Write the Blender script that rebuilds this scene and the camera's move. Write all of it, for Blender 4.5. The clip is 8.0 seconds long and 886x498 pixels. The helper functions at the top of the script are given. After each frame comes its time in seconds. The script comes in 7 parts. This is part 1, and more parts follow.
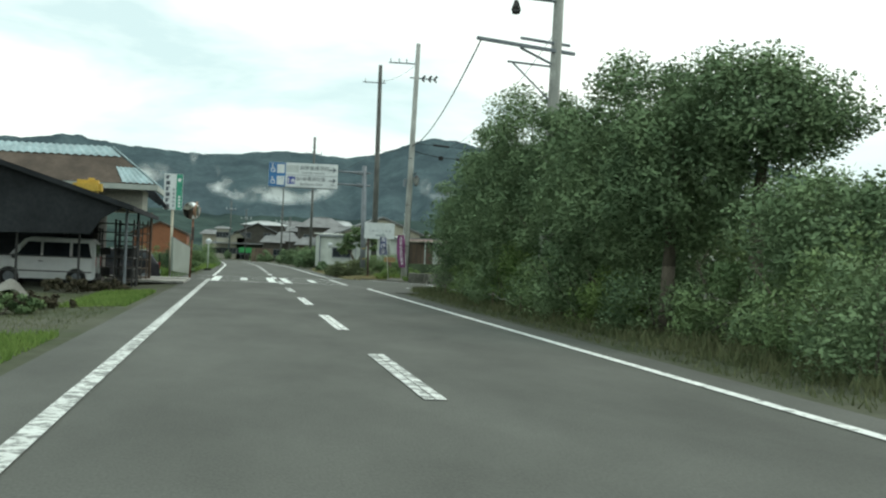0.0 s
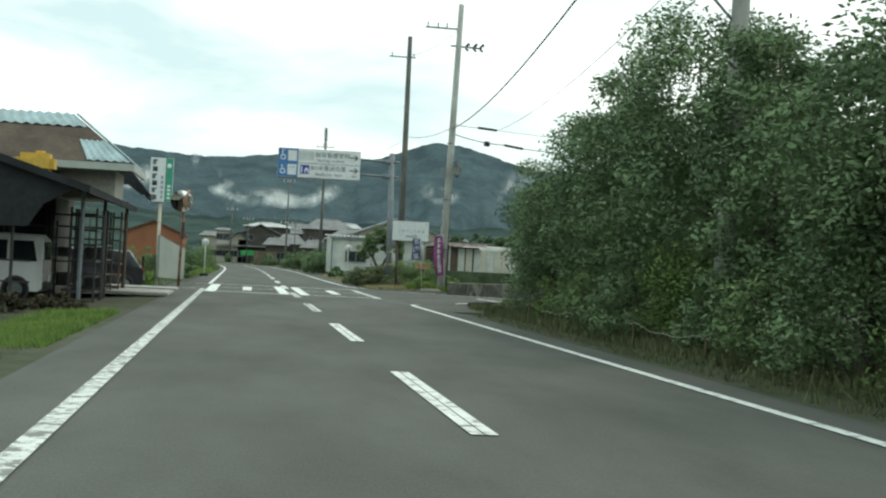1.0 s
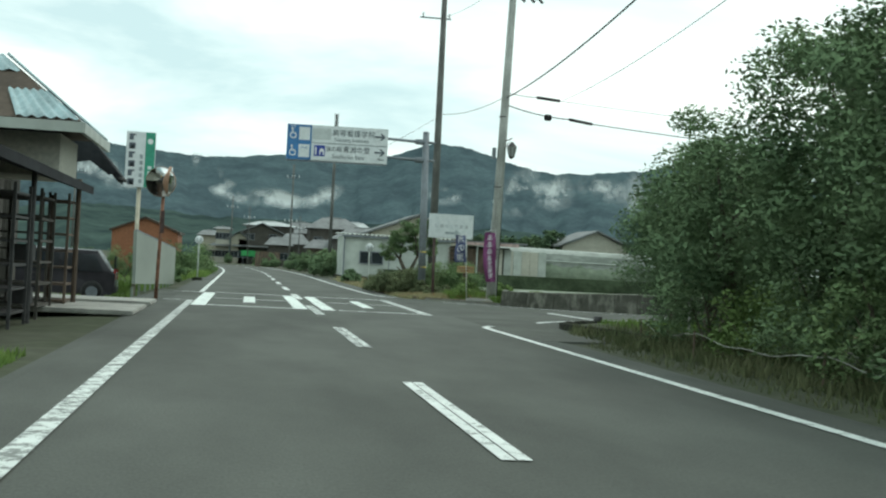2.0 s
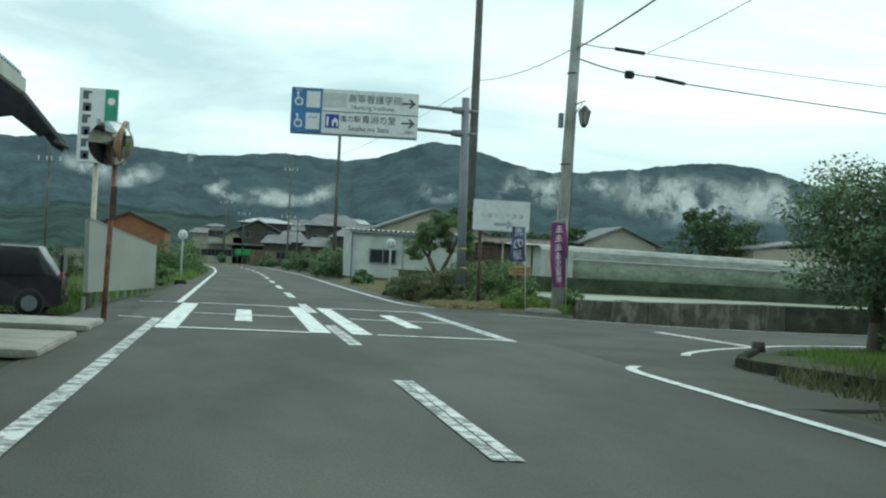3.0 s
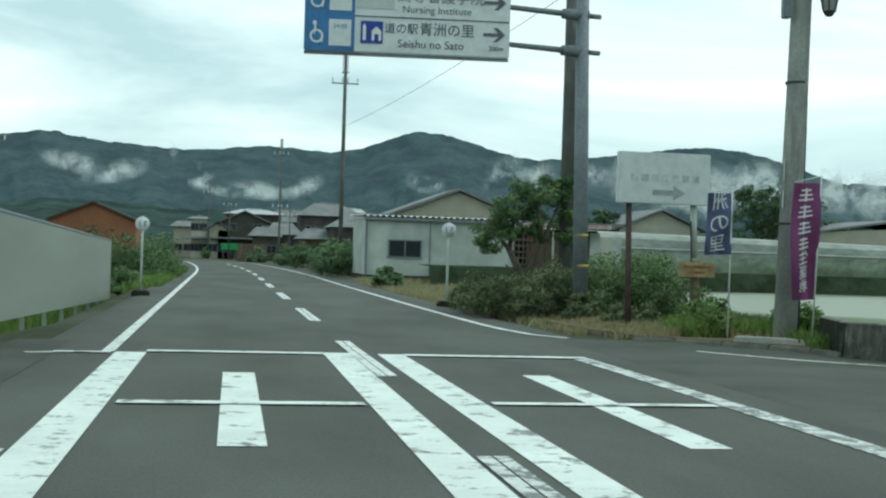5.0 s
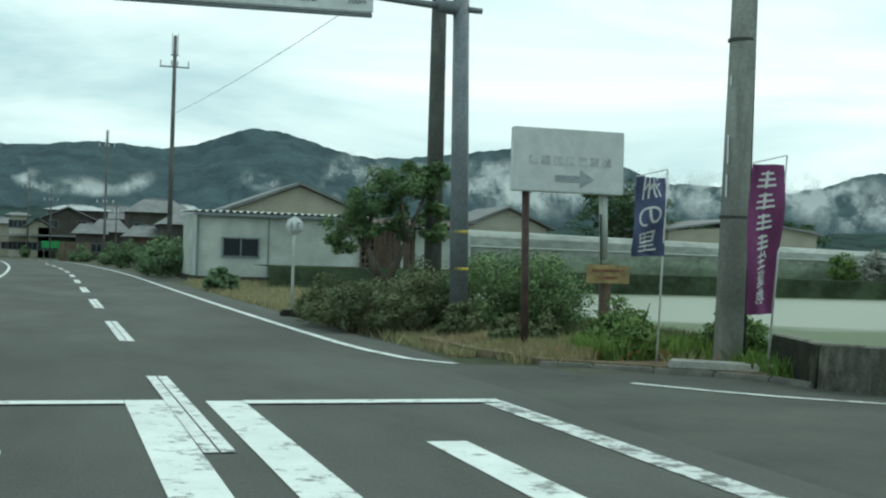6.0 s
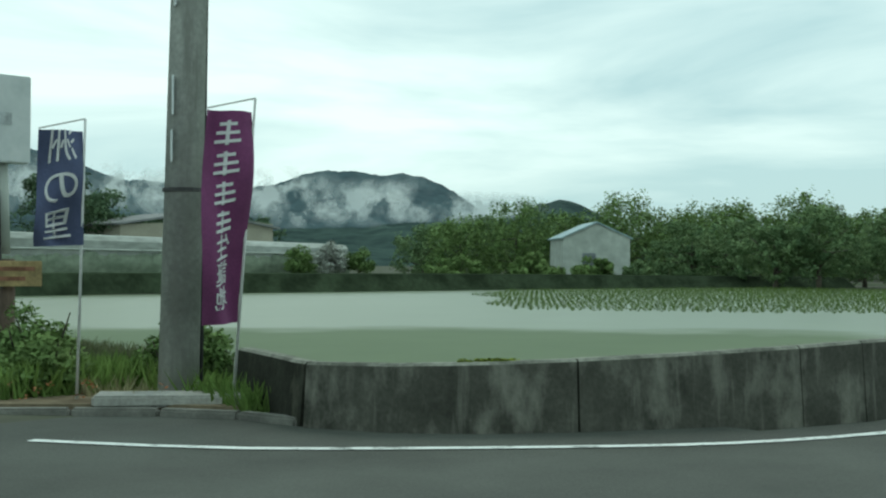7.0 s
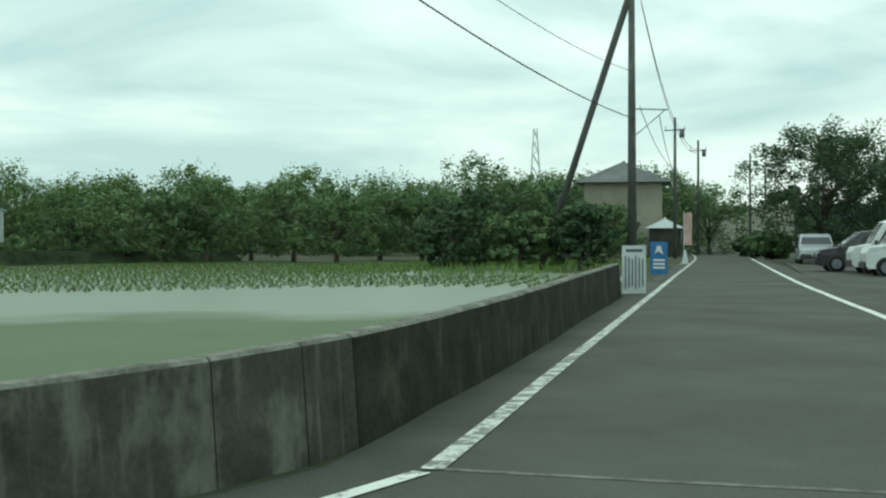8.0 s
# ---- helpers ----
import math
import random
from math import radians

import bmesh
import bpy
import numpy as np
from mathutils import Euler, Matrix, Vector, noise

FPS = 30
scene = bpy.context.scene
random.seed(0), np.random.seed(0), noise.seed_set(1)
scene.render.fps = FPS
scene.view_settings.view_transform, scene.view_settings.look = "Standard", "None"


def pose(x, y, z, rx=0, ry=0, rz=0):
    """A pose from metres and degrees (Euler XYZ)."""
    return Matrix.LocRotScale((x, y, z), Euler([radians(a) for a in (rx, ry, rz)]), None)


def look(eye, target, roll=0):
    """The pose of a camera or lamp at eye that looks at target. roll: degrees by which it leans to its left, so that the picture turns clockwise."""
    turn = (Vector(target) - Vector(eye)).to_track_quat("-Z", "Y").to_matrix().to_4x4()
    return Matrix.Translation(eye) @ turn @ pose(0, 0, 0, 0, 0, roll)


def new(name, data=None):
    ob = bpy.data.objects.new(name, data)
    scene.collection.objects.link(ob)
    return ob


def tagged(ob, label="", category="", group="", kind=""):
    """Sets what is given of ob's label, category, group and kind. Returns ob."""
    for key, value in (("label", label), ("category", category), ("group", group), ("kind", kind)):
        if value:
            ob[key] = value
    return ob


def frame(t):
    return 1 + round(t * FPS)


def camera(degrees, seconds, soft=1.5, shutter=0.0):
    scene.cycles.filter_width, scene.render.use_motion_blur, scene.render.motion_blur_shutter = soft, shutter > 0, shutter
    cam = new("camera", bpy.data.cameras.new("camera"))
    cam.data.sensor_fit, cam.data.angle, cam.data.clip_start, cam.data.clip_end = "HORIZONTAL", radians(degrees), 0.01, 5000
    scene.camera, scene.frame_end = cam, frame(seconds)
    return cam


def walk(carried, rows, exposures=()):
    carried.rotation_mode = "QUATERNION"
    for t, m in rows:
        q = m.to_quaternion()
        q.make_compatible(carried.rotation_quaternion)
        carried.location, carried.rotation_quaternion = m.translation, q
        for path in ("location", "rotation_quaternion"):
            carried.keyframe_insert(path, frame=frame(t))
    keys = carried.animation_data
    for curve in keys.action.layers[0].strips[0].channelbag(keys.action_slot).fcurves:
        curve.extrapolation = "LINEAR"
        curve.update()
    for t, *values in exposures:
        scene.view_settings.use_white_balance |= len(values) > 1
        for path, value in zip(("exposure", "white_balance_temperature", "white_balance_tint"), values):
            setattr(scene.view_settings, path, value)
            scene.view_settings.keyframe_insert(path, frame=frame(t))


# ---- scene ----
cam = camera(39.0, 8.0, soft=2.2)
PATH = [
    (0, (-1.754, -0.876, 1.238), (-1.434, 1.098, 1.256), 2.3),
    (0.5, (-1.784, 5.19, 1.228), (-1.467, 7.164, 1.25), 2.9),
    (1, (-1.82, 11.05, 1.228), (-1.502, 13.024, 1.254), 2.9),
    (1.5, (-1.833, 16.677, 1.23), (-1.517, 18.651, 1.258), 3.0),
    (3, (-1.727, 32.428, 1.198), (-1.402, 34.402, 1.224), 2.9),
    (3.5, (-1.777, 36.899, 1.236), (-1.439, 38.87, 1.262), 2.6),
    (4.2, (-1.742, 42.436, 1.237), (-1.401, 44.406, 1.259), 1.8),
    (5.3, (-1.647, 48.836, 1.263), (-1.292, 50.804, 1.27), 1.7),
    (5.5, (-1.555, 49.761, 1.268), (-1.173, 51.724, 1.273), 1.6),
    (6, (-1.092, 51.893, 1.297), (-0.491, 53.801, 1.313), 1.7),
    (6.5, (-0.174, 53.891, 1.288), (0.77, 55.654, 1.32), 1.8),
    (7, (1.241, 55.728, 1.264), (2.579, 57.215, 1.289), 0.3),
    (7.5, (2.802, 57.033, 1.246), (4.465, 58.144, 1.242), -0.3),
    (8, (4.751, 58.073, 1.2), (6.625, 58.771, 1.186), -0.2),
]
walk(cam, [(t, look(eye, target, roll)) for t, eye, target, roll in PATH],
     [(0, 0.63, 7250, 18), (1.5, 0.61, 7200, 17), (2.8, 0.42, 6650, 10), (5.5, 0.33, 6600, 9), (6.5, 0.28, 6600, 7), (7.3, 0.22, 6700, 5), (8, 0.26, 6900, 4)])

# ---- world, sun ----
world = bpy.data.worlds.new("world")
scene.world = world
world.use_nodes = True
wn, wl = world.node_tree.nodes, world.node_tree.links
wn.clear()
w_out = wn.new("ShaderNodeOutputWorld")
w_mix = wn.new("ShaderNodeMixShader")
w_sky = wn.new("ShaderNodeTexSky")
w_sky.sky_type, w_sky.sun_disc = "NISHITA", False
w_sky.sun_elevation, w_sky.sun_rotation = radians(52), radians(60)
w_bg = wn.new("ShaderNodeBackground")
w_bg.inputs["Strength"].default_value = 0.10
wl.new(w_sky.outputs[0], w_bg.inputs["Color"])
w_tc = wn.new("ShaderNodeTexCoord")
w_map = wn.new("ShaderNodeMapping")
w_map.inputs["Scale"].default_value = (1.0, 1.0, 4.5)
w_map.inputs["Location"].default_value = (0.35, 0.2, 0.1)
w_noise = wn.new("ShaderNodeTexNoise")
w_noise.inputs["Scale"].default_value = 2.3
w_noise.inputs["Detail"].default_value = 7.0
w_noise.inputs["Roughness"].default_value = 0.52
w_noise.inputs["Distortion"].default_value = 0.5
w_ramp = wn.new("ShaderNodeValToRGB")
w_ramp.color_ramp.elements[0].position = 0.37
w_ramp.color_ramp.elements[0].color = (0.42, 0.63, 0.66, 1)
w_ramp.color_ramp.elements[1].position = 0.62
w_ramp.color_ramp.elements[1].color = (0.81, 1.0, 0.975, 1)
w_cloud = wn.new("ShaderNodeBackground")
w_cloud.inputs["Strength"].default_value = 1.0
wl.new(w_tc.outputs["Generated"], w_map.inputs["Vector"])
wl.new(w_map.outputs[0], w_noise.inputs["Vector"])
wl.new(w_noise.outputs["Fac"], w_ramp.inputs["Fac"])
wl.new(w_ramp.outputs["Color"], w_cloud.inputs["Color"])
w_mix.inputs[0].default_value = 0.92
wl.new(w_bg.outputs[0], w_mix.inputs[1])
wl.new(w_cloud.outputs[0], w_mix.inputs[2])
wl.new(w_mix.outputs[0], w_out.inputs["Surface"])

sun_data = bpy.data.lights.new("sun", "SUN")
sun_data.energy, sun_data.angle, sun_data.color = 0.5, radians(25), (1.0, 0.97, 0.92)
sun = new("sun", sun_data)
sun.matrix_world = look((0, 0, 60), (-0.53 * 60, -0.31 * 60, 60 - 0.79 * 60))


# ---- materials ----
def material(name, color, rough=0.8, metal=0.0, vary=0.25, scale=3.0, fine=40.0, bump=0.25, second=None, patch=0.5, spec=0.4, island=0.0, each=0.0, stretch=(1, 1, 1)):
    """A surface of one or two base colours, with patches, fine grain and relief, in metres."""
    m = bpy.data.materials.new(name)
    m.use_nodes = True
    n, l = m.node_tree.nodes, m.node_tree.links
    b = n["Principled BSDF"]
    tc = n.new("ShaderNodeTexCoord")
    geo = n.new("ShaderNodeNewGeometry")
    mp = n.new("ShaderNodeMapping")
    mp.inputs["Scale"].default_value = stretch
    l.new(geo.outputs["Position"], mp.inputs["Vector"])
    big = n.new("ShaderNodeTexNoise")
    big.inputs["Scale"].default_value = scale
    big.inputs["Detail"].default_value = 5
    big.inputs["Roughness"].default_value = 0.62
    small = n.new("ShaderNodeTexNoise")
    small.inputs["Scale"].default_value = fine
    small.inputs["Detail"].default_value = 3
    l.new(mp.outputs[0], big.inputs["Vector"])
    l.new(mp.outputs[0], small.inputs["Vector"])
    ramp = n.new("ShaderNodeValToRGB")
    dark = [c * (1 - vary) for c in color]
    light = second if second else [min(1, c * (1 + vary)) for c in color]
    ramp.color_ramp.elements[0].position, ramp.color_ramp.elements[0].color = max(0.0, patch - 0.14), (*dark, 1)
    ramp.color_ramp.elements[1].position, ramp.color_ramp.elements[1].color = min(1.0, patch + 0.14), (*light, 1)
    l.new(big.outputs["Fac"], ramp.inputs["Fac"])
    mix = n.new("ShaderNodeMix")
    mix.data_type, mix.blend_type = "RGBA", "OVERLAY"
    mix.inputs["Factor"].default_value = 0.35
    l.new(ramp.outputs["Color"], mix.inputs["A"])
    l.new(small.outputs["Fac"], mix.inputs["B"])
    out = mix.outputs["Result"]
    if island or each:
        hsv = n.new("ShaderNodeHueSaturation")
        rng = n.new("ShaderNodeMapRange")
        k = island or each
        rng.inputs["To Min"].default_value, rng.inputs["To Max"].default_value = 1 - k, 1 + k
        if island:
            l.new(geo.outputs["Random Per Island"], rng.inputs["Value"])
        else:
            oi = n.new("ShaderNodeObjectInfo")
            l.new(oi.outputs["Random"], rng.inputs["Value"])
        l.new(rng.outputs[0], hsv.inputs["Value"])
        l.new(out, hsv.inputs["Color"])
        out = hsv.outputs["Color"]
    l.new(out, b.inputs["Base Color"])
    b.inputs["Roughness"].default_value = rough
    b.inputs["Metallic"].default_value = metal
    b.inputs["Specular IOR Level"].default_value = spec
    if bump:
        bp = n.new("ShaderNodeBump")
        bp.inputs["Strength"].default_value = bump
        bp.inputs["Distance"].default_value = 0.01
        l.new(small.outputs["Fac"], bp.inputs["Height"])
        l.new(bp.outputs[0], b.inputs["Normal"])
    return m


def leaf_material(name, color, second, island=0.45):
    m = material(name, color, rough=0.85, vary=0.2, scale=0.9, fine=9.0, bump=0, second=second, island=island * 0.4, spec=0.06)
    n, l = m.node_tree.nodes, m.node_tree.links
    b = n["Principled BSDF"]
    tr = n.new("ShaderNodeBsdfTranslucent")
    mx = n.new("ShaderNodeMixShader")
    mx.inputs[0].default_value = 0.15
    l.new(b.inputs["Base Color"].links[0].from_socket, tr.inputs["Color"])
    l.new(b.outputs[0], mx.inputs[1])
    l.new(tr.outputs[0], mx.inputs[2])
    l.new(mx.outputs[0], n["Material Output"].inputs["Surface"])
    return m


def streaked(name, color, stain, scale=1.2, amount=0.5, rough=0.9):
    """Weathered concrete with stains that run down it, and pale patches where the skin has come off."""
    m = material(name, color, rough=rough, vary=0.3, scale=scale, fine=22, bump=0.5)
    n, l = m.node_tree.nodes, m.node_tree.links
    b = n["Principled BSDF"]
    geo = n.new("ShaderNodeNewGeometry")
    mp = n.new("ShaderNodeMapping")
    mp.inputs["Scale"].default_value = (2.6, 2.6, 0.35)
    l.new(geo.outputs["Position"], mp.inputs["Vector"])
    no = n.new("ShaderNodeTexNoise")
    no.inputs["Scale"].default_value, no.inputs["Detail"].default_value, no.inputs["Roughness"].default_value = 1.6, 6, 0.7
    l.new(mp.outputs[0], no.inputs["Vector"])
    rp = n.new("ShaderNodeValToRGB")
    rp.color_ramp.elements[0].position, rp.color_ramp.elements[0].color = 0.45, (0, 0, 0, 1)
    rp.color_ramp.elements[1].position, rp.color_ramp.elements[1].color = 0.58, (amount * 2, amount * 2, amount * 2, 1)
    l.new(no.outputs["Fac"], rp.inputs["Fac"])
    mx = n.new("ShaderNodeMix")
    mx.data_type = "RGBA"
    mx.inputs["B"].default_value = (*stain, 1)
    l.new(rp.outputs["Color"], mx.inputs["Factor"])
    l.new(b.inputs["Base Color"].links[0].from_socket, mx.inputs["A"])
    l.new(mx.outputs["Result"], b.inputs["Base Color"])
    return m


def patchy(name, color, pale, low, high, amount=0.85):
    """Old blackened concrete whose dark skin has flaked off in pale patches, with thin white runs."""
    m = material(name, color, rough=0.95, vary=0.3, scale=2.2, fine=26, bump=0.6, spec=0.08)
    n, l = m.node_tree.nodes, m.node_tree.links
    b = n["Principled BSDF"]
    geo = n.new("ShaderNodeNewGeometry")
    color_in = b.inputs["Base Color"].links[0].from_socket
    for scale, stretch, lo, hi, k in ((1.5, (1.5, 1.5, 0.75), low, high, amount), (2.4, (2.6, 2.6, 0.22), low + 0.04, high + 0.05, amount * 0.7)):
        mp = n.new("ShaderNodeMapping")
        mp.inputs["Scale"].default_value = stretch
        l.new(geo.outputs["Position"], mp.inputs["Vector"])
        no = n.new("ShaderNodeTexNoise")
        no.inputs["Scale"].default_value, no.inputs["Detail"].default_value, no.inputs["Roughness"].default_value = scale, 7, 0.62
        l.new(mp.outputs[0], no.inputs["Vector"])
        rr = n.new("ShaderNodeMapRange")
        rr.inputs["From Min"].default_value, rr.inputs["From Max"].default_value = lo, hi
        rr.inputs["To Max"].default_value = k
        l.new(no.outputs["Fac"], rr.inputs["Value"])
        mx = n.new("ShaderNodeMix")
        mx.data_type = "RGBA"
        mx.inputs["B"].default_value = (*pale, 1)
        l.new(rr.outputs[0], mx.inputs["Factor"])
        l.new(color_in, mx.inputs["A"])
        color_in = mx.outputs["Result"]
    l.new(color_in, b.inputs["Base Color"])
    return m


def worn_paint(name, paint, under, wear=0.36, scale=7.0):
    """Road paint that has flaked and worn through to the surface under it."""
    m = material(name, paint, rough=0.75, vary=0.08, scale=1.5, fine=60, bump=0.2)
    n, l = m.node_tree.nodes, m.node_tree.links
    b = n["Principled BSDF"]
    geo = n.new("ShaderNodeNewGeometry")
    no = n.new("ShaderNodeTexNoise")
    no.inputs["Scale"].default_value, no.inputs["Detail"].default_value, no.inputs["Roughness"].default_value = scale, 8, 0.75
    l.new(geo.outputs["Position"], no.inputs["Vector"])
    rp = n.new("ShaderNodeValToRGB")
    rp.color_ramp.elements[0].position, rp.color_ramp.elements[0].color = wear, (0.85, 0.85, 0.85, 1)
    rp.color_ramp.elements[1].position, rp.color_ramp.elements[1].color = wear + 0.07, (0, 0, 0, 1)
    l.new(no.outputs["Fac"], rp.inputs["Fac"])
    mx = n.new("ShaderNodeMix")
    mx.data_type = "RGBA"
    mx.inputs["B"].default_value = (*under, 1)
    l.new(rp.outputs["Color"], mx.inputs["Factor"])
    l.new(b.inputs["Base Color"].links[0].from_socket, mx.inputs["A"])
    l.new(mx.outputs["Result"], b.inputs["Base Color"])
    return m


ASPHALT = material("asphalt", (0.092, 0.098, 0.087), rough=0.9, vary=0.2, scale=0.5, fine=55, bump=0.5, spec=0.25, stretch=(1, 0.35, 1))
ASPHALT_SIDE = material("asphalt_side", (0.083, 0.089, 0.078), rough=0.92, vary=0.2, scale=0.5, fine=48, bump=0.6, spec=0.25)
PAINT = worn_paint("line_paint", (0.74, 0.78, 0.75), (0.12, 0.13, 0.12), 0.40, 5.0)
PAINT_WORN = worn_paint("line_paint_worn", (0.66, 0.70, 0.67), (0.12, 0.13, 0.12), 0.455, 4.5)
CROSS_PAINT = worn_paint("crossing_paint", (0.76, 0.82, 0.78), (0.12, 0.13, 0.12), 0.385, 3.2)
DIRT = material("verge_soil", (0.118, 0.124, 0.092), rough=1.0, vary=0.22, scale=3.2, fine=9, bump=0.2, second=(0.145, 0.147, 0.115), spec=0.1)
GROUND = material("rough_ground", (0.080, 0.102, 0.056), rough=1.0, vary=0.3, scale=0.13, fine=3.0, bump=0.1, second=(0.112, 0.114, 0.09), spec=0.1)
BED_SOIL = material("bed_soil", (0.17, 0.135, 0.09), rough=1.0, vary=0.3, scale=2.0, fine=14, bump=0.4, second=(0.23, 0.19, 0.13), spec=0.1)
GRASS = leaf_material("grass_blade", (0.13, 0.23, 0.06), (0.21, 0.31, 0.09))
DRY_GRASS = leaf_material("dry_grass_blade", (0.44, 0.36, 0.22), (0.32, 0.32, 0.17))
DULL_GRASS = leaf_material("dull_grass_blade", (0.10, 0.135, 0.065), (0.155, 0.165, 0.09))
LEAF_DARK = leaf_material("leaf_dark", (0.15, 0.245, 0.135), (0.225, 0.33, 0.175), 0.28)
LEAF_SHADE = leaf_material("leaf_shade", (0.085, 0.145, 0.085), (0.13, 0.205, 0.105), 0.28)
LEAF_MID = leaf_material("leaf_mid", (0.155, 0.26, 0.125), (0.225, 0.325, 0.15), 0.25)
BUSH = leaf_material("dusty_bush_leaf", (0.16, 0.21, 0.115), (0.225, 0.265, 0.145), 0.3)
LEAF_LIGHT = leaf_material("leaf_light", (0.15, 0.25, 0.085), (0.22, 0.33, 0.12), 0.3)
BARK = material("bark", (0.10, 0.085, 0.065), rough=0.95, vary=0.35, scale=4, fine=30, bump=1.0, stretch=(1, 1, 0.3))
CONCRETE = material("concrete", (0.34, 0.34, 0.31), rough=0.9, vary=0.22, scale=1.4, fine=30, bump=0.4)
POLE_CONCRETE = streaked("pole_concrete", (0.36, 0.375, 0.35), (0.275, 0.285, 0.26), 0.8, 0.4)
DARK_POLE = streaked("dark_pole_concrete", (0.125, 0.128, 0.12), (0.085, 0.086, 0.08), 0.8, 0.4)
KERB = material("old_kerb", (0.17, 0.17, 0.15), rough=0.95, vary=0.3, scale=2.0, fine=25, bump=0.5)
PALE_INK = material("pale_ink", (0.47, 0.51, 0.52), rough=0.5, vary=0.25, scale=9, fine=20, bump=0)
WALL_CONCRETE = patchy("stained_wall_concrete", (0.078, 0.079, 0.066), (0.23, 0.23, 0.195), 0.52, 0.65, 0.8)
DARK_CONCRETE = patchy("mossy_wall_concrete", (0.040, 0.042, 0.033), (0.13, 0.13, 0.10), 0.57, 0.72, 0.7)
WALL_TOP = material("worn_wall_top", (0.19, 0.195, 0.165), spec=0.1, rough=0.95, vary=0.45, scale=3.0, fine=24, bump=0.5)
STEEL = material("galvanised_steel", (0.19, 0.215, 0.235), rough=0.6, metal=0.25, vary=0.12, scale=2.0, fine=18, bump=0.1)
DARK_STEEL = material("dark_steel", (0.06, 0.06, 0.06), rough=0.6, metal=0.3, vary=0.2, scale=3, fine=20, bump=0.1)
RUST = material("rusted_steel", (0.19, 0.085, 0.05), rough=0.9, vary=0.4, scale=5, fine=30, bump=0.4, second=(0.30, 0.14, 0.09))
BROWN_STEEL = material("brown_post_paint", (0.075, 0.045, 0.04), rough=0.7, vary=0.3, scale=5, fine=30, bump=0.2)
WHITE_METAL = material("white_sheet_metal", (0.42, 0.46, 0.42), rough=0.6, vary=0.1, scale=0.6, fine=1.5, bump=0)
PALE_PANEL = material("pale_green_panel", (0.27, 0.31, 0.27), rough=0.55, vary=0.03, scale=0.5, fine=1.3, bump=0, stretch=(1, 0.08, 0.6))
SIGN_BACK = material("sign_white", (0.66, 0.70, 0.70), rough=0.45, vary=0.06, scale=1.5, fine=8, bump=0)
SIGN_BLUE = material("sign_blue", (0.035, 0.17, 0.38), rough=0.45, vary=0.1, scale=1.5, fine=8, bump=0)
SIGN_FADED = material("billboard_white", (0.60, 0.64, 0.64), rough=0.5, vary=0.03, scale=0.7, fine=8, bump=0)
SIGN_INK = material("sign_ink", (0.10, 0.12, 0.14), rough=0.5, vary=0.1, scale=2, fine=8, bump=0)
GREY_INK = material("grey_ink", (0.17, 0.20, 0.215), rough=0.5, vary=0.2, scale=6, fine=20, bump=0)
FADED_INK = material("faded_ink", (0.30, 0.35, 0.36), rough=0.5, vary=0.2, scale=6, fine=20, bump=0)
SIGN_GREEN = material("sign_green", (0.03, 0.30, 0.20), rough=0.45, vary=0.1, scale=1.5, fine=8, bump=0)
YELLOW = material("yellow_band", (0.55, 0.42, 0.08), rough=0.6, vary=0.15, scale=4, fine=20, bump=0)
YELLOW_BOX = material("yellow_plastic", (0.60, 0.38, 0.06), rough=0.45, vary=0.1, scale=3, fine=15, bump=0)
FLAG_BLUE = material("navy_flag_cloth", (0.10, 0.12, 0.22), rough=0.85, vary=0.12, scale=3, fine=80, bump=0.2)
FLAG_PURPLE = material("purple_flag_cloth", (0.22, 0.06, 0.165), rough=0.85, vary=0.12, scale=3, fine=80, bump=0.2)
WHITE_INK = material("white_print", (0.75, 0.76, 0.76), rough=0.8, vary=0.05, scale=3, fine=30, bump=0)
PLASTIC_WHITE = material("white_plastic_pole", (0.65, 0.66, 0.64), rough=0.5, vary=0.06, scale=3, fine=20, bump=0)
ROOF_GREY = material("grey_roof_tile", (0.17, 0.18, 0.18), rough=0.7, vary=0.2, scale=0.8, fine=10, bump=0.3)
ROOF_BLUE = material("pale_blue_roof_sheet", (0.30, 0.42, 0.44), rough=0.5, vary=0.2, scale=1.6, fine=8, bump=0.2)
ROOF_PALE = material("pale_grey_roof_sheet", (0.42, 0.45, 0.45), rough=0.6, vary=0.15, scale=0.9, fine=8, bump=0.2)
ROOF_BROWN = material("bare_brown_roof", (0.085, 0.065, 0.05), rough=0.9, vary=0.3, scale=0.9, fine=9, bump=0.5)
BLACK_SHEET = material("black_tar_sheet", (0.026, 0.029, 0.032), rough=0.9, vary=0.3, scale=0.8, fine=9, bump=0.3, spec=0.15)
ORANGE_WALL = material("orange_sheet_wall", (0.27, 0.105, 0.052), rough=0.7, vary=0.12, scale=0.5, fine=6, bump=0.1)
CREAM = material("cream_render", (0.46, 0.45, 0.38), rough=0.85, vary=0.1, scale=0.6, fine=12, bump=0.1)
BEIGE = material("beige_render", (0.36, 0.34, 0.27), rough=0.85, vary=0.1, scale=0.6, fine=12, bump=0.1)
BROWN_WOOD = material("weathered_wood", (0.13, 0.095, 0.07), rough=0.9, vary=0.3, scale=2.5, fine=25, bump=0.4, stretch=(1, 1, 0.3))
DARK_WALL = material("dark_timber_wall", (0.07, 0.065, 0.055), rough=0.85, vary=0.25, scale=1.2, fine=14, bump=0.3)
GREEN_SHEET = material("green_awning", (0.02, 0.30, 0.09), rough=0.6, vary=0.1, scale=1.5, fine=8, bump=0)
CAR_WHITE = material("white_car_paint", (0.72, 0.74, 0.74), rough=0.25, vary=0.03, scale=1, fine=5, bump=0, spec=0.6)
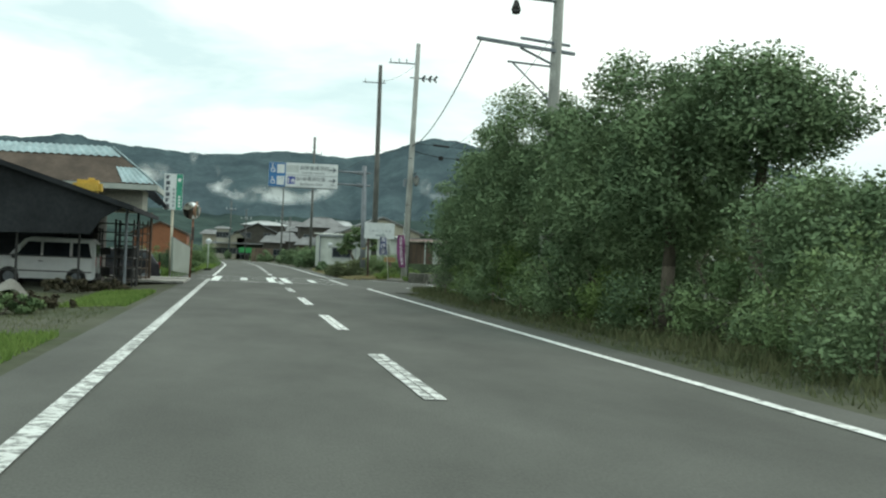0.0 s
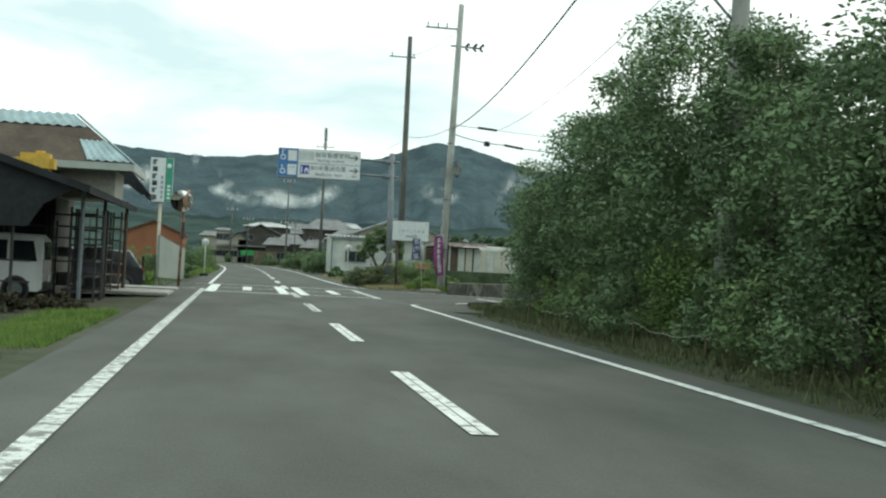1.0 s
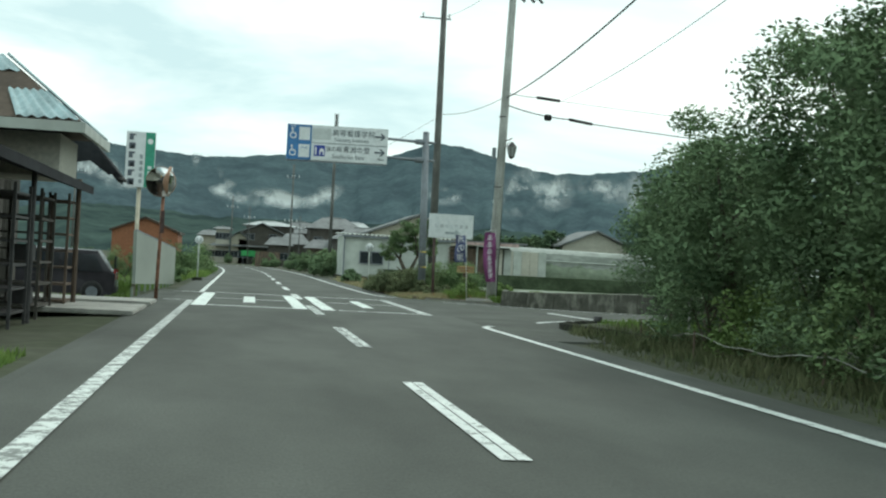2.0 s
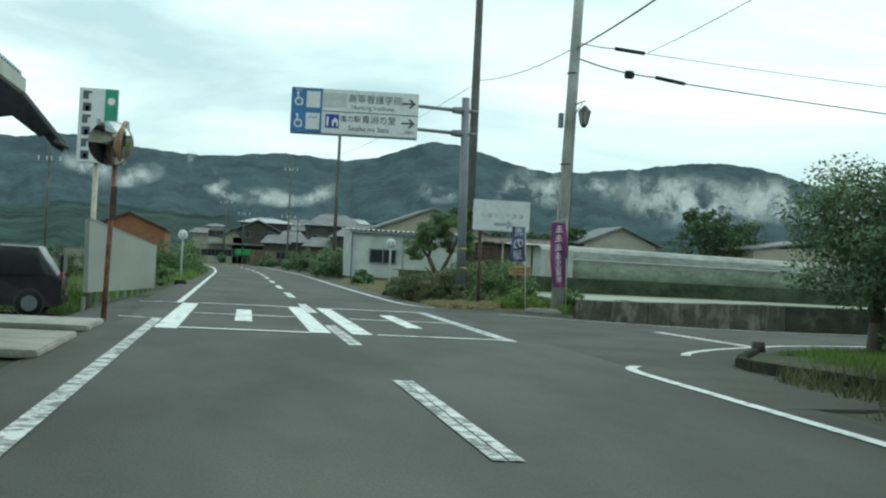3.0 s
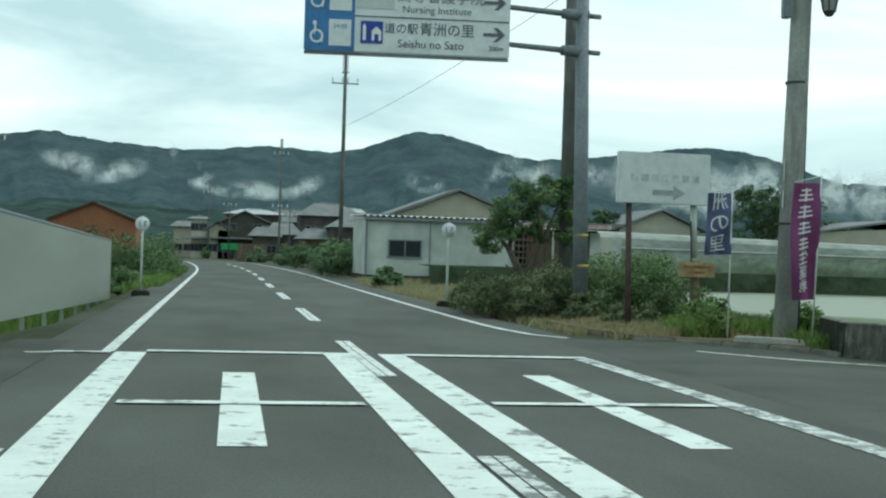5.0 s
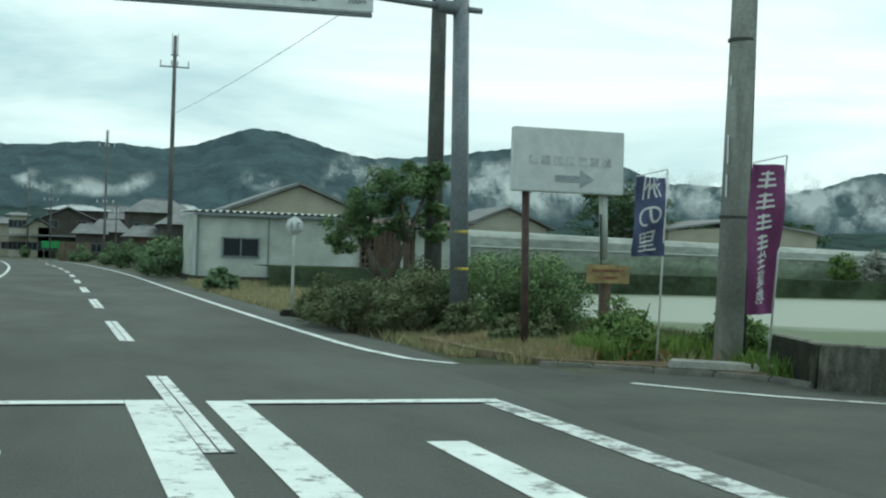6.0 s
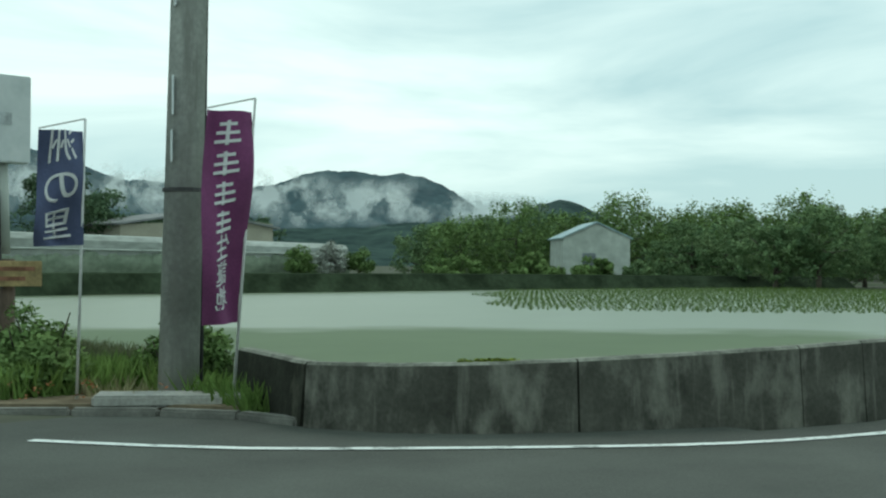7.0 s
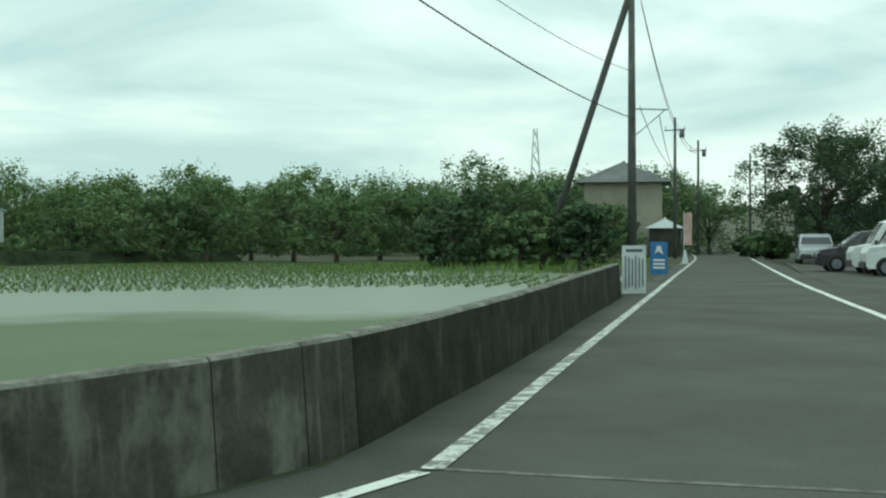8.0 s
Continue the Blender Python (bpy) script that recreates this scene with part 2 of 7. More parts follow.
CAR_DARK = material("dark_grey_car_paint", (0.035, 0.032, 0.038), rough=0.22, vary=0.05, scale=1, fine=5, bump=0, spec=0.6)
CAR_SILVER = material("silver_car_paint", (0.42, 0.45, 0.48), rough=0.28, metal=0.3, vary=0.03, scale=1, fine=5, bump=0, spec=0.6)
CAR_PINK = material("pale_car_paint", (0.55, 0.48, 0.47), rough=0.3, vary=0.03, scale=1, fine=5, bump=0, spec=0.6)
RUBBER = material("tyre_rubber", (0.02, 0.02, 0.02), rough=0.9, vary=0.1, scale=5, fine=30, bump=0.2)
GLASS_DARK = material("dark_window_glass", (0.02, 0.025, 0.03), rough=0.08, vary=0.1, scale=1, fine=5, bump=0, spec=0.7)
LAMP_RED = material("rear_lamp_red", (0.45, 0.03, 0.02), rough=0.3, vary=0.05, scale=3, fine=20, bump=0)
LAMP_CLEAR = material("clear_lamp", (0.7, 0.72, 0.72), rough=0.15, vary=0.05, scale=3, fine=20, bump=0)
ORANGE_PLASTIC = material("faded_mirror_back", (0.34, 0.20, 0.13), rough=0.6, vary=0.25, scale=4, fine=20, bump=0)
NET = material("grey_net_house", (0.33, 0.36, 0.325), rough=1.0, vary=0.15, scale=0.25, fine=2, bump=0.1, second=(0.44, 0.47, 0.44), stretch=(0.6, 0.6, 1.6), spec=0.05)
NET_CROP = material("crop_behind_net", (0.17, 0.215, 0.155), rough=1.0, vary=0.2, scale=0.6, fine=3, bump=0.1, second=(0.23, 0.275, 0.205), stretch=(0.8, 0.8, 1.2), spec=0.05)
# the blue-grey cast of the far slopes is distance haze put into their colour
MOUNTAIN = material("hazy_wooded_mountain", (0.066, 0.100, 0.114), rough=1.0, vary=0.2, scale=0.012, fine=0.11, bump=0, second=(0.080, 0.122, 0.132), spec=0.0)
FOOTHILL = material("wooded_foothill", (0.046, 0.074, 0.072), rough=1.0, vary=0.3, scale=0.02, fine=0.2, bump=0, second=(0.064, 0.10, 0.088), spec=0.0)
MIRROR = bpy.data.materials.new("mirror_glass")
MIRROR.use_nodes = True
MIRROR.node_tree.nodes["Principled BSDF"].inputs["Metallic"].default_value = 1.0
MIRROR.node_tree.nodes["Principled BSDF"].inputs["Roughness"].default_value = 0.06
MIRROR.node_tree.nodes["Principled BSDF"].inputs["Base Color"].default_value = (0.8, 0.82, 0.82, 1)


def water_material():
    m = bpy.data.materials.new("paddy_water")
    m.use_nodes = True
    n, l = m.node_tree.nodes, m.node_tree.links
    b = n["Principled BSDF"]
    geo = n.new("ShaderNodeNewGeometry")
    no = n.new("ShaderNodeTexNoise")
    no.inputs["Scale"].default_value, no.inputs["Detail"].default_value = 0.5, 5
    l.new(geo.outputs["Position"], no.inputs["Vector"])
    rp = n.new("ShaderNodeValToRGB")
    rp.color_ramp.elements[0].color, rp.color_ramp.elements[1].color = (0.108, 0.150, 0.084, 1), (0.142, 0.188, 0.108, 1)
    l.new(no.outputs["Fac"], rp.inputs["Fac"])
    l.new(rp.outputs["Color"], b.inputs["Base Color"])
    # sky reflection is painted in by distance: dulled round the corner, stronger beyond it
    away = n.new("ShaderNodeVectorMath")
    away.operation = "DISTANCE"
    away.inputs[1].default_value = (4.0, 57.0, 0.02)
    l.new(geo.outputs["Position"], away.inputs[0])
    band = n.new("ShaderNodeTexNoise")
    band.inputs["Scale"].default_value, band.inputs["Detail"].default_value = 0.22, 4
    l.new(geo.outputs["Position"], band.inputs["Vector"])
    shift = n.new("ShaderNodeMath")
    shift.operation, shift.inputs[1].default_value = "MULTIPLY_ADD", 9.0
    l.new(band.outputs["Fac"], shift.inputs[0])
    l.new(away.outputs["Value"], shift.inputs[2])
    sheen_mask = n.new("ShaderNodeMapRange")
    sheen_mask.inputs["From Min"].default_value, sheen_mask.inputs["From Max"].default_value = 25.0, 27.5
    l.new(shift.outputs[0], sheen_mask.inputs["Value"])
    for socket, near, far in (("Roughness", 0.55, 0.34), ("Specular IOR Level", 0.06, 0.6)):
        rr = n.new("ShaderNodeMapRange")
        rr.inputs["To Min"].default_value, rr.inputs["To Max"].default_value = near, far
        l.new(sheen_mask.outputs[0], rr.inputs["Value"])
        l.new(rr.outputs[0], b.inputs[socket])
    b.inputs["IOR"].default_value = 1.33
    wv = n.new("ShaderNodeTexNoise")
    wv.inputs["Scale"].default_value, wv.inputs["Detail"].default_value = 5.0, 3
    l.new(geo.outputs["Position"], wv.inputs["Vector"])
    bp = n.new("ShaderNodeBump")
    bp.inputs["Strength"].default_value, bp.inputs["Distance"].default_value = 0.12, 0.02
    l.new(wv.outputs["Fac"], bp.inputs["Height"])
    l.new(bp.outputs[0], b.inputs["Normal"])
    return m


def mist_material():
    m = bpy.data.materials.new("hill_mist")
    m.use_nodes = True
    n, l = m.node_tree.nodes, m.node_tree.links
    n.remove(n["Principled BSDF"])
    df, tp, mx = n.new("ShaderNodeBsdfDiffuse"), n.new("ShaderNodeBsdfTransparent"), n.new("ShaderNodeMixShader")
    df.inputs["Color"].default_value = (0.92, 0.95, 0.95, 1)
    tc = n.new("ShaderNodeTexCoord")
    oi = n.new("ShaderNodeObjectInfo")
    gr = n.new("ShaderNodeTexGradient")
    gr.gradient_type = "SPHERICAL"
    mp = n.new("ShaderNodeMapping")
    mp.inputs["Location"].default_value, mp.inputs["Scale"].default_value = (-1, -1, 0), (2, 2, 1)
    l.new(tc.outputs["UV"], mp.inputs["Vector"])
    l.new(mp.outputs[0], gr.inputs["Vector"])
    no = n.new("ShaderNodeTexNoise")
    no.inputs["Scale"].default_value, no.inputs["Detail"].default_value, no.inputs["Roughness"].default_value = 0.026, 9, 0.60
    no.inputs["Distortion"].default_value = 0.25
    l.new(n.new("ShaderNodeNewGeometry").outputs["Position"], no.inputs["Vector"])
    wisp = n.new("ShaderNodeMapRange")
    wisp.inputs["From Min"].default_value, wisp.inputs["From Max"].default_value = 0.43, 0.66
    l.new(no.outputs["Fac"], wisp.inputs["Value"])
    ml = n.new("ShaderNodeMath")
    ml.operation = "MULTIPLY"
    l.new(gr.outputs["Fac"], ml.inputs[0])
    l.new(wisp.outputs[0], ml.inputs[1])
    rr = n.new("ShaderNodeMapRange")
    rr.inputs["From Min"].default_value, rr.inputs["From Max"].default_value = 0.01, 0.5
    rr.inputs["To Min"].default_value, rr.inputs["To Max"].default_value = 0.0, 0.80
    l.new(ml.outputs[0], rr.inputs["Value"])
    l.new(rr.outputs[0], mx.inputs[0])
    l.new(tp.outputs[0], mx.inputs[1])
    l.new(df.outputs[0], mx.inputs[2])
    l.new(mx.outputs[0], n["Material Output"].inputs["Surface"])
    return m


WATER = water_material()
MIST = mist_material()


# ---- building helpers ----
def thing(name, label, category, x=0.0, y=0.0, z=0.0, rz=0.0, group="", kind=""):
    ob = new(name)
    ob.empty_display_size = 0.2
    ob.matrix_basis = pose(x, y, z, 0, 0, rz)
    return tagged(ob, label, category, group, kind)


def part(name, bm, mat, parent, label="", smooth=False):
    me = bpy.data.meshes.new(name)
    bm.normal_update()
    bm.to_mesh(me)
    bm.free()
    me.materials.append(mat)
    if smooth:
        for p in me.polygons:
            p.use_smooth = True
    ob = new(name, me)
    ob.parent = parent
    return tagged(ob, label)


def sheet(name, verts, faces, mat, parent=None, label="", category="", kind="", smooth=False):
    me = bpy.data.meshes.new(name)
    me.from_pydata(verts, [], faces)
    me.update()
    me.materials.append(mat)
    if smooth:
        me.polygons.foreach_set("use_smooth", [True] * len(me.polygons))
    ob = new(name, me)
    ob.parent = parent
    return tagged(ob, label, category, "", kind)


def box(cx, cy, cz, sx, sy, sz, rz=0.0, bevel=0.0, bm=None, m=None):
    bm = bm or bmesh.new()
    made = bmesh.ops.create_cube(bm, size=1.0, matrix=(m or Matrix()) @ pose(cx, cy, cz, 0, 0, rz) @ Matrix.Diagonal((sx, sy, sz, 1)))
    if bevel:
        edges = list({e for v in made["verts"] for e in v.link_edges})
        bmesh.ops.bevel(bm, geom=edges, offset=bevel, segments=2, affect="EDGES")
    return bm


def rod(p, q, r0, r1=None, n=10, bm=None):
    bm = bm or bmesh.new()
    p, q = Vector(p), Vector(q)
    d = q - p
    m = Matrix.Translation((p + q) / 2) @ d.to_track_quat("Z", "Y").to_matrix().to_4x4()
    bmesh.ops.create_cone(bm, cap_ends=True, segments=n, radius1=r0, radius2=r0 if r1 is None else r1, depth=d.length, matrix=m)
    return bm


def prism(outline, depth, m=None, bm=None):
    """A flat outline in x and z, given depth along y about 0."""
    bm = bm or bmesh.new()
    m = m or Matrix()
    a = [bm.verts.new(m @ Vector((x, -depth / 2, z))) for x, z in outline]
    b = [bm.verts.new(m @ Vector((x, depth / 2, z))) for x, z in outline]
    k = len(a)
    bm.faces.new(a)
    bm.faces.new(b[::-1])
    for i in range(k):
        bm.faces.new((a[i], b[i], b[(i + 1) % k], a[(i + 1) % k]))
    bmesh.ops.recalc_face_normals(bm, faces=bm.faces)
    return bm


def disc(r, depth, m, n=28, bm=None):
    bm = bm or bmesh.new()
    bmesh.ops.create_cone(bm, cap_ends=True, segments=n, radius1=r, radius2=r, depth=depth, matrix=m)
    return bm


def lettering(name, text, size, mat, parent, m, label=""):
    cu = bpy.data.curves.new(name, "FONT")
    cu.body, cu.size, cu.extrude, cu.align_x, cu.align_y = text, size, 0.002, "CENTER", "CENTER"
    ob = bpy.data.objects.new(name, cu)
    me = bpy.data.meshes.new_from_object(ob)
    bpy.data.objects.remove(ob)
    me.transform(m)
    me.materials.clear()
    me.materials.append(mat)
    ob = new(name, me)
    ob.parent = parent
    return tagged(ob, label)


def strip(name, points, width, mat, z=0.008, parent=None, label="", category="", kind="", flat_end=True):
    """A band of paint or surface along a line on the ground."""
    pts = [Vector((p[0], p[1], 0)) for p in points]
    verts, faces = [], []
    for i, p in enumerate(pts):
        d = (pts[min(i + 1, len(pts) - 1)] - pts[max(i - 1, 0)]).normalized()
        s = Vector((d.y, -d.x, 0)) * width / 2
        zz = points[i][2] if len(points[i]) > 2 else z
        verts += [(p.x - s.x, p.y - s.y, zz), (p.x + s.x, p.y + s.y, zz)]
        if i:
            k = 2 * i
            faces.append((k - 2, k - 1, k + 1, k))
    return sheet(name, verts, faces, mat, parent, label, category, kind)


def smooth_line(points, step=0.6):
    """Points close together along a smooth curve through those given."""
    P = [Vector((*p[:2], 0)) for p in points]
    P = [2 * P[0] - P[1]] + P + [2 * P[-1] - P[-2]]
    out = []
    for i in range(1, len(P) - 2):
        a, b, c, d = P[i - 1:i + 3]
        n = max(1, int((c - b).length / step))
        for k in range(n):
            t = k / n
            q = 0.5 * ((2 * b) + (c - a) * t + (2 * a - 5 * b + 4 * c - d) * t * t + (3 * b - a - 3 * c + d) * t ** 3)
            out.append((q.x, q.y))
    out.append((P[-2].x, P[-2].y))
    return out


def leaves(rng, centres, spread, count, size, flat=0.5, tall=0.8):
    """Verts and faces of small leaf blades scattered round the centres."""
    c = np.asarray(centres, float)
    pick = rng.integers(0, len(c), count)
    d = rng.normal(size=(count, 3))
    d /= np.linalg.norm(d, axis=1)[:, None]
    rad = np.asarray(spread)[pick] if np.ndim(spread) else np.full(count, spread)
    p = c[pick] + d * (rad * np.clip(rng.normal(0.72, 0.28, count), 0.1, 1.02))[:, None] * np.array([1, 1, tall])
    a = rng.normal(size=(count, 3))
    a[:, 2] *= flat
    a /= np.linalg.norm(a, axis=1)[:, None]
    b = np.cross(a, rng.normal(size=(count, 3)))
    b /= np.linalg.norm(b, axis=1)[:, None]
    s = size * rng.uniform(0.6, 1.35, count)[:, None]
    heart = c.mean(axis=0)
    far = p - heart
    out = d + far / (np.abs(far).max() + 1e-6) * 0.45 + np.array([0, 0, 0.35]) + rng.normal(size=(count, 3)) * 0.16
    out /= np.linalg.norm(out, axis=1)[:, None]
    turn = np.where((np.cross(a, b) * out).sum(axis=1) > 0, -1.0, 1.0)
    a, b = a * s, b * s * 0.42 * turn[:, None]
    v = np.stack([p - a, p + b, p + a, p - b], 1).reshape(-1, 3)
    f = np.arange(count * 4).reshape(-1, 4)
    return v, f, np.repeat(out, 4, axis=0)


def foliage(name, v, f, mat, parent, label="", kind="", normals=None):
    me = bpy.data.meshes.new(name)
    me.vertices.add(len(v))
    me.vertices.foreach_set("co", np.ascontiguousarray(v, dtype=np.float32).ravel())
    k = f.shape[1]
    me.loops.add(f.size)
    me.loops.foreach_set("vertex_index", np.ascontiguousarray(f, dtype=np.int32).ravel())
    me.polygons.add(len(f))
    me.polygons.foreach_set("loop_start", np.arange(0, f.size, k, dtype=np.int32))
    me.update(calc_edges=True)
    if normals is not None:
        me.normals_split_custom_set_from_vertices(normals.tolist())
    me.materials.append(mat)
    ob = new(name, me)
    ob.parent = parent
    return tagged(ob, label, "", "", kind)


def tree(x, y, height, width, label, seed, count=9000, leaf=0.11, mat=None, base=0.25, lobes=9, depth=None, z=0.0, trunk=0.14, clumps=70, lean=(0, 0), name="tree", fill=0.25, tall=0.8, spread=(0.24, 0.46)):
    """A tapered trunk with limbs, and a crown of clumps of leaves that leaves gaps."""
    rng = np.random.default_rng(seed)
    t = thing(name, label, "tree", x, y, z)
    depth = depth or width
    bm = bmesh.new()
    top = Vector((lean[0] * 0.6, lean[1] * 0.6, height * 0.62))
    fork = Vector((lean[0] * 0.2, lean[1] * 0.2, height * max(0.16, base * 0.8)))
    rod((0, 0, -0.25), fork, trunk, trunk * 0.8, 9, bm)
    rod(fork, top, trunk * 0.8, trunk * 0.3, 8, bm)
    crowns = []
    for i in range(lobes):
        a = 2 * math.pi * (i + rng.uniform(-0.3, 0.3)) / lobes
        h = height * (base + (0.92 - base) * rng.uniform(0.15, 0.95))
        k = math.sqrt(max(0.12, 1 - ((h / height - 0.5) / 0.62) ** 2))
        r = rng.uniform(0.35, 0.75) * k
        c = Vector((math.cos(a) * r * width / 2 + lean[0] * h / height, math.sin(a) * r * depth / 2 + lean[1] * h / height, h))
        crowns.append((c, rng.uniform(0.16, 0.27) * min(width, height) * (0.75 + 0.5 * k)))
        rod(fork.lerp(top, rng.uniform(0.0, 0.9)), c, trunk * 0.42, trunk * 0.1, 6, bm)
    crowns.append((Vector((lean[0], lean[1], height * 0.86)), 0.17 * min(width, height)))
    part("trunk", bm, BARK, t, smooth=True)
    cl, sp = [], []
    for i in range(clumps):
        c, r = crowns[rng.integers(0, len(crowns))]
        d = rng.normal(size=3)
        d /= np.linalg.norm(d)
        q = np.array(c) + d * r * rng.uniform(0.55, 1.15)
        if rng.uniform() < fill:
            zz = rng.uniform(base, 0.97)
            k = math.sqrt(max(0.06, 1 - (abs(zz - 0.45) / 0.6) ** 2)) * math.sqrt(rng.uniform(0, 1)) * 0.5
            q = np.array([math.cos(6.283 * (i * 0.618)) * k * width + lean[0] * zz, math.sin(6.283 * (i * 0.618)) * k * depth + lean[1] * zz, zz * height])
        q[2] = min(max(q[2], height * base * 0.7), height)
        cl.append(q)
        sp.append(rng.uniform(*spread) * r)
    v, f, q = leaves(rng, cl, sp, count, leaf, tall=tall)
    foliage("crown", v, f, mat or LEAF_DARK, t, normals=q)
    return t


def full_tree(x, y, height, width, base, label, seed, count, leaf, mat, z=0.1, clumps=48):
    """A tree with a closed, lumpy crown: clumps of leaves over an uneven oval, thinner inside, on a trunk with limbs."""
    rng = np.random.default_rng(seed)
    t = thing("tree", label, "tree", x, y, z)
    low, half = height * base, height * (1 - base) / 2
    mid = np.array([0, 0, low + half])
    bm = bmesh.new()
    fork = Vector((0.05, 0.05, max(0.5, low * 0.9)))
    top = Vector((0.1, -0.1, height * 0.75))
    rod((0, 0, -0.3), fork, 0.15, 0.12, 9, bm)
    rod(fork, top, 0.12, 0.04, 8, bm)
    cl, sp = [], []
    for i in range(clumps):
        u = 1 - 2 * (i + 0.5) / clumps
        a = 2.39996 * i + rng.uniform(-0.35, 0.35)
        d = np.array([math.cos(a) * math.sqrt(1 - u * u), math.sin(a) * math.sqrt(1 - u * u), u])
        lump = 1 + 0.2 * noise.noise((d[0] * 1.9 + seed, d[1] * 1.9, d[2] * 1.9)) + rng.uniform(-0.16, 0.10)
        r = rng.uniform(0.13, 0.23) * width * (0.85 if u > 0.6 else 1.0)
        k = lump if i % 5 else lump * rng.uniform(0.45, 0.75)
        q = mid + d * np.array([max(0.1, width / 2 - r * 0.75), max(0.1, width / 2 - r * 0.75), max(0.1, half - r * 0.75)]) * k
        cl.append(q)
        sp.append(r)
        if i % 7 == 0:
            rod(fork.lerp(top, rng.uniform(0.1, 0.9)), Vector(q), 0.05, 0.012, 6, bm)
    part("trunk", bm, BARK, t, smooth=True)
    v, f, q = leaves(rng, cl, sp, count, leaf, tall=0.72)
    foliage("crown", v, f, mat, t, normals=q)
    return t


def shrub(x, y, height, width, depth, label, seed, count=2500, leaf=0.07, mat=None, z=0.0, name="bush", rz=0.0):
    rng = np.random.default_rng(seed)
    t = thing(name, label, "bush", x, y, z, rz)
    bm = bmesh.new()
    for i in range(5):
        rod((rng.uniform(-0.1, 0.1) * width, rng.uniform(-0.1, 0.1) * depth, -0.15), (rng.uniform(-0.38, 0.38) * width, rng.uniform(-0.38, 0.38) * depth, height * rng.uniform(0.5, 0.9)), 0.025, 0.006, 5, bm)
    part("stem", bm, BARK, t)
    cl, sp = [], []
    for i in range(44):
        a, r = rng.uniform(0, 2 * math.pi), math.sqrt(rng.uniform(0, 1))
        cx, cy = math.cos(a) * r * width * 0.42, math.sin(a) * r * depth * 0.42
        h = height * (1 - 0.55 * r * r) * rng.uniform(0.15, 0.95)
        cl.append((cx, cy, h))
        sp.append(rng.uniform(0.13, 0.25) * min(height, width))
    v, f, q = leaves(rng, cl, sp, count, leaf)
    v[:, 2] = np.maximum(v[:, 2], 0.0)
    foliage("crown", v, f, mat or LEAF_MID, t, normals=q)
    return t


def grass(name, rng, boxes, count, h0, h1, mat, label, zfun):
    """Blades over patches (x0, y0, x1, y1)."""
    area = np.array([(b[2] - b[0]) * (b[3] - b[1]) for b in boxes])
    pick = rng.choice(len(boxes), count, p=area / area.sum())
    bx = np.array(boxes)[pick]
    x = bx[:, 0] + (bx[:, 2] - bx[:, 0]) * rng.uniform(0, 1, count)
    y = bx[:, 1] + (bx[:, 3] - bx[:, 1]) * rng.uniform(0, 1, count)
    h = rng.uniform(h0, h1, count)
    a = rng.uniform(0, 2 * math.pi, count)
    w = h * 0.07 + 0.006
    z = np.array([zfun(u, v) for u, v in zip(x, y)])
    dx, dy = np.cos(a) * w, np.sin(a) * w
    lx, ly = rng.normal(size=count) * h * 0.4, rng.normal(size=count) * h * 0.4
    v = np.stack([np.stack([x - dx, y - dy, z - 0.02], 1), np.stack([x + dx, y + dy, z - 0.02], 1), np.stack([x + lx, y + ly, z + h], 1)], 1).reshape(-1, 3)
    f = np.arange(count * 3).reshape(-1, 3)
    ob = foliage(name, v, f, mat, None, label, "stuff")
    return tagged(ob, label, "grass", "", "stuff")


# ---- ground, roads, hills ----
def road_x(y):
    """Sideways shift of the main road, which bends to the left far ahead."""
    return 0.0 if y < 108 else -0.0006 * (y - 108) ** 2 - 0.005 * max(0.0, y - 163) ** 2


SIDE_NORTH = [(5.0, 64.25), (5.5, 63.5), (5.95, 62.95), (6.85, 62.2), (8.35, 61.15), (9.5, 60.68), (10.73, 60.42), (12.0, 60.56), (16.0, 61.12), (22.4, 62.0), (44.0, 65.0), (85.0, 70.8), (120.0, 77.0)]
SIDE_SOUTH = [(6.9, 53.2), (9.0, 54.8), (13.0, 56.3), (18.0, 57.3), (25.4, 58.5), (32.0, 59.6), (47.5, 62.0), (99.0, 69.4), (120.0, 72.4)]


def side_mid(x):
    return 57.6 + 0.147 * (x - 12) if x > 12 else 57.6


def ground_z(x, y):
    r = x - road_x(y)
    z = -0.035
    if r < -4.3 and y > 66:
        z -= 0.75 * min(1.0, (-4.3 - r) / 1.6) * min(1.0, (y - 66) / 4)
    elif r < -4.2 and y < 66:
        z -= 0.12 * min(1.0, (-4.2 - r) / 2.0)
    if 4.6 < r < 60 and y < 49:
        z += 0.12 * min(1.0, (r - 4.6) / 1.5) * min(1.0, (49 - y) / 2)
    if 4.4 < r < 9.0 and 66 < y < 79:
        z += 0.12 * min(1.0, (r - 4.4) / 1.0) * min(1.0, (9.0 - r) / 0.8)
    if r > 4.4 and y > 100:
        z += 0.10
    if 5.2 < r < 7.1 and 64.5 < y < 66:
        z += 0.06
    if r < -4.3 and 53.5 < y < 66:
        z -= 0.33 * min(1.0, (-4.3 - r) / 1.2)
    return z


def axis(fine0, fine1, step, far):
    a = list(np.arange(fine0, fine1 + step, step))
    d, k = step, fine1 + step
    while k < far:
        d *= 1.35
        k += d
        a.append(k)
    d, k = step, fine0
    while k > -far:
        d *= 1.35
        k -= d
        a.insert(0, k)
    return a


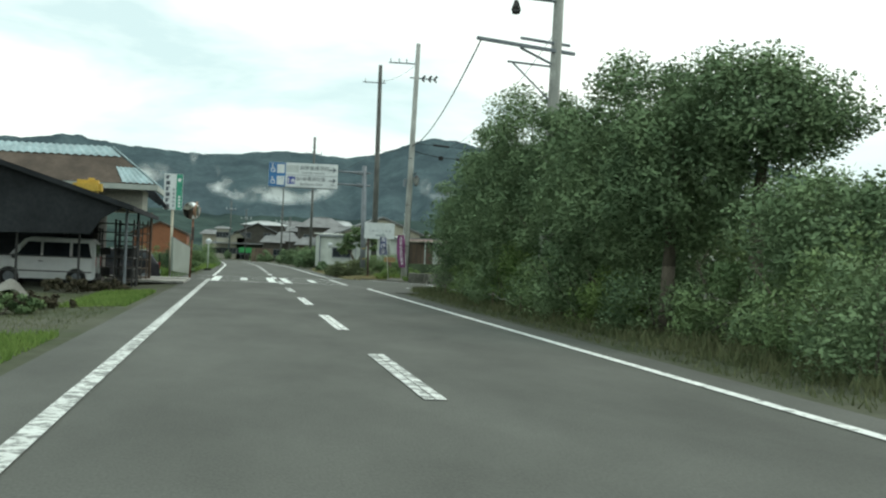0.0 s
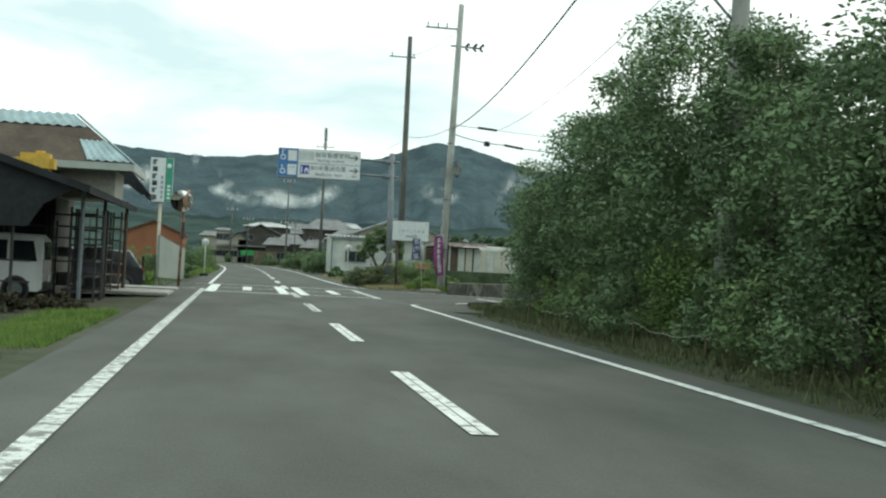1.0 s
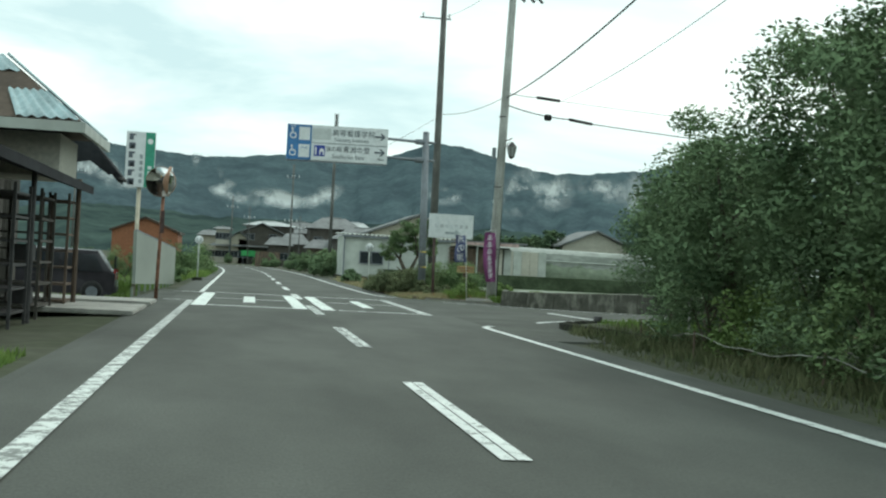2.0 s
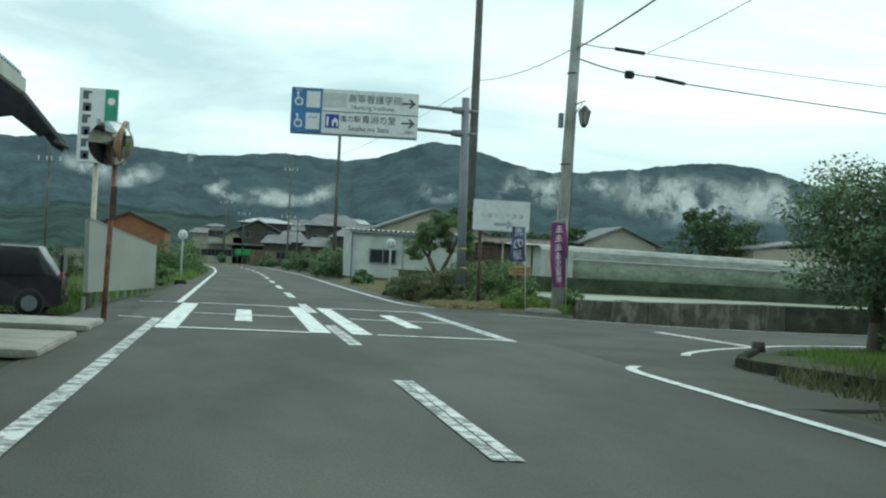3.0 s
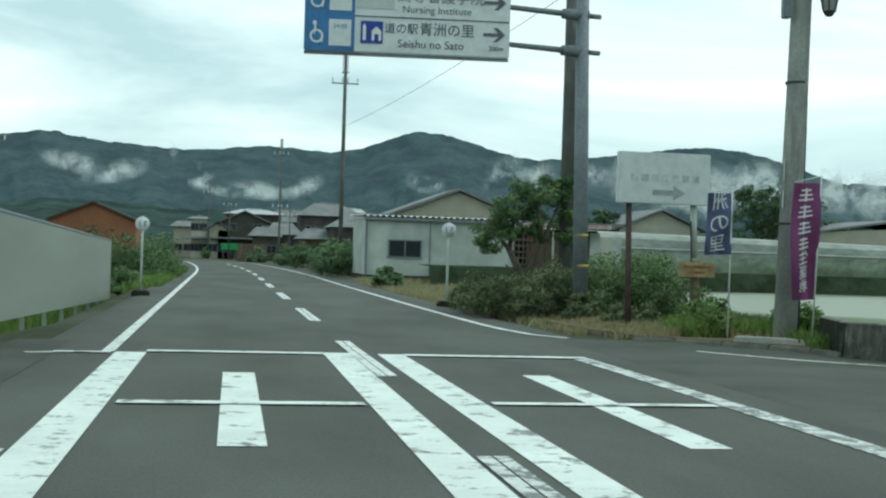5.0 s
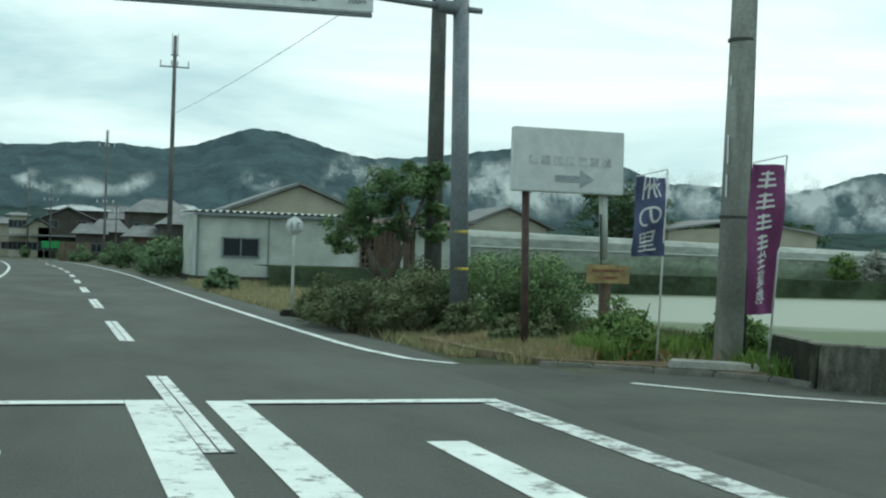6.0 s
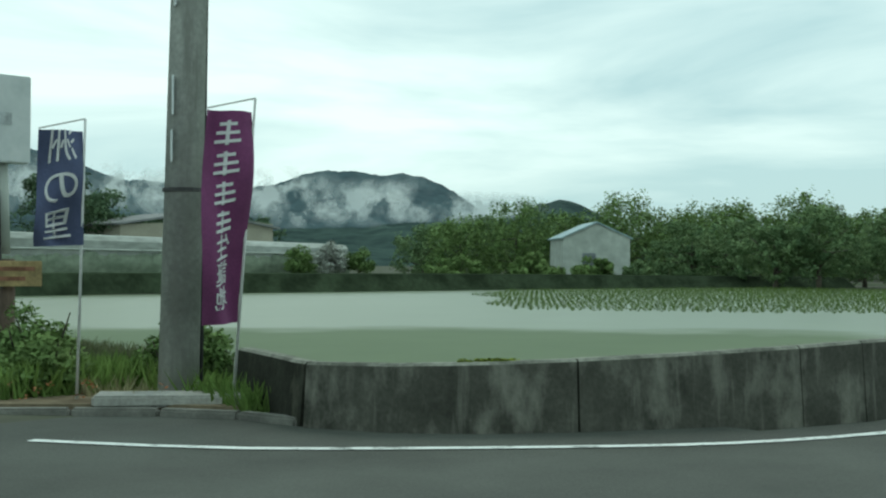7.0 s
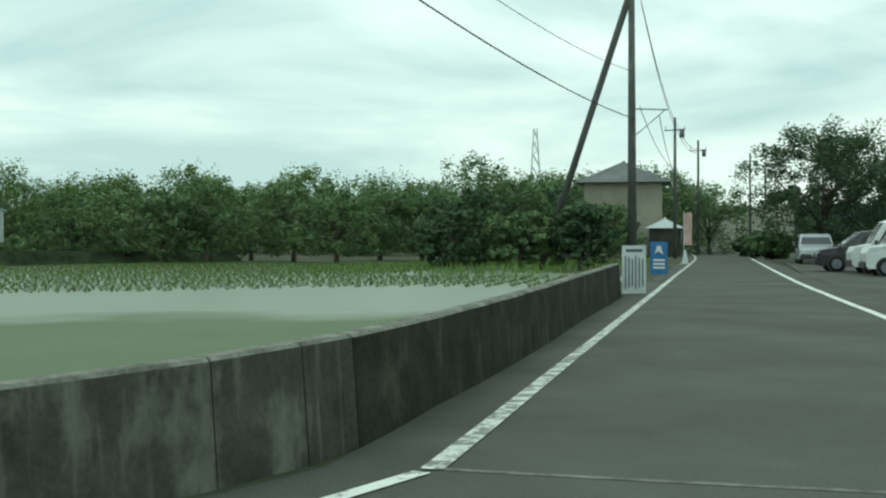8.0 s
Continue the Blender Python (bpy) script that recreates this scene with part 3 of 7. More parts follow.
gx, gy = axis(-14, 16, 0.8, 4500), axis(-6, 112, 1.6, 4500)
gv = [(x, y, ground_z(x, y) + 0.008 * noise.noise((x * 0.4, y * 0.25, 0)) * (abs(x - road_x(y)) > 4.6)) for y in gy for x in gx]
k = len(gx)
sheet("ground", gv, [(j * k + i, j * k + i + 1, (j + 1) * k + i + 1, (j + 1) * k + i) for j in range(len(gy) - 1) for i in range(k - 1)], GROUND, None,
      "earth and rough grass round the roads", "ground", "structure", True)

ys = list(np.arange(-14, 108, 4.0)) + list(np.arange(108, 222, 3.0))
rv = []
for y in ys:
    s = road_x(y)
    rv += [(s - 3.95, y, -0.03), (s - 3.75, y, 0.0), (s, y, 0.001), (s + 3.75, y, 0.0), (s + 4.0, y, -0.03)]
sheet("road", rv, [(5 * j + i, 5 * j + i + 1, 5 * j + i + 6, 5 * j + i + 5) for j in range(len(ys) - 1) for i in range(4)], ASPHALT, None,
      "worn grey asphalt of the two-lane country road", "road", "structure")

north, south = smooth_line(SIDE_NORTH, 1.0), smooth_line(SIDE_SOUTH, 1.0)
nn = [(x, y + 0.55) for x, y in north]
ss = [(5.3, 43.9), (5.42, 45.4), (5.2, 46.8), (5.0, 48.0), (5.25, 49.0), (6.2, 51.1)] + [(x + (0.35 if x < 9 else 0.1), y - 0.7) for x, y in south]
poly = [(3.5, 43.6), (4.0, 43.7), *ss, *nn[::-1], (4.6, 65.2), (3.9, 66.5), (3.5, 68.0)]
bm = bmesh.new()
bm.faces.new([bm.verts.new((x, y, 0.003)) for x, y in poly])
bmesh.ops.triangulate(bm, faces=bm.faces)
for (x0, y0), (x1, y1) in (((3.5, 43.6), (4.0, 43.7)), ((4.0, 43.7), (5.3, 43.9))):
    bm.faces.new([bm.verts.new(p) for p in [(x0, y0, 0.003), (x1, y1, 0.003), (x1, y1 - 0.02, -0.1), (x0, y0 - 0.02, -0.1)]])
bm.faces.new([bm.verts.new(p) for p in [(3.2, 43.4, -0.004), (3.5, 43.6, 0.003), (3.5, 68.0, 0.003), (3.2, 68.2, -0.004)]])
ob = part("road", bm, ASPHALT_SIDE, None)
tagged(ob, "older patched asphalt of the side road and its mouth", "road", "", "structure")
bm = bmesh.new()
apron = [(4.6, 65.2), (5.0, 64.8), (5.5, 64.05), (5.95, 63.5), (6.85, 62.75), (8.35, 61.7), (9.5, 61.23), (9.5, 61.75), (8.5, 62.15), (7.4, 63.0), (7.0, 63.7), (6.85, 64.4), (6.45, 65.0), (5.9, 65.5), (5.3, 65.95), (4.75, 66.4), (3.9, 66.6)]
bm.faces.new([bm.verts.new((x, y, 0.0005)) for x, y in apron])
bmesh.ops.triangulate(bm, faces=bm.faces)
tagged(part("road", bm, ASPHALT_SIDE, None), "dusty asphalt margin in front of the corner kerb", "road", "", "structure")
bm = bmesh.new()
bm.faces.new([bm.verts.new(p) for p in [(-3.6, 53.2, 0.004), (-3.6, 64.5, 0.004), (-4.3, 64.5, 0.0), (-4.3, 53.2, 0.0)]])
bm.faces.new([bm.verts.new(p) for p in [(-4.3, 53.2, 0.0), (-4.3, 64.5, 0.0), (-5.6, 64.5, -0.42), (-5.6, 53.2, -0.42)]])
bm.faces.new([bm.verts.new(p) for p in [(-5.6, 53.2, -0.42), (-5.6, 64.5, -0.42), (-20, 64.5, -0.42), (-20, 53.2, -0.42)]])
bmesh.ops.remove_doubles(bm, verts=bm.verts, dist=0.001)
ob = part("pavement", bm, ASPHALT_SIDE, None)
tagged(ob, "grey paved yard in front of the shop", "pavement", "", "structure")


# ---- road paint ----
def line(name, pts, width, mat, label, z=0.011, sub=None):
    return strip(name, pts, width, mat, z, None, label, "road marking", "structure")


def along(x, y0, y1, step=4.0):
    n = max(1, int((y1 - y0) / step))
    return [(x + road_x(y0 + (y1 - y0) * i / n), y0 + (y1 - y0) * i / n) for i in range(n + 1)]


line("edge_line", along(-3.05, -14, 55.25), 0.17, PAINT_WORN, "worn white edge line on the asphalt")
line("edge_line", [(-3.0, 55.2), (-3.75, 55.35)], 0.15, PAINT_WORN, "short worn white return of the edge line")
line("edge_line", along(-3.0, 62.6, 205, 2.5), 0.15, PAINT, "white edge line beyond the crossing")
line("edge_line", [(-3.0, 62.55), (-3.9, 62.3)], 0.15, PAINT_WORN, "short worn white return of the edge line")
line("edge_line", along(3.2, -14, 46.6) + smooth_line([(3.2, 47.0), (3.23, 47.45), (3.33, 47.85), (3.52, 48.2)], 0.12), 0.15, PAINT, "white edge line beside the trees with a hooked end")
line("edge_line", smooth_line([(3.75, 66.6), (3.35, 67.3), (3.13, 68.8), (3.02, 72.0), (2.95, 79.0), (2.9, 90.0), (2.9, 106.0)], 1.5) + along(2.9, 108, 205, 2.5)[0:], 0.15, PAINT, "white edge line beyond the side road")
for i in range(16):
    y0 = 0.0 + 10 * i
    for s in (-0.056, 0.056):
        line("centre_dash", along(s, y0, y0 + 5), 0.098, PAINT_WORN if i in (0, 1, 4, 5) else PAINT, "double white dash of the centre line", 0.012)
line("edge_line", smooth_line(SIDE_NORTH[:7], 0.4), 0.11, PAINT, "thin white edge line round the corner wall")
line("edge_line", smooth_line([(10.82, 60.40)] + SIDE_NORTH[7:], 0.8), 0.13, PAINT_WORN, "worn white edge line along the concrete wall")
line("edge_line", smooth_line([(5.1, 50.65), (5.3, 51.15), (5.7, 51.75), (6.4, 52.6), (7.35, 53.5)] + SIDE_SOUTH[1:], 0.5), 0.15, PAINT, "thin white edge line curving into the side road")
line("stop_line", [(7.15, 57.95), (7.55, 53.4)], 0.28, PAINT_WORN, "worn white stop line of the side road")

line("road_joint", smooth_line([(10.86, 60.42), (10.92, 59.2), (11.05, 57.6), (11.3, 56.0)], 0.3), 0.07, material("joint_concrete", (0.16, 0.165, 0.15), rough=0.95, vary=0.4, scale=6), "pale concrete joint across the side road", 0.006)
CROSS = "wide white bar of the pedestrian crossing"
for x0, x1, y0, y1 in ((-2.93, -2.57, 52.4, 62.6), (-1.68, -1.36, 55.4, 60.25), (-0.46, -0.12, 52.75, 62.95), (0.22, 0.55, 52.7, 62.85), (1.47, 1.77, 55.35, 60.35), (2.68, 2.92, 52.45, 62.7)):
    xm, w = (x0 + x1) / 2, x1 - x0
    line("crossing_bar", [(xm - 0.02, y0), (xm + 0.02, y1)], w, CROSS_PAINT if x1 < 2.5 else PAINT_WORN, CROSS, 0.007)
for y, x0, x1, w in ((62.75, -2.56, -0.45, 0.24), (62.7, 0.56, 2.9, 0.24), (62.45, -3.6, -2.95, 0.16), (57.65, -2.5, -0.5, 0.20), (57.75, 0.6, 2.62, 0.17), (52.6, -2.56, -0.5, 0.24), (52.65, 0.6, 2.7, 0.2)):
    line("crossing_line", [(x0, y), (x1, y)], w, CROSS_PAINT, "thin white cross line of the pedestrian crossing", 0.016)


# ---- mountains and mist ----
def hills(name, dist, peaks, az0, az1, base, rough, mat, label, n=260, rows=14, seed=3, thick=900):
    """A range that stands round the place at a distance: each peak is azimuth, elevation and width in degrees."""
    v, f = [], []
    for i in range(n + 1):
        az = az0 + (az1 - az0) * i / n
        el = base + sum(e * math.exp(-((az - a) / w) ** 2) for a, e, w in peaks)
        el += rough * (noise.fractal((az * 0.22, seed, 0), 0.62, 2.1, 8))
        el *= min(1.0, (az - az0) / 12 + 0.3, (az1 - az) / 12 + 0.3)
        top = dist * math.tan(radians(max(0.15, el)))
        for j in range(rows + 1):
            u = j / rows
            d = dist - thick * (1 - u) ** 1.25 + thick * 0.11 * (1 - u * 0.7) * noise.fractal((az * 0.55 + 0.5 * u, u * 1.3, seed + 5), 0.7, 2.0, 4)
            z = top * (u ** 0.85)
            v.append((d * math.sin(radians(az)), d * math.cos(radians(az)), max(-2, z)))
    k = rows + 1
    for i in range(n):
        for j in range(rows):
            f.append((i * k + j, (i + 1) * k + j, (i + 1) * k + j + 1, i * k + j + 1))
    return sheet(name, v, f, mat, None, label, "mountain", "structure", True)


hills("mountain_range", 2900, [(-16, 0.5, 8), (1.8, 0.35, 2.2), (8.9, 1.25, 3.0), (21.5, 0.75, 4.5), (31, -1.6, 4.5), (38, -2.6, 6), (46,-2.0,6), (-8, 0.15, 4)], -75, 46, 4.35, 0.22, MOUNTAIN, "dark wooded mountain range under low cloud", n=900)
hills("mountain_range", 3700, [(36.5, 2.5, 3.2), (41.0, 2.35, 2.8), (30, 2.2, 6), (24, 1.4, 5), (47, 0.7, 4), (80, 0.6, 20)], 18, 125, 0.9, 0.25, MOUNTAIN, "far mountains tinted blue-grey for haze, half hidden by mist", n=600, seed=8)
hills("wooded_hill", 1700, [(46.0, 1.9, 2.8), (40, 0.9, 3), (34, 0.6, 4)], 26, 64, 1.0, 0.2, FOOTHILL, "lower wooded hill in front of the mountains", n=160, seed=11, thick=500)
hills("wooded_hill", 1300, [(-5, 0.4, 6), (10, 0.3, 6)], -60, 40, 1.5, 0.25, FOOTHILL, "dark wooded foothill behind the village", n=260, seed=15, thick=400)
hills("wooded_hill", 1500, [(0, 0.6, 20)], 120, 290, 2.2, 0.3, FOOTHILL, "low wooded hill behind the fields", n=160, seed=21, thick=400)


def mist(az, el, w, h, dist, tilt=0.0):
    """A bank of mist on the slope: azimuth, elevation, width and height in degrees."""
    W, H = dist * math.tan(radians(w * 1.1)), dist * math.tan(radians(h * 1.6))
    me = bpy.data.meshes.new("mist_bank")
    v, f, uv = [], [], []
    n = 8
    for j in range(n + 1):
        for i in range(n + 1):
            u, q = i / n - 0.5, j / n - 0.5
            v.append((u * W, 4 * math.cos(u * 3) * math.cos(q * 3), q * H))
    for j in range(n):
        for i in range(n):
            a = j * (n + 1) + i
            f.append((a, a + 1, a + n + 2, a + n + 1))
    me.from_pydata(v, [], f)
    lay = me.uv_layers.new(name="UVMap")
    for lp in me.loops:
        i, j = lp.vertex_index % (n + 1), lp.vertex_index // (n + 1)
        lay.data[lp.index].uv = (i / n, j / n)
    me.materials.append(MIST)
    ob = new("mist_bank", me)
    a = radians(az)
    ob.matrix_basis = pose(dist * math.sin(a), dist * math.cos(a), dist * math.tan(radians(el)) , 0, tilt, -az)
    tagged(ob, "thin white mist clinging to the wooded slope", "mist", "", "structure")


for a in ((-6.5, 3.6, 2.6, 0.7, 1900, 10), (-4.6, 3.3, 3.2, 0.7, 1850, -14), (-1.6, 3.6, 2.6, 0.7, 1800, 55), (-0.6, 2.9, 2.6, 0.6, 1800, 20), (1.3, 2.7, 3.0, 0.6, 1750, 5), (3.4, 2.9, 2.0, 0.6, 1750, -25), (8.8, 3.3, 1.8, 0.7, 1900, 8), (12.4, 3.6, 2.6, 1.3, 1850, -50), (13.8, 3.7, 1.8, 1.4, 1850, -65),
          (16.0, 3.9, 2.4, 0.9, 1900, 12), (18.6, 3.5, 3.6, 1.6, 1900, 30), (20.6, 3.4, 5.0, 1.5, 1900, 8), (23.5, 3.6, 5.5, 1.4, 1950, 4), (26.5, 3.4, 6.5, 1.4, 2000, 0), (20.5, 3.3, 8, 1.8, 1880, 6), (29.5, 3.1, 7, 1.6, 1900, -2), (33, 3.2, 7, 1.5, 1800, -4), (36.5, 2.8, 8, 1.4, 1800, -10), (38.5, 2.9, 5, 1.3, 1790, 20), (37.2, 2.8, 4.5, 1.5, 1640, 0), (42, 2.6, 8, 1.0, 1640, 0), (43.8, 2.2, 6, 1.1, 2500, 0), (46.5, 2.0, 6, 0.9, 2400, 4), (-12, 3.2, 5, 0.8, 1900, 8), (-17, 3.2, 6, 0.9, 1900, 5)):
    mist(*a)

# ---- paddy field and wall ----
WALL = [(6.95, 63.65), (7.25, 63.0), (7.75, 62.5), (8.4, 62.1), (9.1, 61.78), (10.1, 61.36), (10.94, 61.2), (11.6, 61.18), (13.5, 61.35), (16.0, 61.65), (19.2, 62.1), (22.5, 62.6), (26.9, 63.25), (31.2, 63.9)]


def wall_top(x):
    return 0.50 + 0.14 * min(1, max(0, (x - 6.9) / 4.0)) + 0.05 * max(0, (x - 11) / 20)


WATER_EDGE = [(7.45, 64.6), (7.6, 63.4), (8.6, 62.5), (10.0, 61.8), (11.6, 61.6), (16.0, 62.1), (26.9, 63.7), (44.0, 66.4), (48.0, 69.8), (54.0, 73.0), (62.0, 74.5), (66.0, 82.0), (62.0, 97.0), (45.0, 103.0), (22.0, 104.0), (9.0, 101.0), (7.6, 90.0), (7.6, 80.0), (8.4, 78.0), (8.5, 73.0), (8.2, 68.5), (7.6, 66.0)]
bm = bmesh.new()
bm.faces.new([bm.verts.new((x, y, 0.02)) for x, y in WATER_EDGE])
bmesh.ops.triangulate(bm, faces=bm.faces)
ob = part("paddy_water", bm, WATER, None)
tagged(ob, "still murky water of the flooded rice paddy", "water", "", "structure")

retaining = thing("retaining_wall", "low stained concrete wall between the side road and the paddy", "wall", kind="structure")
wp = smooth_line(WALL, 0.5)


def wall_run(pts, name, mat, label, t=0.16):
    bm = bmesh.new()
    rows = []
    for i, (x, y) in enumerate(pts):
        a, b = pts[max(0, i - 1)], pts[min(len(pts) - 1, i + 1)]
        d = Vector((b[0] - a[0], b[1] - a[1], 0)).normalized()
        s = Vector((-d.y, d.x, 0))
        z = wall_top(x) + 0.006 * noise.noise((x * 3, y, 0))
        lean = 0.05
        c = [Vector((x, y, -0.08)) - s * lean, Vector((x, y, z - 0.02)), Vector((x, y, z)) + s * 0.025, Vector((x, y, z)) + s * (t - 0.025), Vector((x, y, z - 0.02)) + s * t, Vector((x, y, -0.08)) + s * t]
        rows.append([bm.verts.new(q) for q in c])
    for a, b in zip(rows, rows[1:]):
        for i in range(5):
            bm.faces.new((a[i], b[i], b[i + 1], a[i + 1])).material_index = 1 if i in (1, 2, 3) else 0
    bm.faces.new(rows[0][::-1])
    bm.faces.new(rows[-1])
    bmesh.ops.recalc_face_normals(bm, faces=bm.faces)
    ob = part(name, bm, mat, retaining, label)
    ob.data.materials.append(WALL_TOP)
    return ob


cuts = [6.9, 8.38, 10.2, 10.93, 11.55, 31.3]
for i in range(5):
    def at_x(x):
        for a, b in zip(wp, wp[1:]):
            if a[0] <= x <= b[0]:
                return (x, a[1] + (b[1] - a[1]) * (x - a[0]) / max(1e-6, b[0] - a[0]))
        return wp[0] if x < wp[0][0] else wp[-1]
    run = [at_x(cuts[i])] + [p for p in wp if cuts[i] + 0.02 < p[0] < cuts[i + 1] - 0.02] + [at_x(cuts[i + 1] - 0.012)]
    wall_run(run, "wall_bay", WALL_CONCRETE if i < 4 else DARK_CONCRETE, "pale-streaked concrete wall bay" if i < 4 else "dark mossy concrete wall bay", 0.16 + 0.012 * (i % 2))
# the darker concrete on this bay stands in for the shade it lies in
wall_run([(7.36, 65.25), (7.22, 64.75), (7.1, 64.25), (7.0, 63.9), (6.97, 63.7)], "wall_bay", DARK_CONCRETE, "short wall bay behind the corner pole, darkened for its shade", 0.15)
# far bank of the paddy
sheet("field_bank", [(7, 99.5, 0.0), (24, 100.7, 0), (46, 100, 0), (70, 95, 0), (7, 100, 0.80), (24, 101.2, 0.84), (46, 100.6, 0.78), (70, 95.8, 0.62), (7, 104, 0.84), (24, 105, 0.86), (46, 104.5, 0.8), (70, 100, 0.66)],
      [(0, 1, 5, 4), (1, 2, 6, 5), (2, 3, 7, 6), (4, 5, 9, 8), (5, 6, 10, 9), (6, 7, 11, 10)], material("bank_turf", (0.036, 0.050, 0.030), rough=1.0, vary=0.4, scale=0.8, fine=6, bump=0.2, spec=0.0), None, "dark turf bank behind the paddy", "bank", "structure")
# kerb round the flower bed at the corner
kerb = thing("kerb", "low broken concrete kerb round the corner bed", "kerb", kind="structure")
kp = [(4.75, 66.35), (5.3, 65.95), (5.9, 65.5), (6.45, 65.0), (6.85, 64.4), (6.98, 63.75)]
for a, b in zip(kp, kp[1:]):
    d = Vector((b[0] - a[0], b[1] - a[1], 0))
    part("kerb_stone", box((a[0] + b[0]) / 2, (a[1] + b[1]) / 2, -0.01, d.length - 0.02, 0.13, 0.15, math.degrees(math.atan2(d.y, d.x)), 0.02), KERB, kerb)


bm = bmesh.new()
bed = [(4.5, 68.2), (4.85, 66.45), (5.4, 66.03), (6.5, 65.1), (6.88, 64.5), (7.15, 65.2), (7.0, 66.4), (6.9, 69.8), (5.6, 71.0), (4.4, 70.4)]
lower, upper = [bm.verts.new((x, y, -0.15)) for x, y in bed], [bm.verts.new((x, y, 0.085)) for x, y in bed]
bm.faces.new(upper)
for i in range(len(bed)):
    bm.faces.new((lower[i], lower[i - 1], upper[i - 1], upper[i]))
bmesh.ops.recalc_face_normals(bm, faces=bm.faces)
tagged(part("bed_soil", bm, BED_SOIL, None), "dry brown soil of the corner bed", "soil", "", "structure")


# ---- poles, wires, signs ----
def utility_pole(x, y, height, r, label, lean=(0, 0), mat=None):
    t = thing("utility_pole", label, "utility pole", x, y)
    part("pole", rod((0, 0, -0.3), (lean[0], lean[1], height), r, r * 0.62, 16), mat or POLE_CONCRETE, t, smooth=True)
    return t


def crossarm(t, z, x0, x1, y0=0.0, y1=0.0, size=0.09):
    a, b = Vector((x0, y0, z)), Vector((x1, y1, z))
    d = b - a
    part("crossarm", box((a.x + b.x) / 2, (a.y + b.y) / 2, z, d.length, size, size, math.degrees(math.atan2(d.y, d.x)), 0.01), STEEL, t)


def insulator(t, x, y, z, h=0.2):
    bm = rod((x, y, z), (x, y, z + h), 0.03, 0.03, 8)
    for i in range(3):
        rod((x, y, z + h * (0.3 + 0.25 * i)), (x, y, z + h * (0.4 + 0.25 * i)), 0.055, 0.035, 8, bm)
    part("insulator", bm, SIGN_BACK, t)


def wire(name, a, b, sag, r=0.012, label="black overhead cable slung between poles", rough=0.0):
    cu = bpy.data.curves.new(name, "CURVE")
    cu.dimensions, cu.bevel_depth, cu.bevel_resolution = "3D", r, 1
    sp = cu.splines.new("POLY")
    n = 28
    sp.points.add(n)
    a, b = Vector(a), Vector(b)
    for i in range(n + 1):
        t = i / n
        p = a.lerp(b, t)
        sp.points[i].co = (p.x, p.y, p.z - sag * 4 * t * (1 - t), 1)
    ob0 = bpy.data.objects.new(name, cu)
    me = bpy.data.meshes.new_from_object(ob0)
    bpy.data.objects.remove(ob0)
    me.materials.clear()
    me.materials.append(RUBBER)
    return tagged(new(name, me), label, "cable")


# pole among the trees with a transformer
p = utility_pole(6.0, 30.6, 9.6, 0.19, "concrete utility pole with transformer among roadside trees", (0.15, 0))
crossarm(p, 6.75, -2.2, 0.65, -1.2, 0.2)
crossarm(p, 6.95, -0.95, 0.5, -0.5, 0.15, 0.07)
part("brace", rod((-0.95, -0.5, 6.7), (0.05, 0, 6.4), 0.035, n=6), STEEL, p)
crossarm(p, 6.35, -1.25, 0.05, -0.4, 0, 0.05)
part("brace", rod((-1.1, -0.35, 6.33), (-0.05, 0, 5.5), 0.025, n=6), STEEL, p)
crossarm(p, 8.05, -1.35, 0.2, -0.3, 0, 0.08)
for dx in (-0.5, -0.2):
    bm = rod((dx, -0.25, 8.1), (dx, -0.25, 8.75), 0.15, 0.15, 14)
    rod((dx, -0.25, 8.75), (dx, -0.25, 8.82), 0.17, 0.12, 14, bm)
    part("transformer", bm, STEEL, p, "grey cylindrical transformer", True)
for dx in (-1.3, -1.05, -0.85):
    insulator(p, dx, -0.28, 8.1)
bm = rod((-1.05, -0.25, 7.95), (-1.05, -0.25, 7.7), 0.05, 0.13, 12)
rod((-1.05, -0.25, 7.7), (-1.05, -0.25, 7.6), 0.13, 0.09, 12, bm)
part("lamp_head", bm, DARK_STEEL, p, "dark round street lamp head", True)

# tall thin dark pole behind the sign pole
p = utility_pole(6.45, 76.5, 13.2, 0.19, "tall dark weathered utility pole", (-0.05, 0), DARK_POLE)
crossarm(p, 12.1, -1.1, 0.3, 0, 0, 0.06)
insulator(p, -0.95, 0, 12.13)
insulator(p, 0.2, 0, 12.13)

# thick concrete pole at the corner
corner_pole = utility_pole(6.95, 65.6, 12.8, 0.185, "thick concrete utility pole at the corner bed", (0.30, 0))
crossarm(corner_pole, 11.7, -1.25, 0.3, 0, 0, 0.07)
for dx in (-1.15, -0.7, -0.3):
    insulator(corner_pole, dx, 0, 11.74)
crossarm(corner_pole, 10.95, -0.1, 1.35, 0, 0.2, 0.07)
for dx in (0.6, 0.95, 1.25):
    part("insulator", rod((dx, 0.15, 10.98), (dx + 0.16, 0.1, 11.12), 0.045, 0.07, 8), DARK_STEEL, corner_pole)
    part("insulator", rod((dx, 0.15, 10.9), (dx + 0.12, 0.1, 10.8), 0.04, 0.05, 8), DARK_STEEL, corner_pole)
for z, h in ((2.75, 0.35), (2.3, 0.28), (3.6, 0.12)):
    part("label_plate", box(-0.165 + 0.022 * z, -0.06, z, 0.012, 0.10, h, -25), SIGN_BACK, corner_pole, "white strip label")
part("ground_cable", rod((0.20, -0.06, 0.1), (0.26, -0.05, 7.0), 0.022, n=6), RUBBER, corner_pole, "black earth cable down the pole")
for z in (1.9, 4.1, 6.6):
    part("strap", rod((0.02 * z, 0, z), (0.02 * z, 0, z + 0.035), 0.192 - 0.0055 * z, n=16), DARK_STEEL, corner_pole)
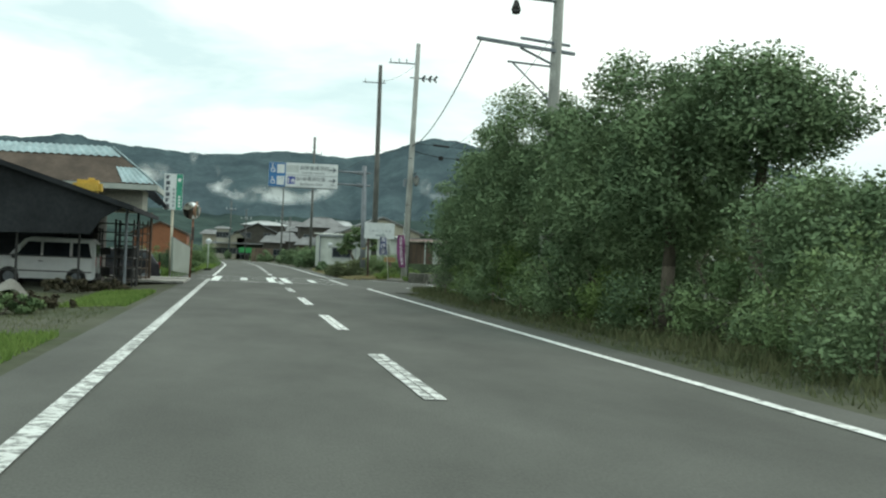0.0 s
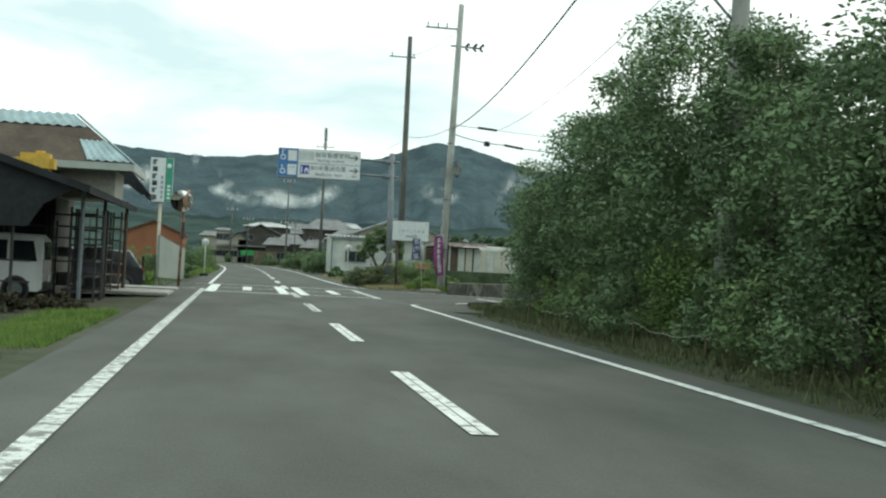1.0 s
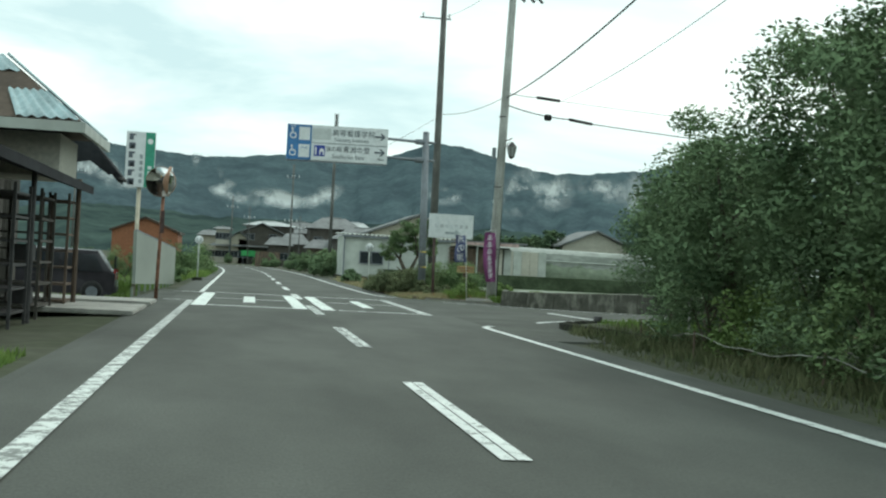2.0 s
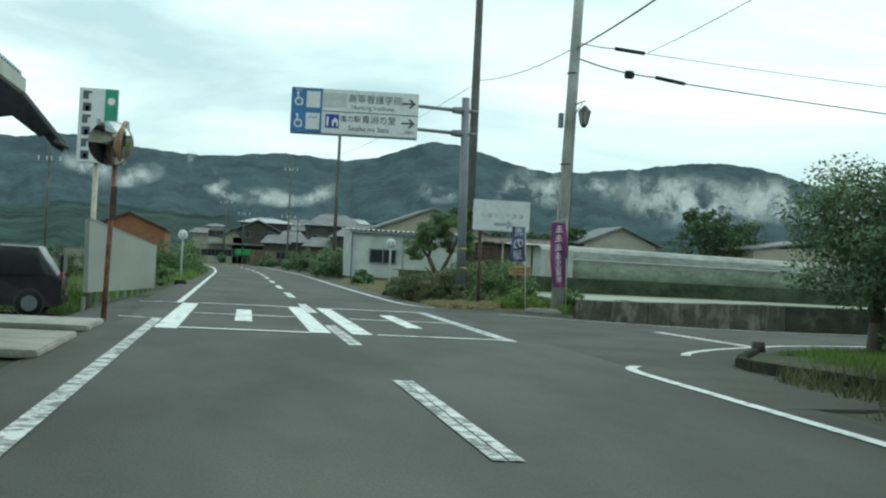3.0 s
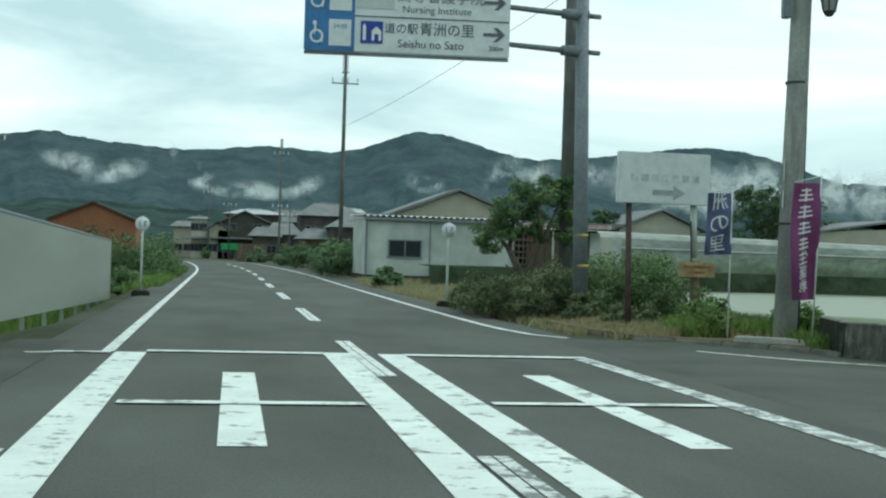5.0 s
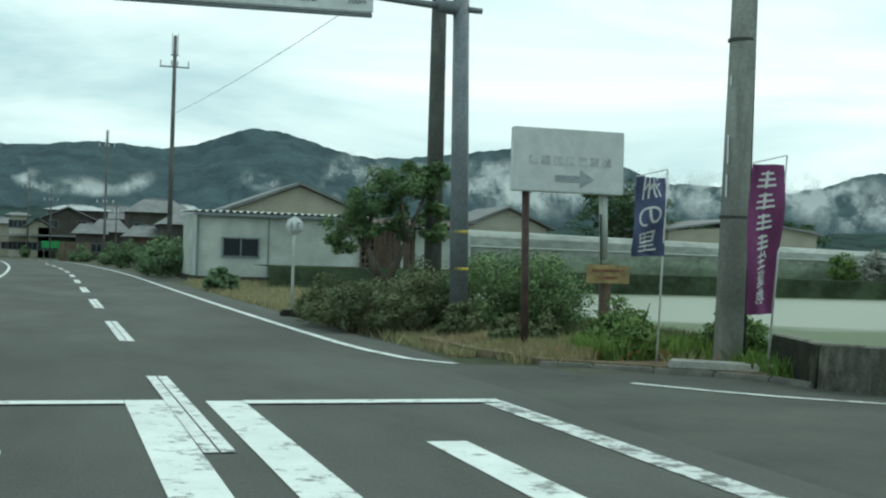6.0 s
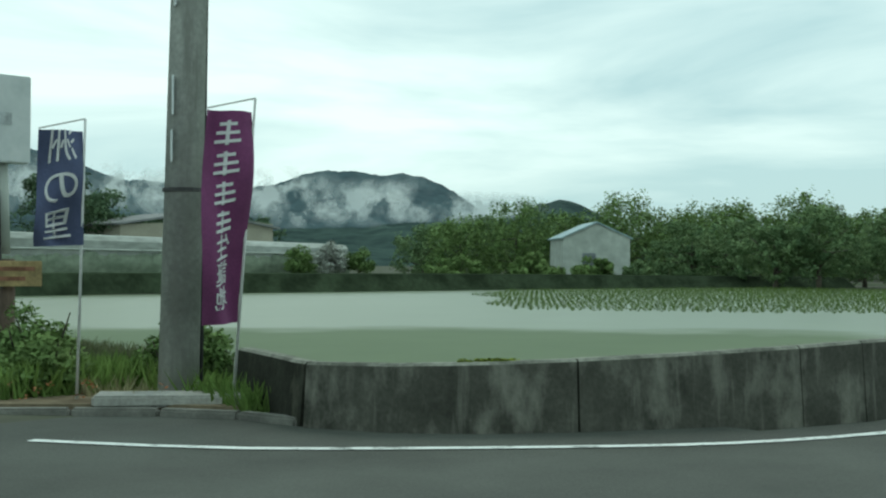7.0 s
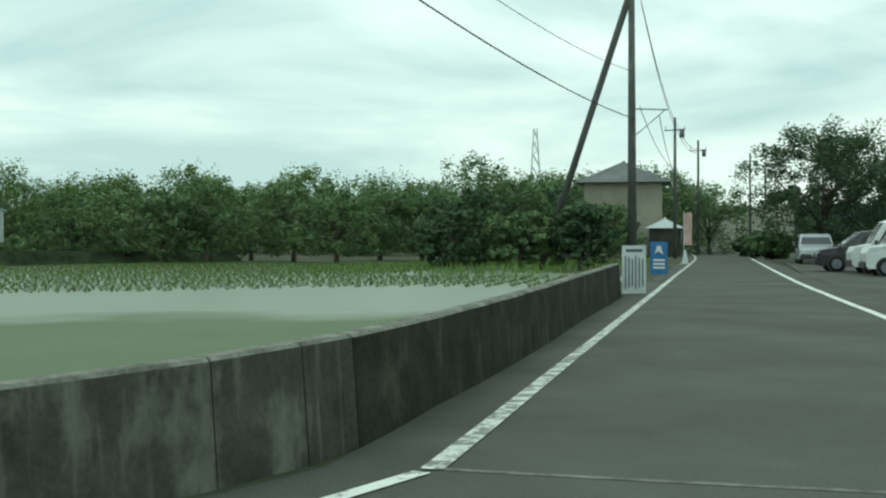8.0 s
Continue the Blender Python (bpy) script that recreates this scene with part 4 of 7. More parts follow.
bm = rod((0.2, -0.1, 5.75), (0.42, -0.35, 5.85), 0.02, n=6)
rod((0.2, -0.1, 5.45), (0.36, -0.3, 5.78), 0.012, n=6, bm=bm)
part("lamp_bracket", bm, DARK_STEEL, corner_pole)
bm = rod((0.42, -0.35, 5.2), (0.42, -0.35, 5.55), 0.10, 0.17, 6)
lamp = part("lantern", bm, material("lantern_glass", (0.30, 0.32, 0.30), rough=0.3, vary=0.1, bump=0), corner_pole, "six-sided lantern with cloudy glass")
bm = rod((0.42, -0.35, 5.55), (0.42, -0.35, 5.72), 0.19, 0.03, 6)
rod((0.42, -0.35, 5.12), (0.42, -0.35, 5.2), 0.05, 0.1, 6, bm)
for i in range(6):
    a = math.radians(60 * i)
    rod((0.42 + 0.1 * math.cos(a), -0.35 + 0.1 * math.sin(a), 5.2), (0.42 + 0.17 * math.cos(a), -0.35 + 0.17 * math.sin(a), 5.55), 0.012, n=5, bm=bm)
part("lantern_frame", bm, DARK_STEEL, lamp)
part("switch_box", box(-0.16, -0.1, 5.3, 0.12, 0.16, 0.4, 0, 0.01), STEEL, corner_pole)
slab = thing("concrete_slab", "pale flat concrete slab at the foot of the corner pole", "slab", 6.65, 65.2, 0.06, -35)
part("slab", box(0, 0, 0.05, 1.25, 0.42, 0.1, 0, 0.02), CONCRETE, slab)

# pole near the white house, and those further on
for x, y, h, r in ((4.75, 117.0, 12.3, 0.14), (3.9, 175.0, 12.6, 0.13), (-3.4, 200.0, 9.5, 0.10), (3.6, 168.0, 7.0, 0.08), (-1.0, 196.0, 8.0, 0.09), (5.2, 180.0, 6.5, 0.08), (-14.5, 120.0, 8.5, 0.10)):
    p = utility_pole(x, y, h, r, "distant dark utility pole beside the road", (0, 0), DARK_POLE)
    crossarm(p, h - 1.6, -0.75, 0.75, 0, 0, 0.07)
    crossarm(p, h - 1.0, -0.2, 0.2, 0, 0, 0.06)
    for dx in (-0.7, -0.15, 0.15, 0.7):
        insulator(p, dx, 0, h - 1.57, 0.3)
    for dx in (-0.14, 0.14):
        part("lightning_rod", rod((dx, 0, h - 1.0), (dx, 0, h + 0.1), 0.02, n=6), STEEL, p)

wire("overhead_cable", (3.9, 29.5, 6.7), (7.15, 65.5, 7.3), 0.5, 0.02)
wire("overhead_cable", (6.1, 30.6, 7.3), (9.25, 65.75, 7.38), 0.5, 0.009)
wire("overhead_cable", (7.2, 65.7, 7.5), (8.3, 65.76, 7.42), 0.03, 0.014)
wire("overhead_cable", (9.16, 65.8, 7.36), (55.0, 68.5, 8.0), 0.8, 0.010)
wire("overhead_cable", (7.2, 65.6, 7.05), (9.57, 65.95, 6.74), 0.08, 0.02)
wire("overhead_cable", (10.45, 66.04, 6.64), (55.0, 68.5, 6.1), 0.6, 0.018)
wire("overhead_cable", (7.2, 65.7, 7.4), (6.6, 76.5, 7.9), 0.2, 0.012)
wire("overhead_cable", (6.6, 76.4, 7.9), (4.75, 117.0, 8.3), 0.25, 0.008)
wire("overhead_cable", (7.2, 65.6, 11.7), (6.5, 76.5, 12.2), 0.2, 0.008)
for a, b in (((8.3, 65.76, 7.42), (9.16, 65.8, 7.36)), ((9.57, 65.95, 6.74), (10.45, 66.04, 6.64))):
    c = thing("cable_sleeve", "black splice sleeve hung on the overhead cable", "cable sleeve")
    part("sleeve", rod(a, b, 0.055, n=10), RUBBER, c, smooth=True)
c = thing("cable_box", "small black junction box hung on the overhead cable", "junction box", 8.72, 65.7, 6.72)
part("case", box(0, 0, 0, 0.26, 0.14, 0.22, 0, 0.03), RUBBER, c)

# overhead guide sign
g = thing("guide_sign", "overhead blue and white road sign on a grey steel pole", "road sign", 5.28, 71.15)
part("pole", rod((0, 0, -0.2), (-0.14, 0, 6.45), 0.155, 0.125, 18), STEEL, g, "galvanised steel pole", True)
part("cap", rod((-0.14, 0, 6.45), (-0.14, 0, 6.5), 0.135, 0.1, 18), STEEL, g)
for z, dz in ((1.12, 0.05), (1.72, 0.05)):
    part("yellow_band", rod((-0.0217 * z, 0, z), (-0.0217 * z, 0, z + dz), 0.155 - 0.0040 * z, n=18), YELLOW, g, "thin yellow band", True)
for z in (6.08, 5.36):
    part("arm", rod((-0.2, 0, z), (-1.75, -0.25, z + 0.02), 0.065, 0.05, 12), STEEL, g, smooth=True)
    part("clamp", rod((-0.03, 0.02, z), (-0.55, -0.05, z), 0.13, 0.10, 12), STEEL, g, smooth=True)
    part("arm_end", rod((-0.03, 0.02, z), (0.25, 0.05, z), 0.05, n=10), STEEL, g, smooth=True)
mS = Matrix.Translation((-3.64, -0.22, 5.76)) @ pose(0, 0, 0, 0, 0, -5.5)
part("panel", box(0, 0, 0, 3.92, 0.07, 1.38, 0, 0.02, m=mS), SIGN_BACK, g, "white sign panel")
part("frame", box(0, 0.05, -0.715, 3.9, 0.1, 0.05, m=mS), STEEL, g)
part("blue_panel", box(-1.49, -0.04, 0, 0.92, 0.012, 1.36, m=mS), SIGN_BLUE, g, "blue panel with wheelchair symbols")
for z in (0.335, -0.335):
    part("white_field", box(-1.28, -0.05, z, 0.42, 0.012, 0.5, m=mS), SIGN_BACK, g)
    bm = disc(0.13, 0.012, mS @ pose(-1.72, -0.05, z - 0.08, 90, 0, 0), 20)
    part("wheelchair_symbol", bm, WHITE_INK, g)
    part("wheelchair_symbol", disc(0.09, 0.014, mS @ pose(-1.72, -0.051, z - 0.08, 90, 0, 0), 20), SIGN_BLUE, g)
    bm = box(-1.75, -0.052, z + 0.05, 0.035, 0.012, 0.2, 8, m=mS)
    box(-1.68, -0.052, z - 0.02, 0.14, 0.012, 0.03, m=mS, bm=bm)
    box(-1.62, -0.052, z - 0.11, 0.03, 0.012, 0.17, m=mS, bm=bm)
    disc(0.04, 0.012, mS @ pose(-1.76, -0.052, z + 0.17, 90, 0, 0), 12, bm)
    part("wheelchair_symbol", bm, WHITE_INK, g)
    lettering("lettering", "WC" if z > 0 else "24:00", 0.12, WHITE_INK if z > 0 else SIGN_BLUE, g, mS @ pose(-1.72 if z > 0 else -1.28, -0.058, z + 0.26 if z > 0 else z + 0.12, 90, 0, 0))
part("divider", box(-1.02, -0.042, 0, 0.025, 0.014, 1.36, m=mS), SIGN_BLUE, g)
part("divider", box(0.47, -0.042, 0.0, 2.94, 0.014, 0.02, m=mS), SIGN_INK, g)
part("blanked_field", box(-0.62, -0.042, 0.36, 0.72, 0.012, 0.42, m=mS), material("grey_cover_tape", (0.50, 0.54, 0.53), rough=0.6, vary=0.1, bump=0), g, "grey covered-over field")


def arrow(mat, parent, m, s):
    part("arrow", prism([(-0.5 * s, 0.07 * s), (0.20 * s, 0.07 * s), (-0.04 * s, 0.32 * s), (0.15 * s, 0.32 * s), (0.5 * s, 0.0), (0.15 * s, -0.32 * s), (-0.04 * s, -0.32 * s), (0.20 * s, -0.07 * s), (-0.5 * s, -0.07 * s)], 0.012, m), mat, parent)


lettering("lettering", "高等看護学院", 0.28, GREY_INK, g, mS @ pose(0.62, -0.045, 0.41, 90, 0, 0), "grey lettering")
lettering("lettering", "Nursing Institute", 0.195, GREY_INK, g, mS @ pose(0.55, -0.045, 0.16, 90, 0, 0), "grey lettering")
arrow(SIGN_INK, g, mS @ pose(1.66, -0.045, 0.36), 0.42)
part("symbol_field", box(-0.68, -0.045, -0.3, 0.42, 0.014, 0.42, m=mS), material("symbol_blue", (0.02, 0.05, 0.30), rough=0.5, vary=0.1, bump=0), g, "dark blue roadside station symbol")
bm = prism([(-0.06, -0.16), (-0.06, 0.02), (0.03, 0.11), (0.12, 0.02), (0.12, -0.16), (0.07, -0.16), (0.07, -0.04), (-0.01, -0.04), (-0.01, -0.16)], 0.012, mS @ pose(-0.62, -0.056, -0.3))
prism([(-0.16, -0.16), (-0.16, 0.1), (-0.13, 0.16), (-0.1, 0.1), (-0.1, -0.16)], 0.012, mS @ pose(-0.69, -0.056, -0.3), bm)
part("symbol", bm, WHITE_INK, g)
lettering("lettering", "道の駅", 0.215, SIGN_INK, g, mS @ pose(-0.12, -0.045, -0.22, 90, 0, 0), "dark lettering")
lettering("lettering", "青洲の里", 0.265, SIGN_INK, g, mS @ pose(0.75, -0.045, -0.22, 90, 0, 0), "dark lettering")
lettering("lettering", "Seishu no Sato", 0.215, SIGN_INK, g, mS @ pose(0.45, -0.045, -0.5, 90, 0, 0), "dark lettering")
lettering("lettering", "200m", 0.13, SIGN_INK, g, mS @ pose(1.7, -0.045, -0.52, 90, 0, 0), "dark lettering")
arrow(SIGN_INK, g, mS @ pose(1.66, -0.045, -0.25), 0.42)

# white billboard on two posts
b = thing("billboard", "faded white billboard with a grey arrow on two posts", "billboard", 5.83, 68.15)
part("panel", box(0, 0, 2.72, 1.66, 0.16, 0.89, 0, 0.012), SIGN_FADED, b, "faded white box panel")
part("post", rod((-0.55, 0.05, -0.2), (-0.6, 0.05, 2.3), 0.055, n=10), BROWN_STEEL, b, "dark brown steel post", True)
part("post", rod((0.62, 0.05, 1.35), (0.58, 0.05, 2.3), 0.06, n=10), WHITE_METAL, b, "post with peeling white paint", True)
part("post", rod((0.66, 0.05, -0.2), (0.64, 0.05, 1.3), 0.085, n=10), BROWN_WOOD, b, "short brown timber stub", True)
part("strap", rod((0.56, -0.02, 1.0), (0.52, -0.02, 2.0), 0.015, n=6), DARK_STEEL, b)
for i in range(7):
    part("lettering_bar", box(-0.55 + 0.185 * i, -0.083, 2.72, 0.13, 0.006, 0.12), PALE_INK, b, "faded grey lettering")
part("arrow", prism([(-0.3, 0.045), (0.08, 0.045), (0.08, 0.13), (0.3, 0.0), (0.08, -0.13), (0.08, -0.045), (-0.3, -0.045)], 0.008, Matrix.Translation((0.08, -0.084, 2.47))), FADED_INK, b, "grey arrow")
pl = thing("notice_plate", "small rusty yellow notice plate on the timber stub", "sign", 6.45, 68.05, 1.15)
part("plate", box(0, 0, 0, 0.66, 0.02, 0.26, 0, 0.005), material("old_yellow_plate", (0.34, 0.25, 0.12), rough=0.8, vary=0.3, scale=6, bump=0.1), pl)
for i in range(2):
    part("lettering_bar", box(0, -0.013, 0.05 - 0.1 * i, 0.5 - 0.2 * i, 0.006, 0.04), RUST, pl)


def flag(x, y, name, label, mat, h, w, drop, lean, seed, chars, pole_h, twist=0.5):
    """A tall advertising flag that hangs creased from the arm of a thin pole."""
    t = thing("banner_flag", label, "flag", x, y)
    part("pole", rod((0, 0, -0.1), (lean[0], lean[1], pole_h), 0.014, 0.010, 8), PLASTIC_WHITE, t, "thin white plastic pole", True)
    top = Vector((lean[0], lean[1], pole_h))
    nu, nv = 14, 30
    verts, faces = [], []

    def place(u, v):
        q = top.lerp(Vector((0, 0, 0)), 0.04 + v * h / pole_h)
        fold = 0.05 * math.sin(u * 7 + v * 5 + seed) + 0.04 * math.sin(u * 3 - v * 7)
        pinch = 1 - twist * (0.5 + 0.5 * math.sin(v * 5.0 + seed)) * 0.5
        return Vector((q.x - u * w * pinch, q.y + 0.25 * u * w * math.sin(v * 2 + seed) + fold, q.z - 0.12 * u * math.sin(v * 3)))
    for j in range(nv + 1):
        for i in range(nu + 1):
            verts.append(place(i / nu, j / nv))
    for j in range(nv):
        for i in range(nu):
            a = j * (nu + 1) + i
            faces.append((a, a + 1, a + nu + 2, a + nu + 1))
    cloth = sheet("cloth", verts, faces, mat, t, "", "", "", True)
    part("arm", rod(top, place(1, 0) + Vector((0, 0, 0.01)), 0.007, n=6), PLASTIC_WHITE, t)
    # print on the cloth, seen from its back
    for ch, v0, s in chars:
        if ch == "#":
            bm = box(0, 0, 0, s * 0.8, s * 0.12, 0.004)
            for k in (-0.32, 0.32):
                box(0, k * s, 0, s * (0.6 if k > 0 else 0.9), s * 0.12, 0.004, bm=bm)
            box(0, 0, 0, s * 0.12, s * 0.9, 0.004, bm=bm)
            ob = part("lettering_bar", bm, WHITE_INK, t)
        else:
            ob = lettering("lettering", ch, s, WHITE_INK, t, Matrix())
        for q in ob.data.vertices:
            u, v = 0.5 + q.co.x / w, v0 - q.co.y / h
            nrm = (place(u + 0.02, v) - place(u, v)).cross(place(u, v + 0.02) - place(u, v)).normalized()
            q.co = place(u, v) + nrm * (0.007 if q.co.z > 0 else -0.007)
    return t


flag(6.17, 65.97, "banner_flag", "navy blue advertising flag with white print, hanging creased", FLAG_BLUE, 0.93, 0.42, 0.3, (-0.28, -0.7, 0), 1.0, (("洲", 0.13, 0.24), ("の", 0.45, 0.30), ("里", 0.80, 0.30)), 2.44, 0.45)
flag(7.0, 64.79, "banner_flag", "purple advertising flag with white print, hanging narrow", FLAG_PURPLE, 1.68, 0.45, 0.3, (-0.31, -0.8, 0), 2.2, (("#", 0.09, 0.19), ("#", 0.22, 0.19), ("#", 0.35, 0.19), ("#", 0.48, 0.19), ("生", 0.61, 0.22), ("誕", 0.74, 0.22), ("地", 0.87, 0.22)), 2.56, 0.45)


def round_sign(x, y, h, label, face=1):
    t = thing("road_sign", label, "road sign", x, y)
    part("post", rod((0, 0, -0.5), (0, 0, h + 0.1), 0.032, n=10), WHITE_METAL, t, "white steel post", True)
    part("plate", disc(0.185, 0.02, pose(0, -0.05, h - 0.1, 90, 0, 0)), SIGN_BACK, t, "round white plate", True)
    for dx in (-0.07, 0.06):
        part("lettering_bar", box(dx, -0.064, h - 0.1, 0.04, 0.006, 0.15), FADED_INK, t, "grey numerals")
    part("lettering_bar", box(0.085, -0.064, h - 0.04, 0.06, 0.006, 0.03), FADED_INK, t)
    part("footing", box(0, 0, -0.02, 0.45, 0.4, 0.3, 0, 0.04), DARK_CONCRETE, t, "rough concrete footing")


round_sign(3.83, 78.0, 2.0, "round white road sign on a white post beside weeds")
round_sign(-3.75, 80.5, 1.95, "round white road sign on a white post beside the panel")

# clinic sign on tall post, and traffic mirror
cs = thing("shop_sign", "tall white and green sign board on a pale post", "sign", -5.2, 63.7)
part("post", rod((0, 0.08, -0.3), (0, 0.08, 3.4), 0.065, n=12), material("pale_yellow_post", (0.50, 0.46, 0.36), rough=0.7, vary=0.15, scale=4), cs, "pale painted steel post", True)
part("panel", box(0, 0, 4.15, 0.92, 0.16, 1.8, 0, 0.01), SIGN_BACK, cs, "white box panel")
part("green_panel", box(0.3, -0.083, 4.15, 0.3, 0.01, 1.78), SIGN_GREEN, cs, "green side panel")
for i in range(6):
    part("lettering_bar", prism([(-0.1, -0.1), (-0.1, 0.1), (0.1, 0.1), (0.1, -0.1), (-0.04, -0.1), (-0.04, 0.03), (0.05, 0.03), (0.05, -0.1)] if i % 2 else [(-0.1, 0.1), (0.1, 0.1), (0.1, 0.04), (0.03, 0.04), (0.03, -0.1), (-0.1, -0.1)], 0.012, Matrix.Translation((-0.27, -0.085, 4.88 - 0.29 * i))), SIGN_INK, cs, "dark brush lettering")
for i in range(5):
    part("lettering_bar", box(0.03, -0.085, 4.25 - 0.2 * i, 0.1, 0.01, 0.13), FADED_INK, cs, "grey lettering")
for i in range(4):
    part("lettering_bar", box(0.31, -0.09, 3.9 - 0.16 * i, 0.12, 0.01, 0.1), SIGN_BACK, cs, "white lettering")
part("emblem", disc(0.09, 0.01, pose(0.3, -0.09, 4.75, 90, 0, 0), 16), WHITE_INK, cs, "white emblem")

tm = thing("traffic_mirror", "twin round traffic mirror on a rusty orange post", "traffic mirror", -3.84, 53.7)
part("post", rod((0, 0, -0.3), (0.06, 0, 2.75), 0.045, 0.04, 12), RUST, tm, "rusty orange post", True)
part("plate", box(0.07, -0.055, 1.95, 0.10, 0.02, 0.55), BROWN_STEEL, tm, "dark narrow name plate")


def mirror_head(m, r, label):
    bm = bmesh.new()
    bmesh.ops.create_uvsphere(bm, u_segments=28, v_segments=24, radius=1.0)
    bmesh.ops.delete(bm, geom=[v for v in bm.verts if v.co.z < 0.9], context="VERTS")
    k = 1 / math.sin(radians(22.5))
    bmesh.ops.transform(bm, matrix=m @ Matrix.Translation((0, 0, -0.9239 * 0.45)) @ Matrix.Diagonal((r * k, r * k, 0.45, 1)), verts=bm.verts)
    part("mirror_glass", bm, MIRROR, tm, label, True)
    bm = disc(r * 1.025, 0.05, m @ Matrix.Translation((0, 0, -0.045)), 32)
    bmesh.ops.create_cone(bm, cap_ends=True, segments=28, radius1=r * 0.6, radius2=r * 1.02, depth=0.12, matrix=m @ Matrix.Translation((0, 0, -0.12)))
    part("mirror_back", bm, ORANGE_PLASTIC, tm, "orange plastic mirror back", True)


mirror_head(look((-0.02, -0.16, 2.92), (-1.2, -10, 2.0)) @ pose(0, 0, 0, 180, 0, 0), 0.36, "round convex mirror glass")
mirror_head(look((0.22, 0.02, 2.95), (9, -0.5, 2.3)) @ pose(0, 0, 0, 180, 0, 0), 0.36, "round convex mirror glass")


# ---- left side: yard, carport, house ----
def gable_roof(parent, x0, x1, y0, y1, ze, zr, mat, along="y", t=0.12, label="", name="roof"):
    """A gabled roof with thickness; its ridge runs along x or y."""
    if along == "y":
        xm = (x0 + x1) / 2
        out = [(x0, ze), (xm, zr), (x1, ze), (x1, ze - t), (xm, zr - t), (x0, ze - t)]
        bm = prism(out, y1 - y0, Matrix.Translation((0, (y0 + y1) / 2, 0)))
    else:
        ym = (y0 + y1) / 2
        out = [(y0, ze), (ym, zr), (y1, ze), (y1, ze - t), (ym, zr - t), (y0, ze - t)]
        bm = prism(out, x1 - x0, Matrix.Translation(((x0 + x1) / 2, 0, 0)) @ pose(0, 0, 0, 0, 0, 90))
    return part(name, bm, mat, parent, label)


def hip_faces(x0, x1, y0, y1, ze, zr, inset):
    ym = (y0 + y1) / 2
    return [(x0, y0, ze), (x1, y0, ze), (x1, y1, ze), (x0, y1, ze), (x0 + inset, ym, zr), (x1 - inset, ym, zr)], [(0, 1, 5, 4), (1, 2, 5), (2, 3, 4, 5), (3, 0, 4), (3, 2, 1, 0)]


def corrugated(parent, a, b, c, d, mat, name="roof_sheet", waves=30, amp=0.03, label=""):
    """A ribbed sheet over the quad a b (eave) c d (ridge); ribs run up the slope."""
    a, b, c, d = map(Vector, (a, b, c, d))
    n = (b - a).cross(d - a).normalized()
    v, f = [], []
    k = waves * 4
    for i in range(k + 1):
        u = i / k
        s = n * (amp * math.sin(2 * math.pi * waves * u) + amp + 0.01)
        v += [tuple(a.lerp(b, u) + s), tuple(d.lerp(c, u) + s)]
        if i:
            f.append((2 * i - 2, 2 * i, 2 * i + 1, 2 * i - 1))
    return sheet(name, v, f, mat, parent, label, smooth=True)


house = thing("house", "old house with a patched blue and brown roof", "house", 0, 0, -0.1)
# lower wall is coloured dark to stand for shade inside the carport
part("wall", box(-11.85, 49.6, 1.75, 9.5, 3.2, 3.6), DARK_WALL, house, "house wall behind the carport, darkened for the dim interior")
part("upper_wall", box(-6.3, 49.4, 3.15, 1.6, 2.6, 0.85), CREAM, house, "off-white wall over the open passage")
v, f = hip_faces(-17.5, -4.95, 46.8, 51.4, 3.72, 5.2, 1.9)
sheet("roof", v, f, ROOF_BROWN, house, "hipped roof with bare brown battens")
# sheets along the ridge and at the hip
R = lambda x, u: (x, 46.8 + 2.3 * u, 3.72 + 1.48 * u)
corrugated(house, R(-16.4, 0.72), R(-6.4, 0.72), R(-6.88, 1.0), R(-15.6, 1.0), ROOF_BLUE, waves=34, label="pale blue corrugated strip at the ridge")
corrugated(house, R(-17.4, 0.0), R(-11.6, 0.0), R(-12.2, 0.72), R(-16.4, 0.72), ROOF_BLUE, waves=18, label="pale blue corrugated roof sheets")
corrugated(house, R(-6.15, 0.0), R(-5.0, 0.0), R(-5.75, 0.42), R(-6.5, 0.42), ROOF_BLUE, waves=5, label="pale blue corrugated roof sheet")
corrugated(house, (-4.95, 46.85, 3.72), (-4.95, 51.3, 3.72), (-6.8, 49.2, 5.2), (-6.8, 49.0, 5.2), ROOF_BLUE, waves=22, label="pale blue corrugated hip sheets")
part("fascia", box(-11.2, 46.75, 3.6, 12.6, 0.08, 0.2), WHITE_METAL, house, "white fascia board")
part("fascia", box(-4.92, 49.1, 3.6, 0.08, 4.6, 0.2), WHITE_METAL, house, "white fascia board")
part("window", box(-9.5, 47.99, 1.7, 1.6, 0.06, 1.0), GLASS_DARK, house)
for i in range(3):
    box_m = box(-13.0 + 2.2 * i, 47.98, 0.9, 0.08, 0.08, 1.9)
    part("post", box_m, DARK_WALL, house)

annex = thing("shed", "dark lean-to shed with a steep black roof beside the house", "shed", 0, 0, -0.1)
part("wall", box(-8.9, 56.7, 1.2, 2.2, 1.3, 4.4), DARK_WALL, annex, "dark timber wall")
for px_, py_ in ((-7.9, 56.1), (-7.9, 57.3)):
    part("post", rod((px_, py_, -0.4), (px_, py_, 3.2), 0.06, n=8), DARK_WALL, annex, "dark timber post")
part("roof", prism([(-8.4, 3.2), (-6.75, 5.05), (-5.22, 3.28), (-5.28, 3.1), (-6.75, 4.85), (-8.3, 3.05)], 1.4, Matrix.Translation((0.15, 56.7, 0))), BLACK_SHEET, annex, "black sloping roof")
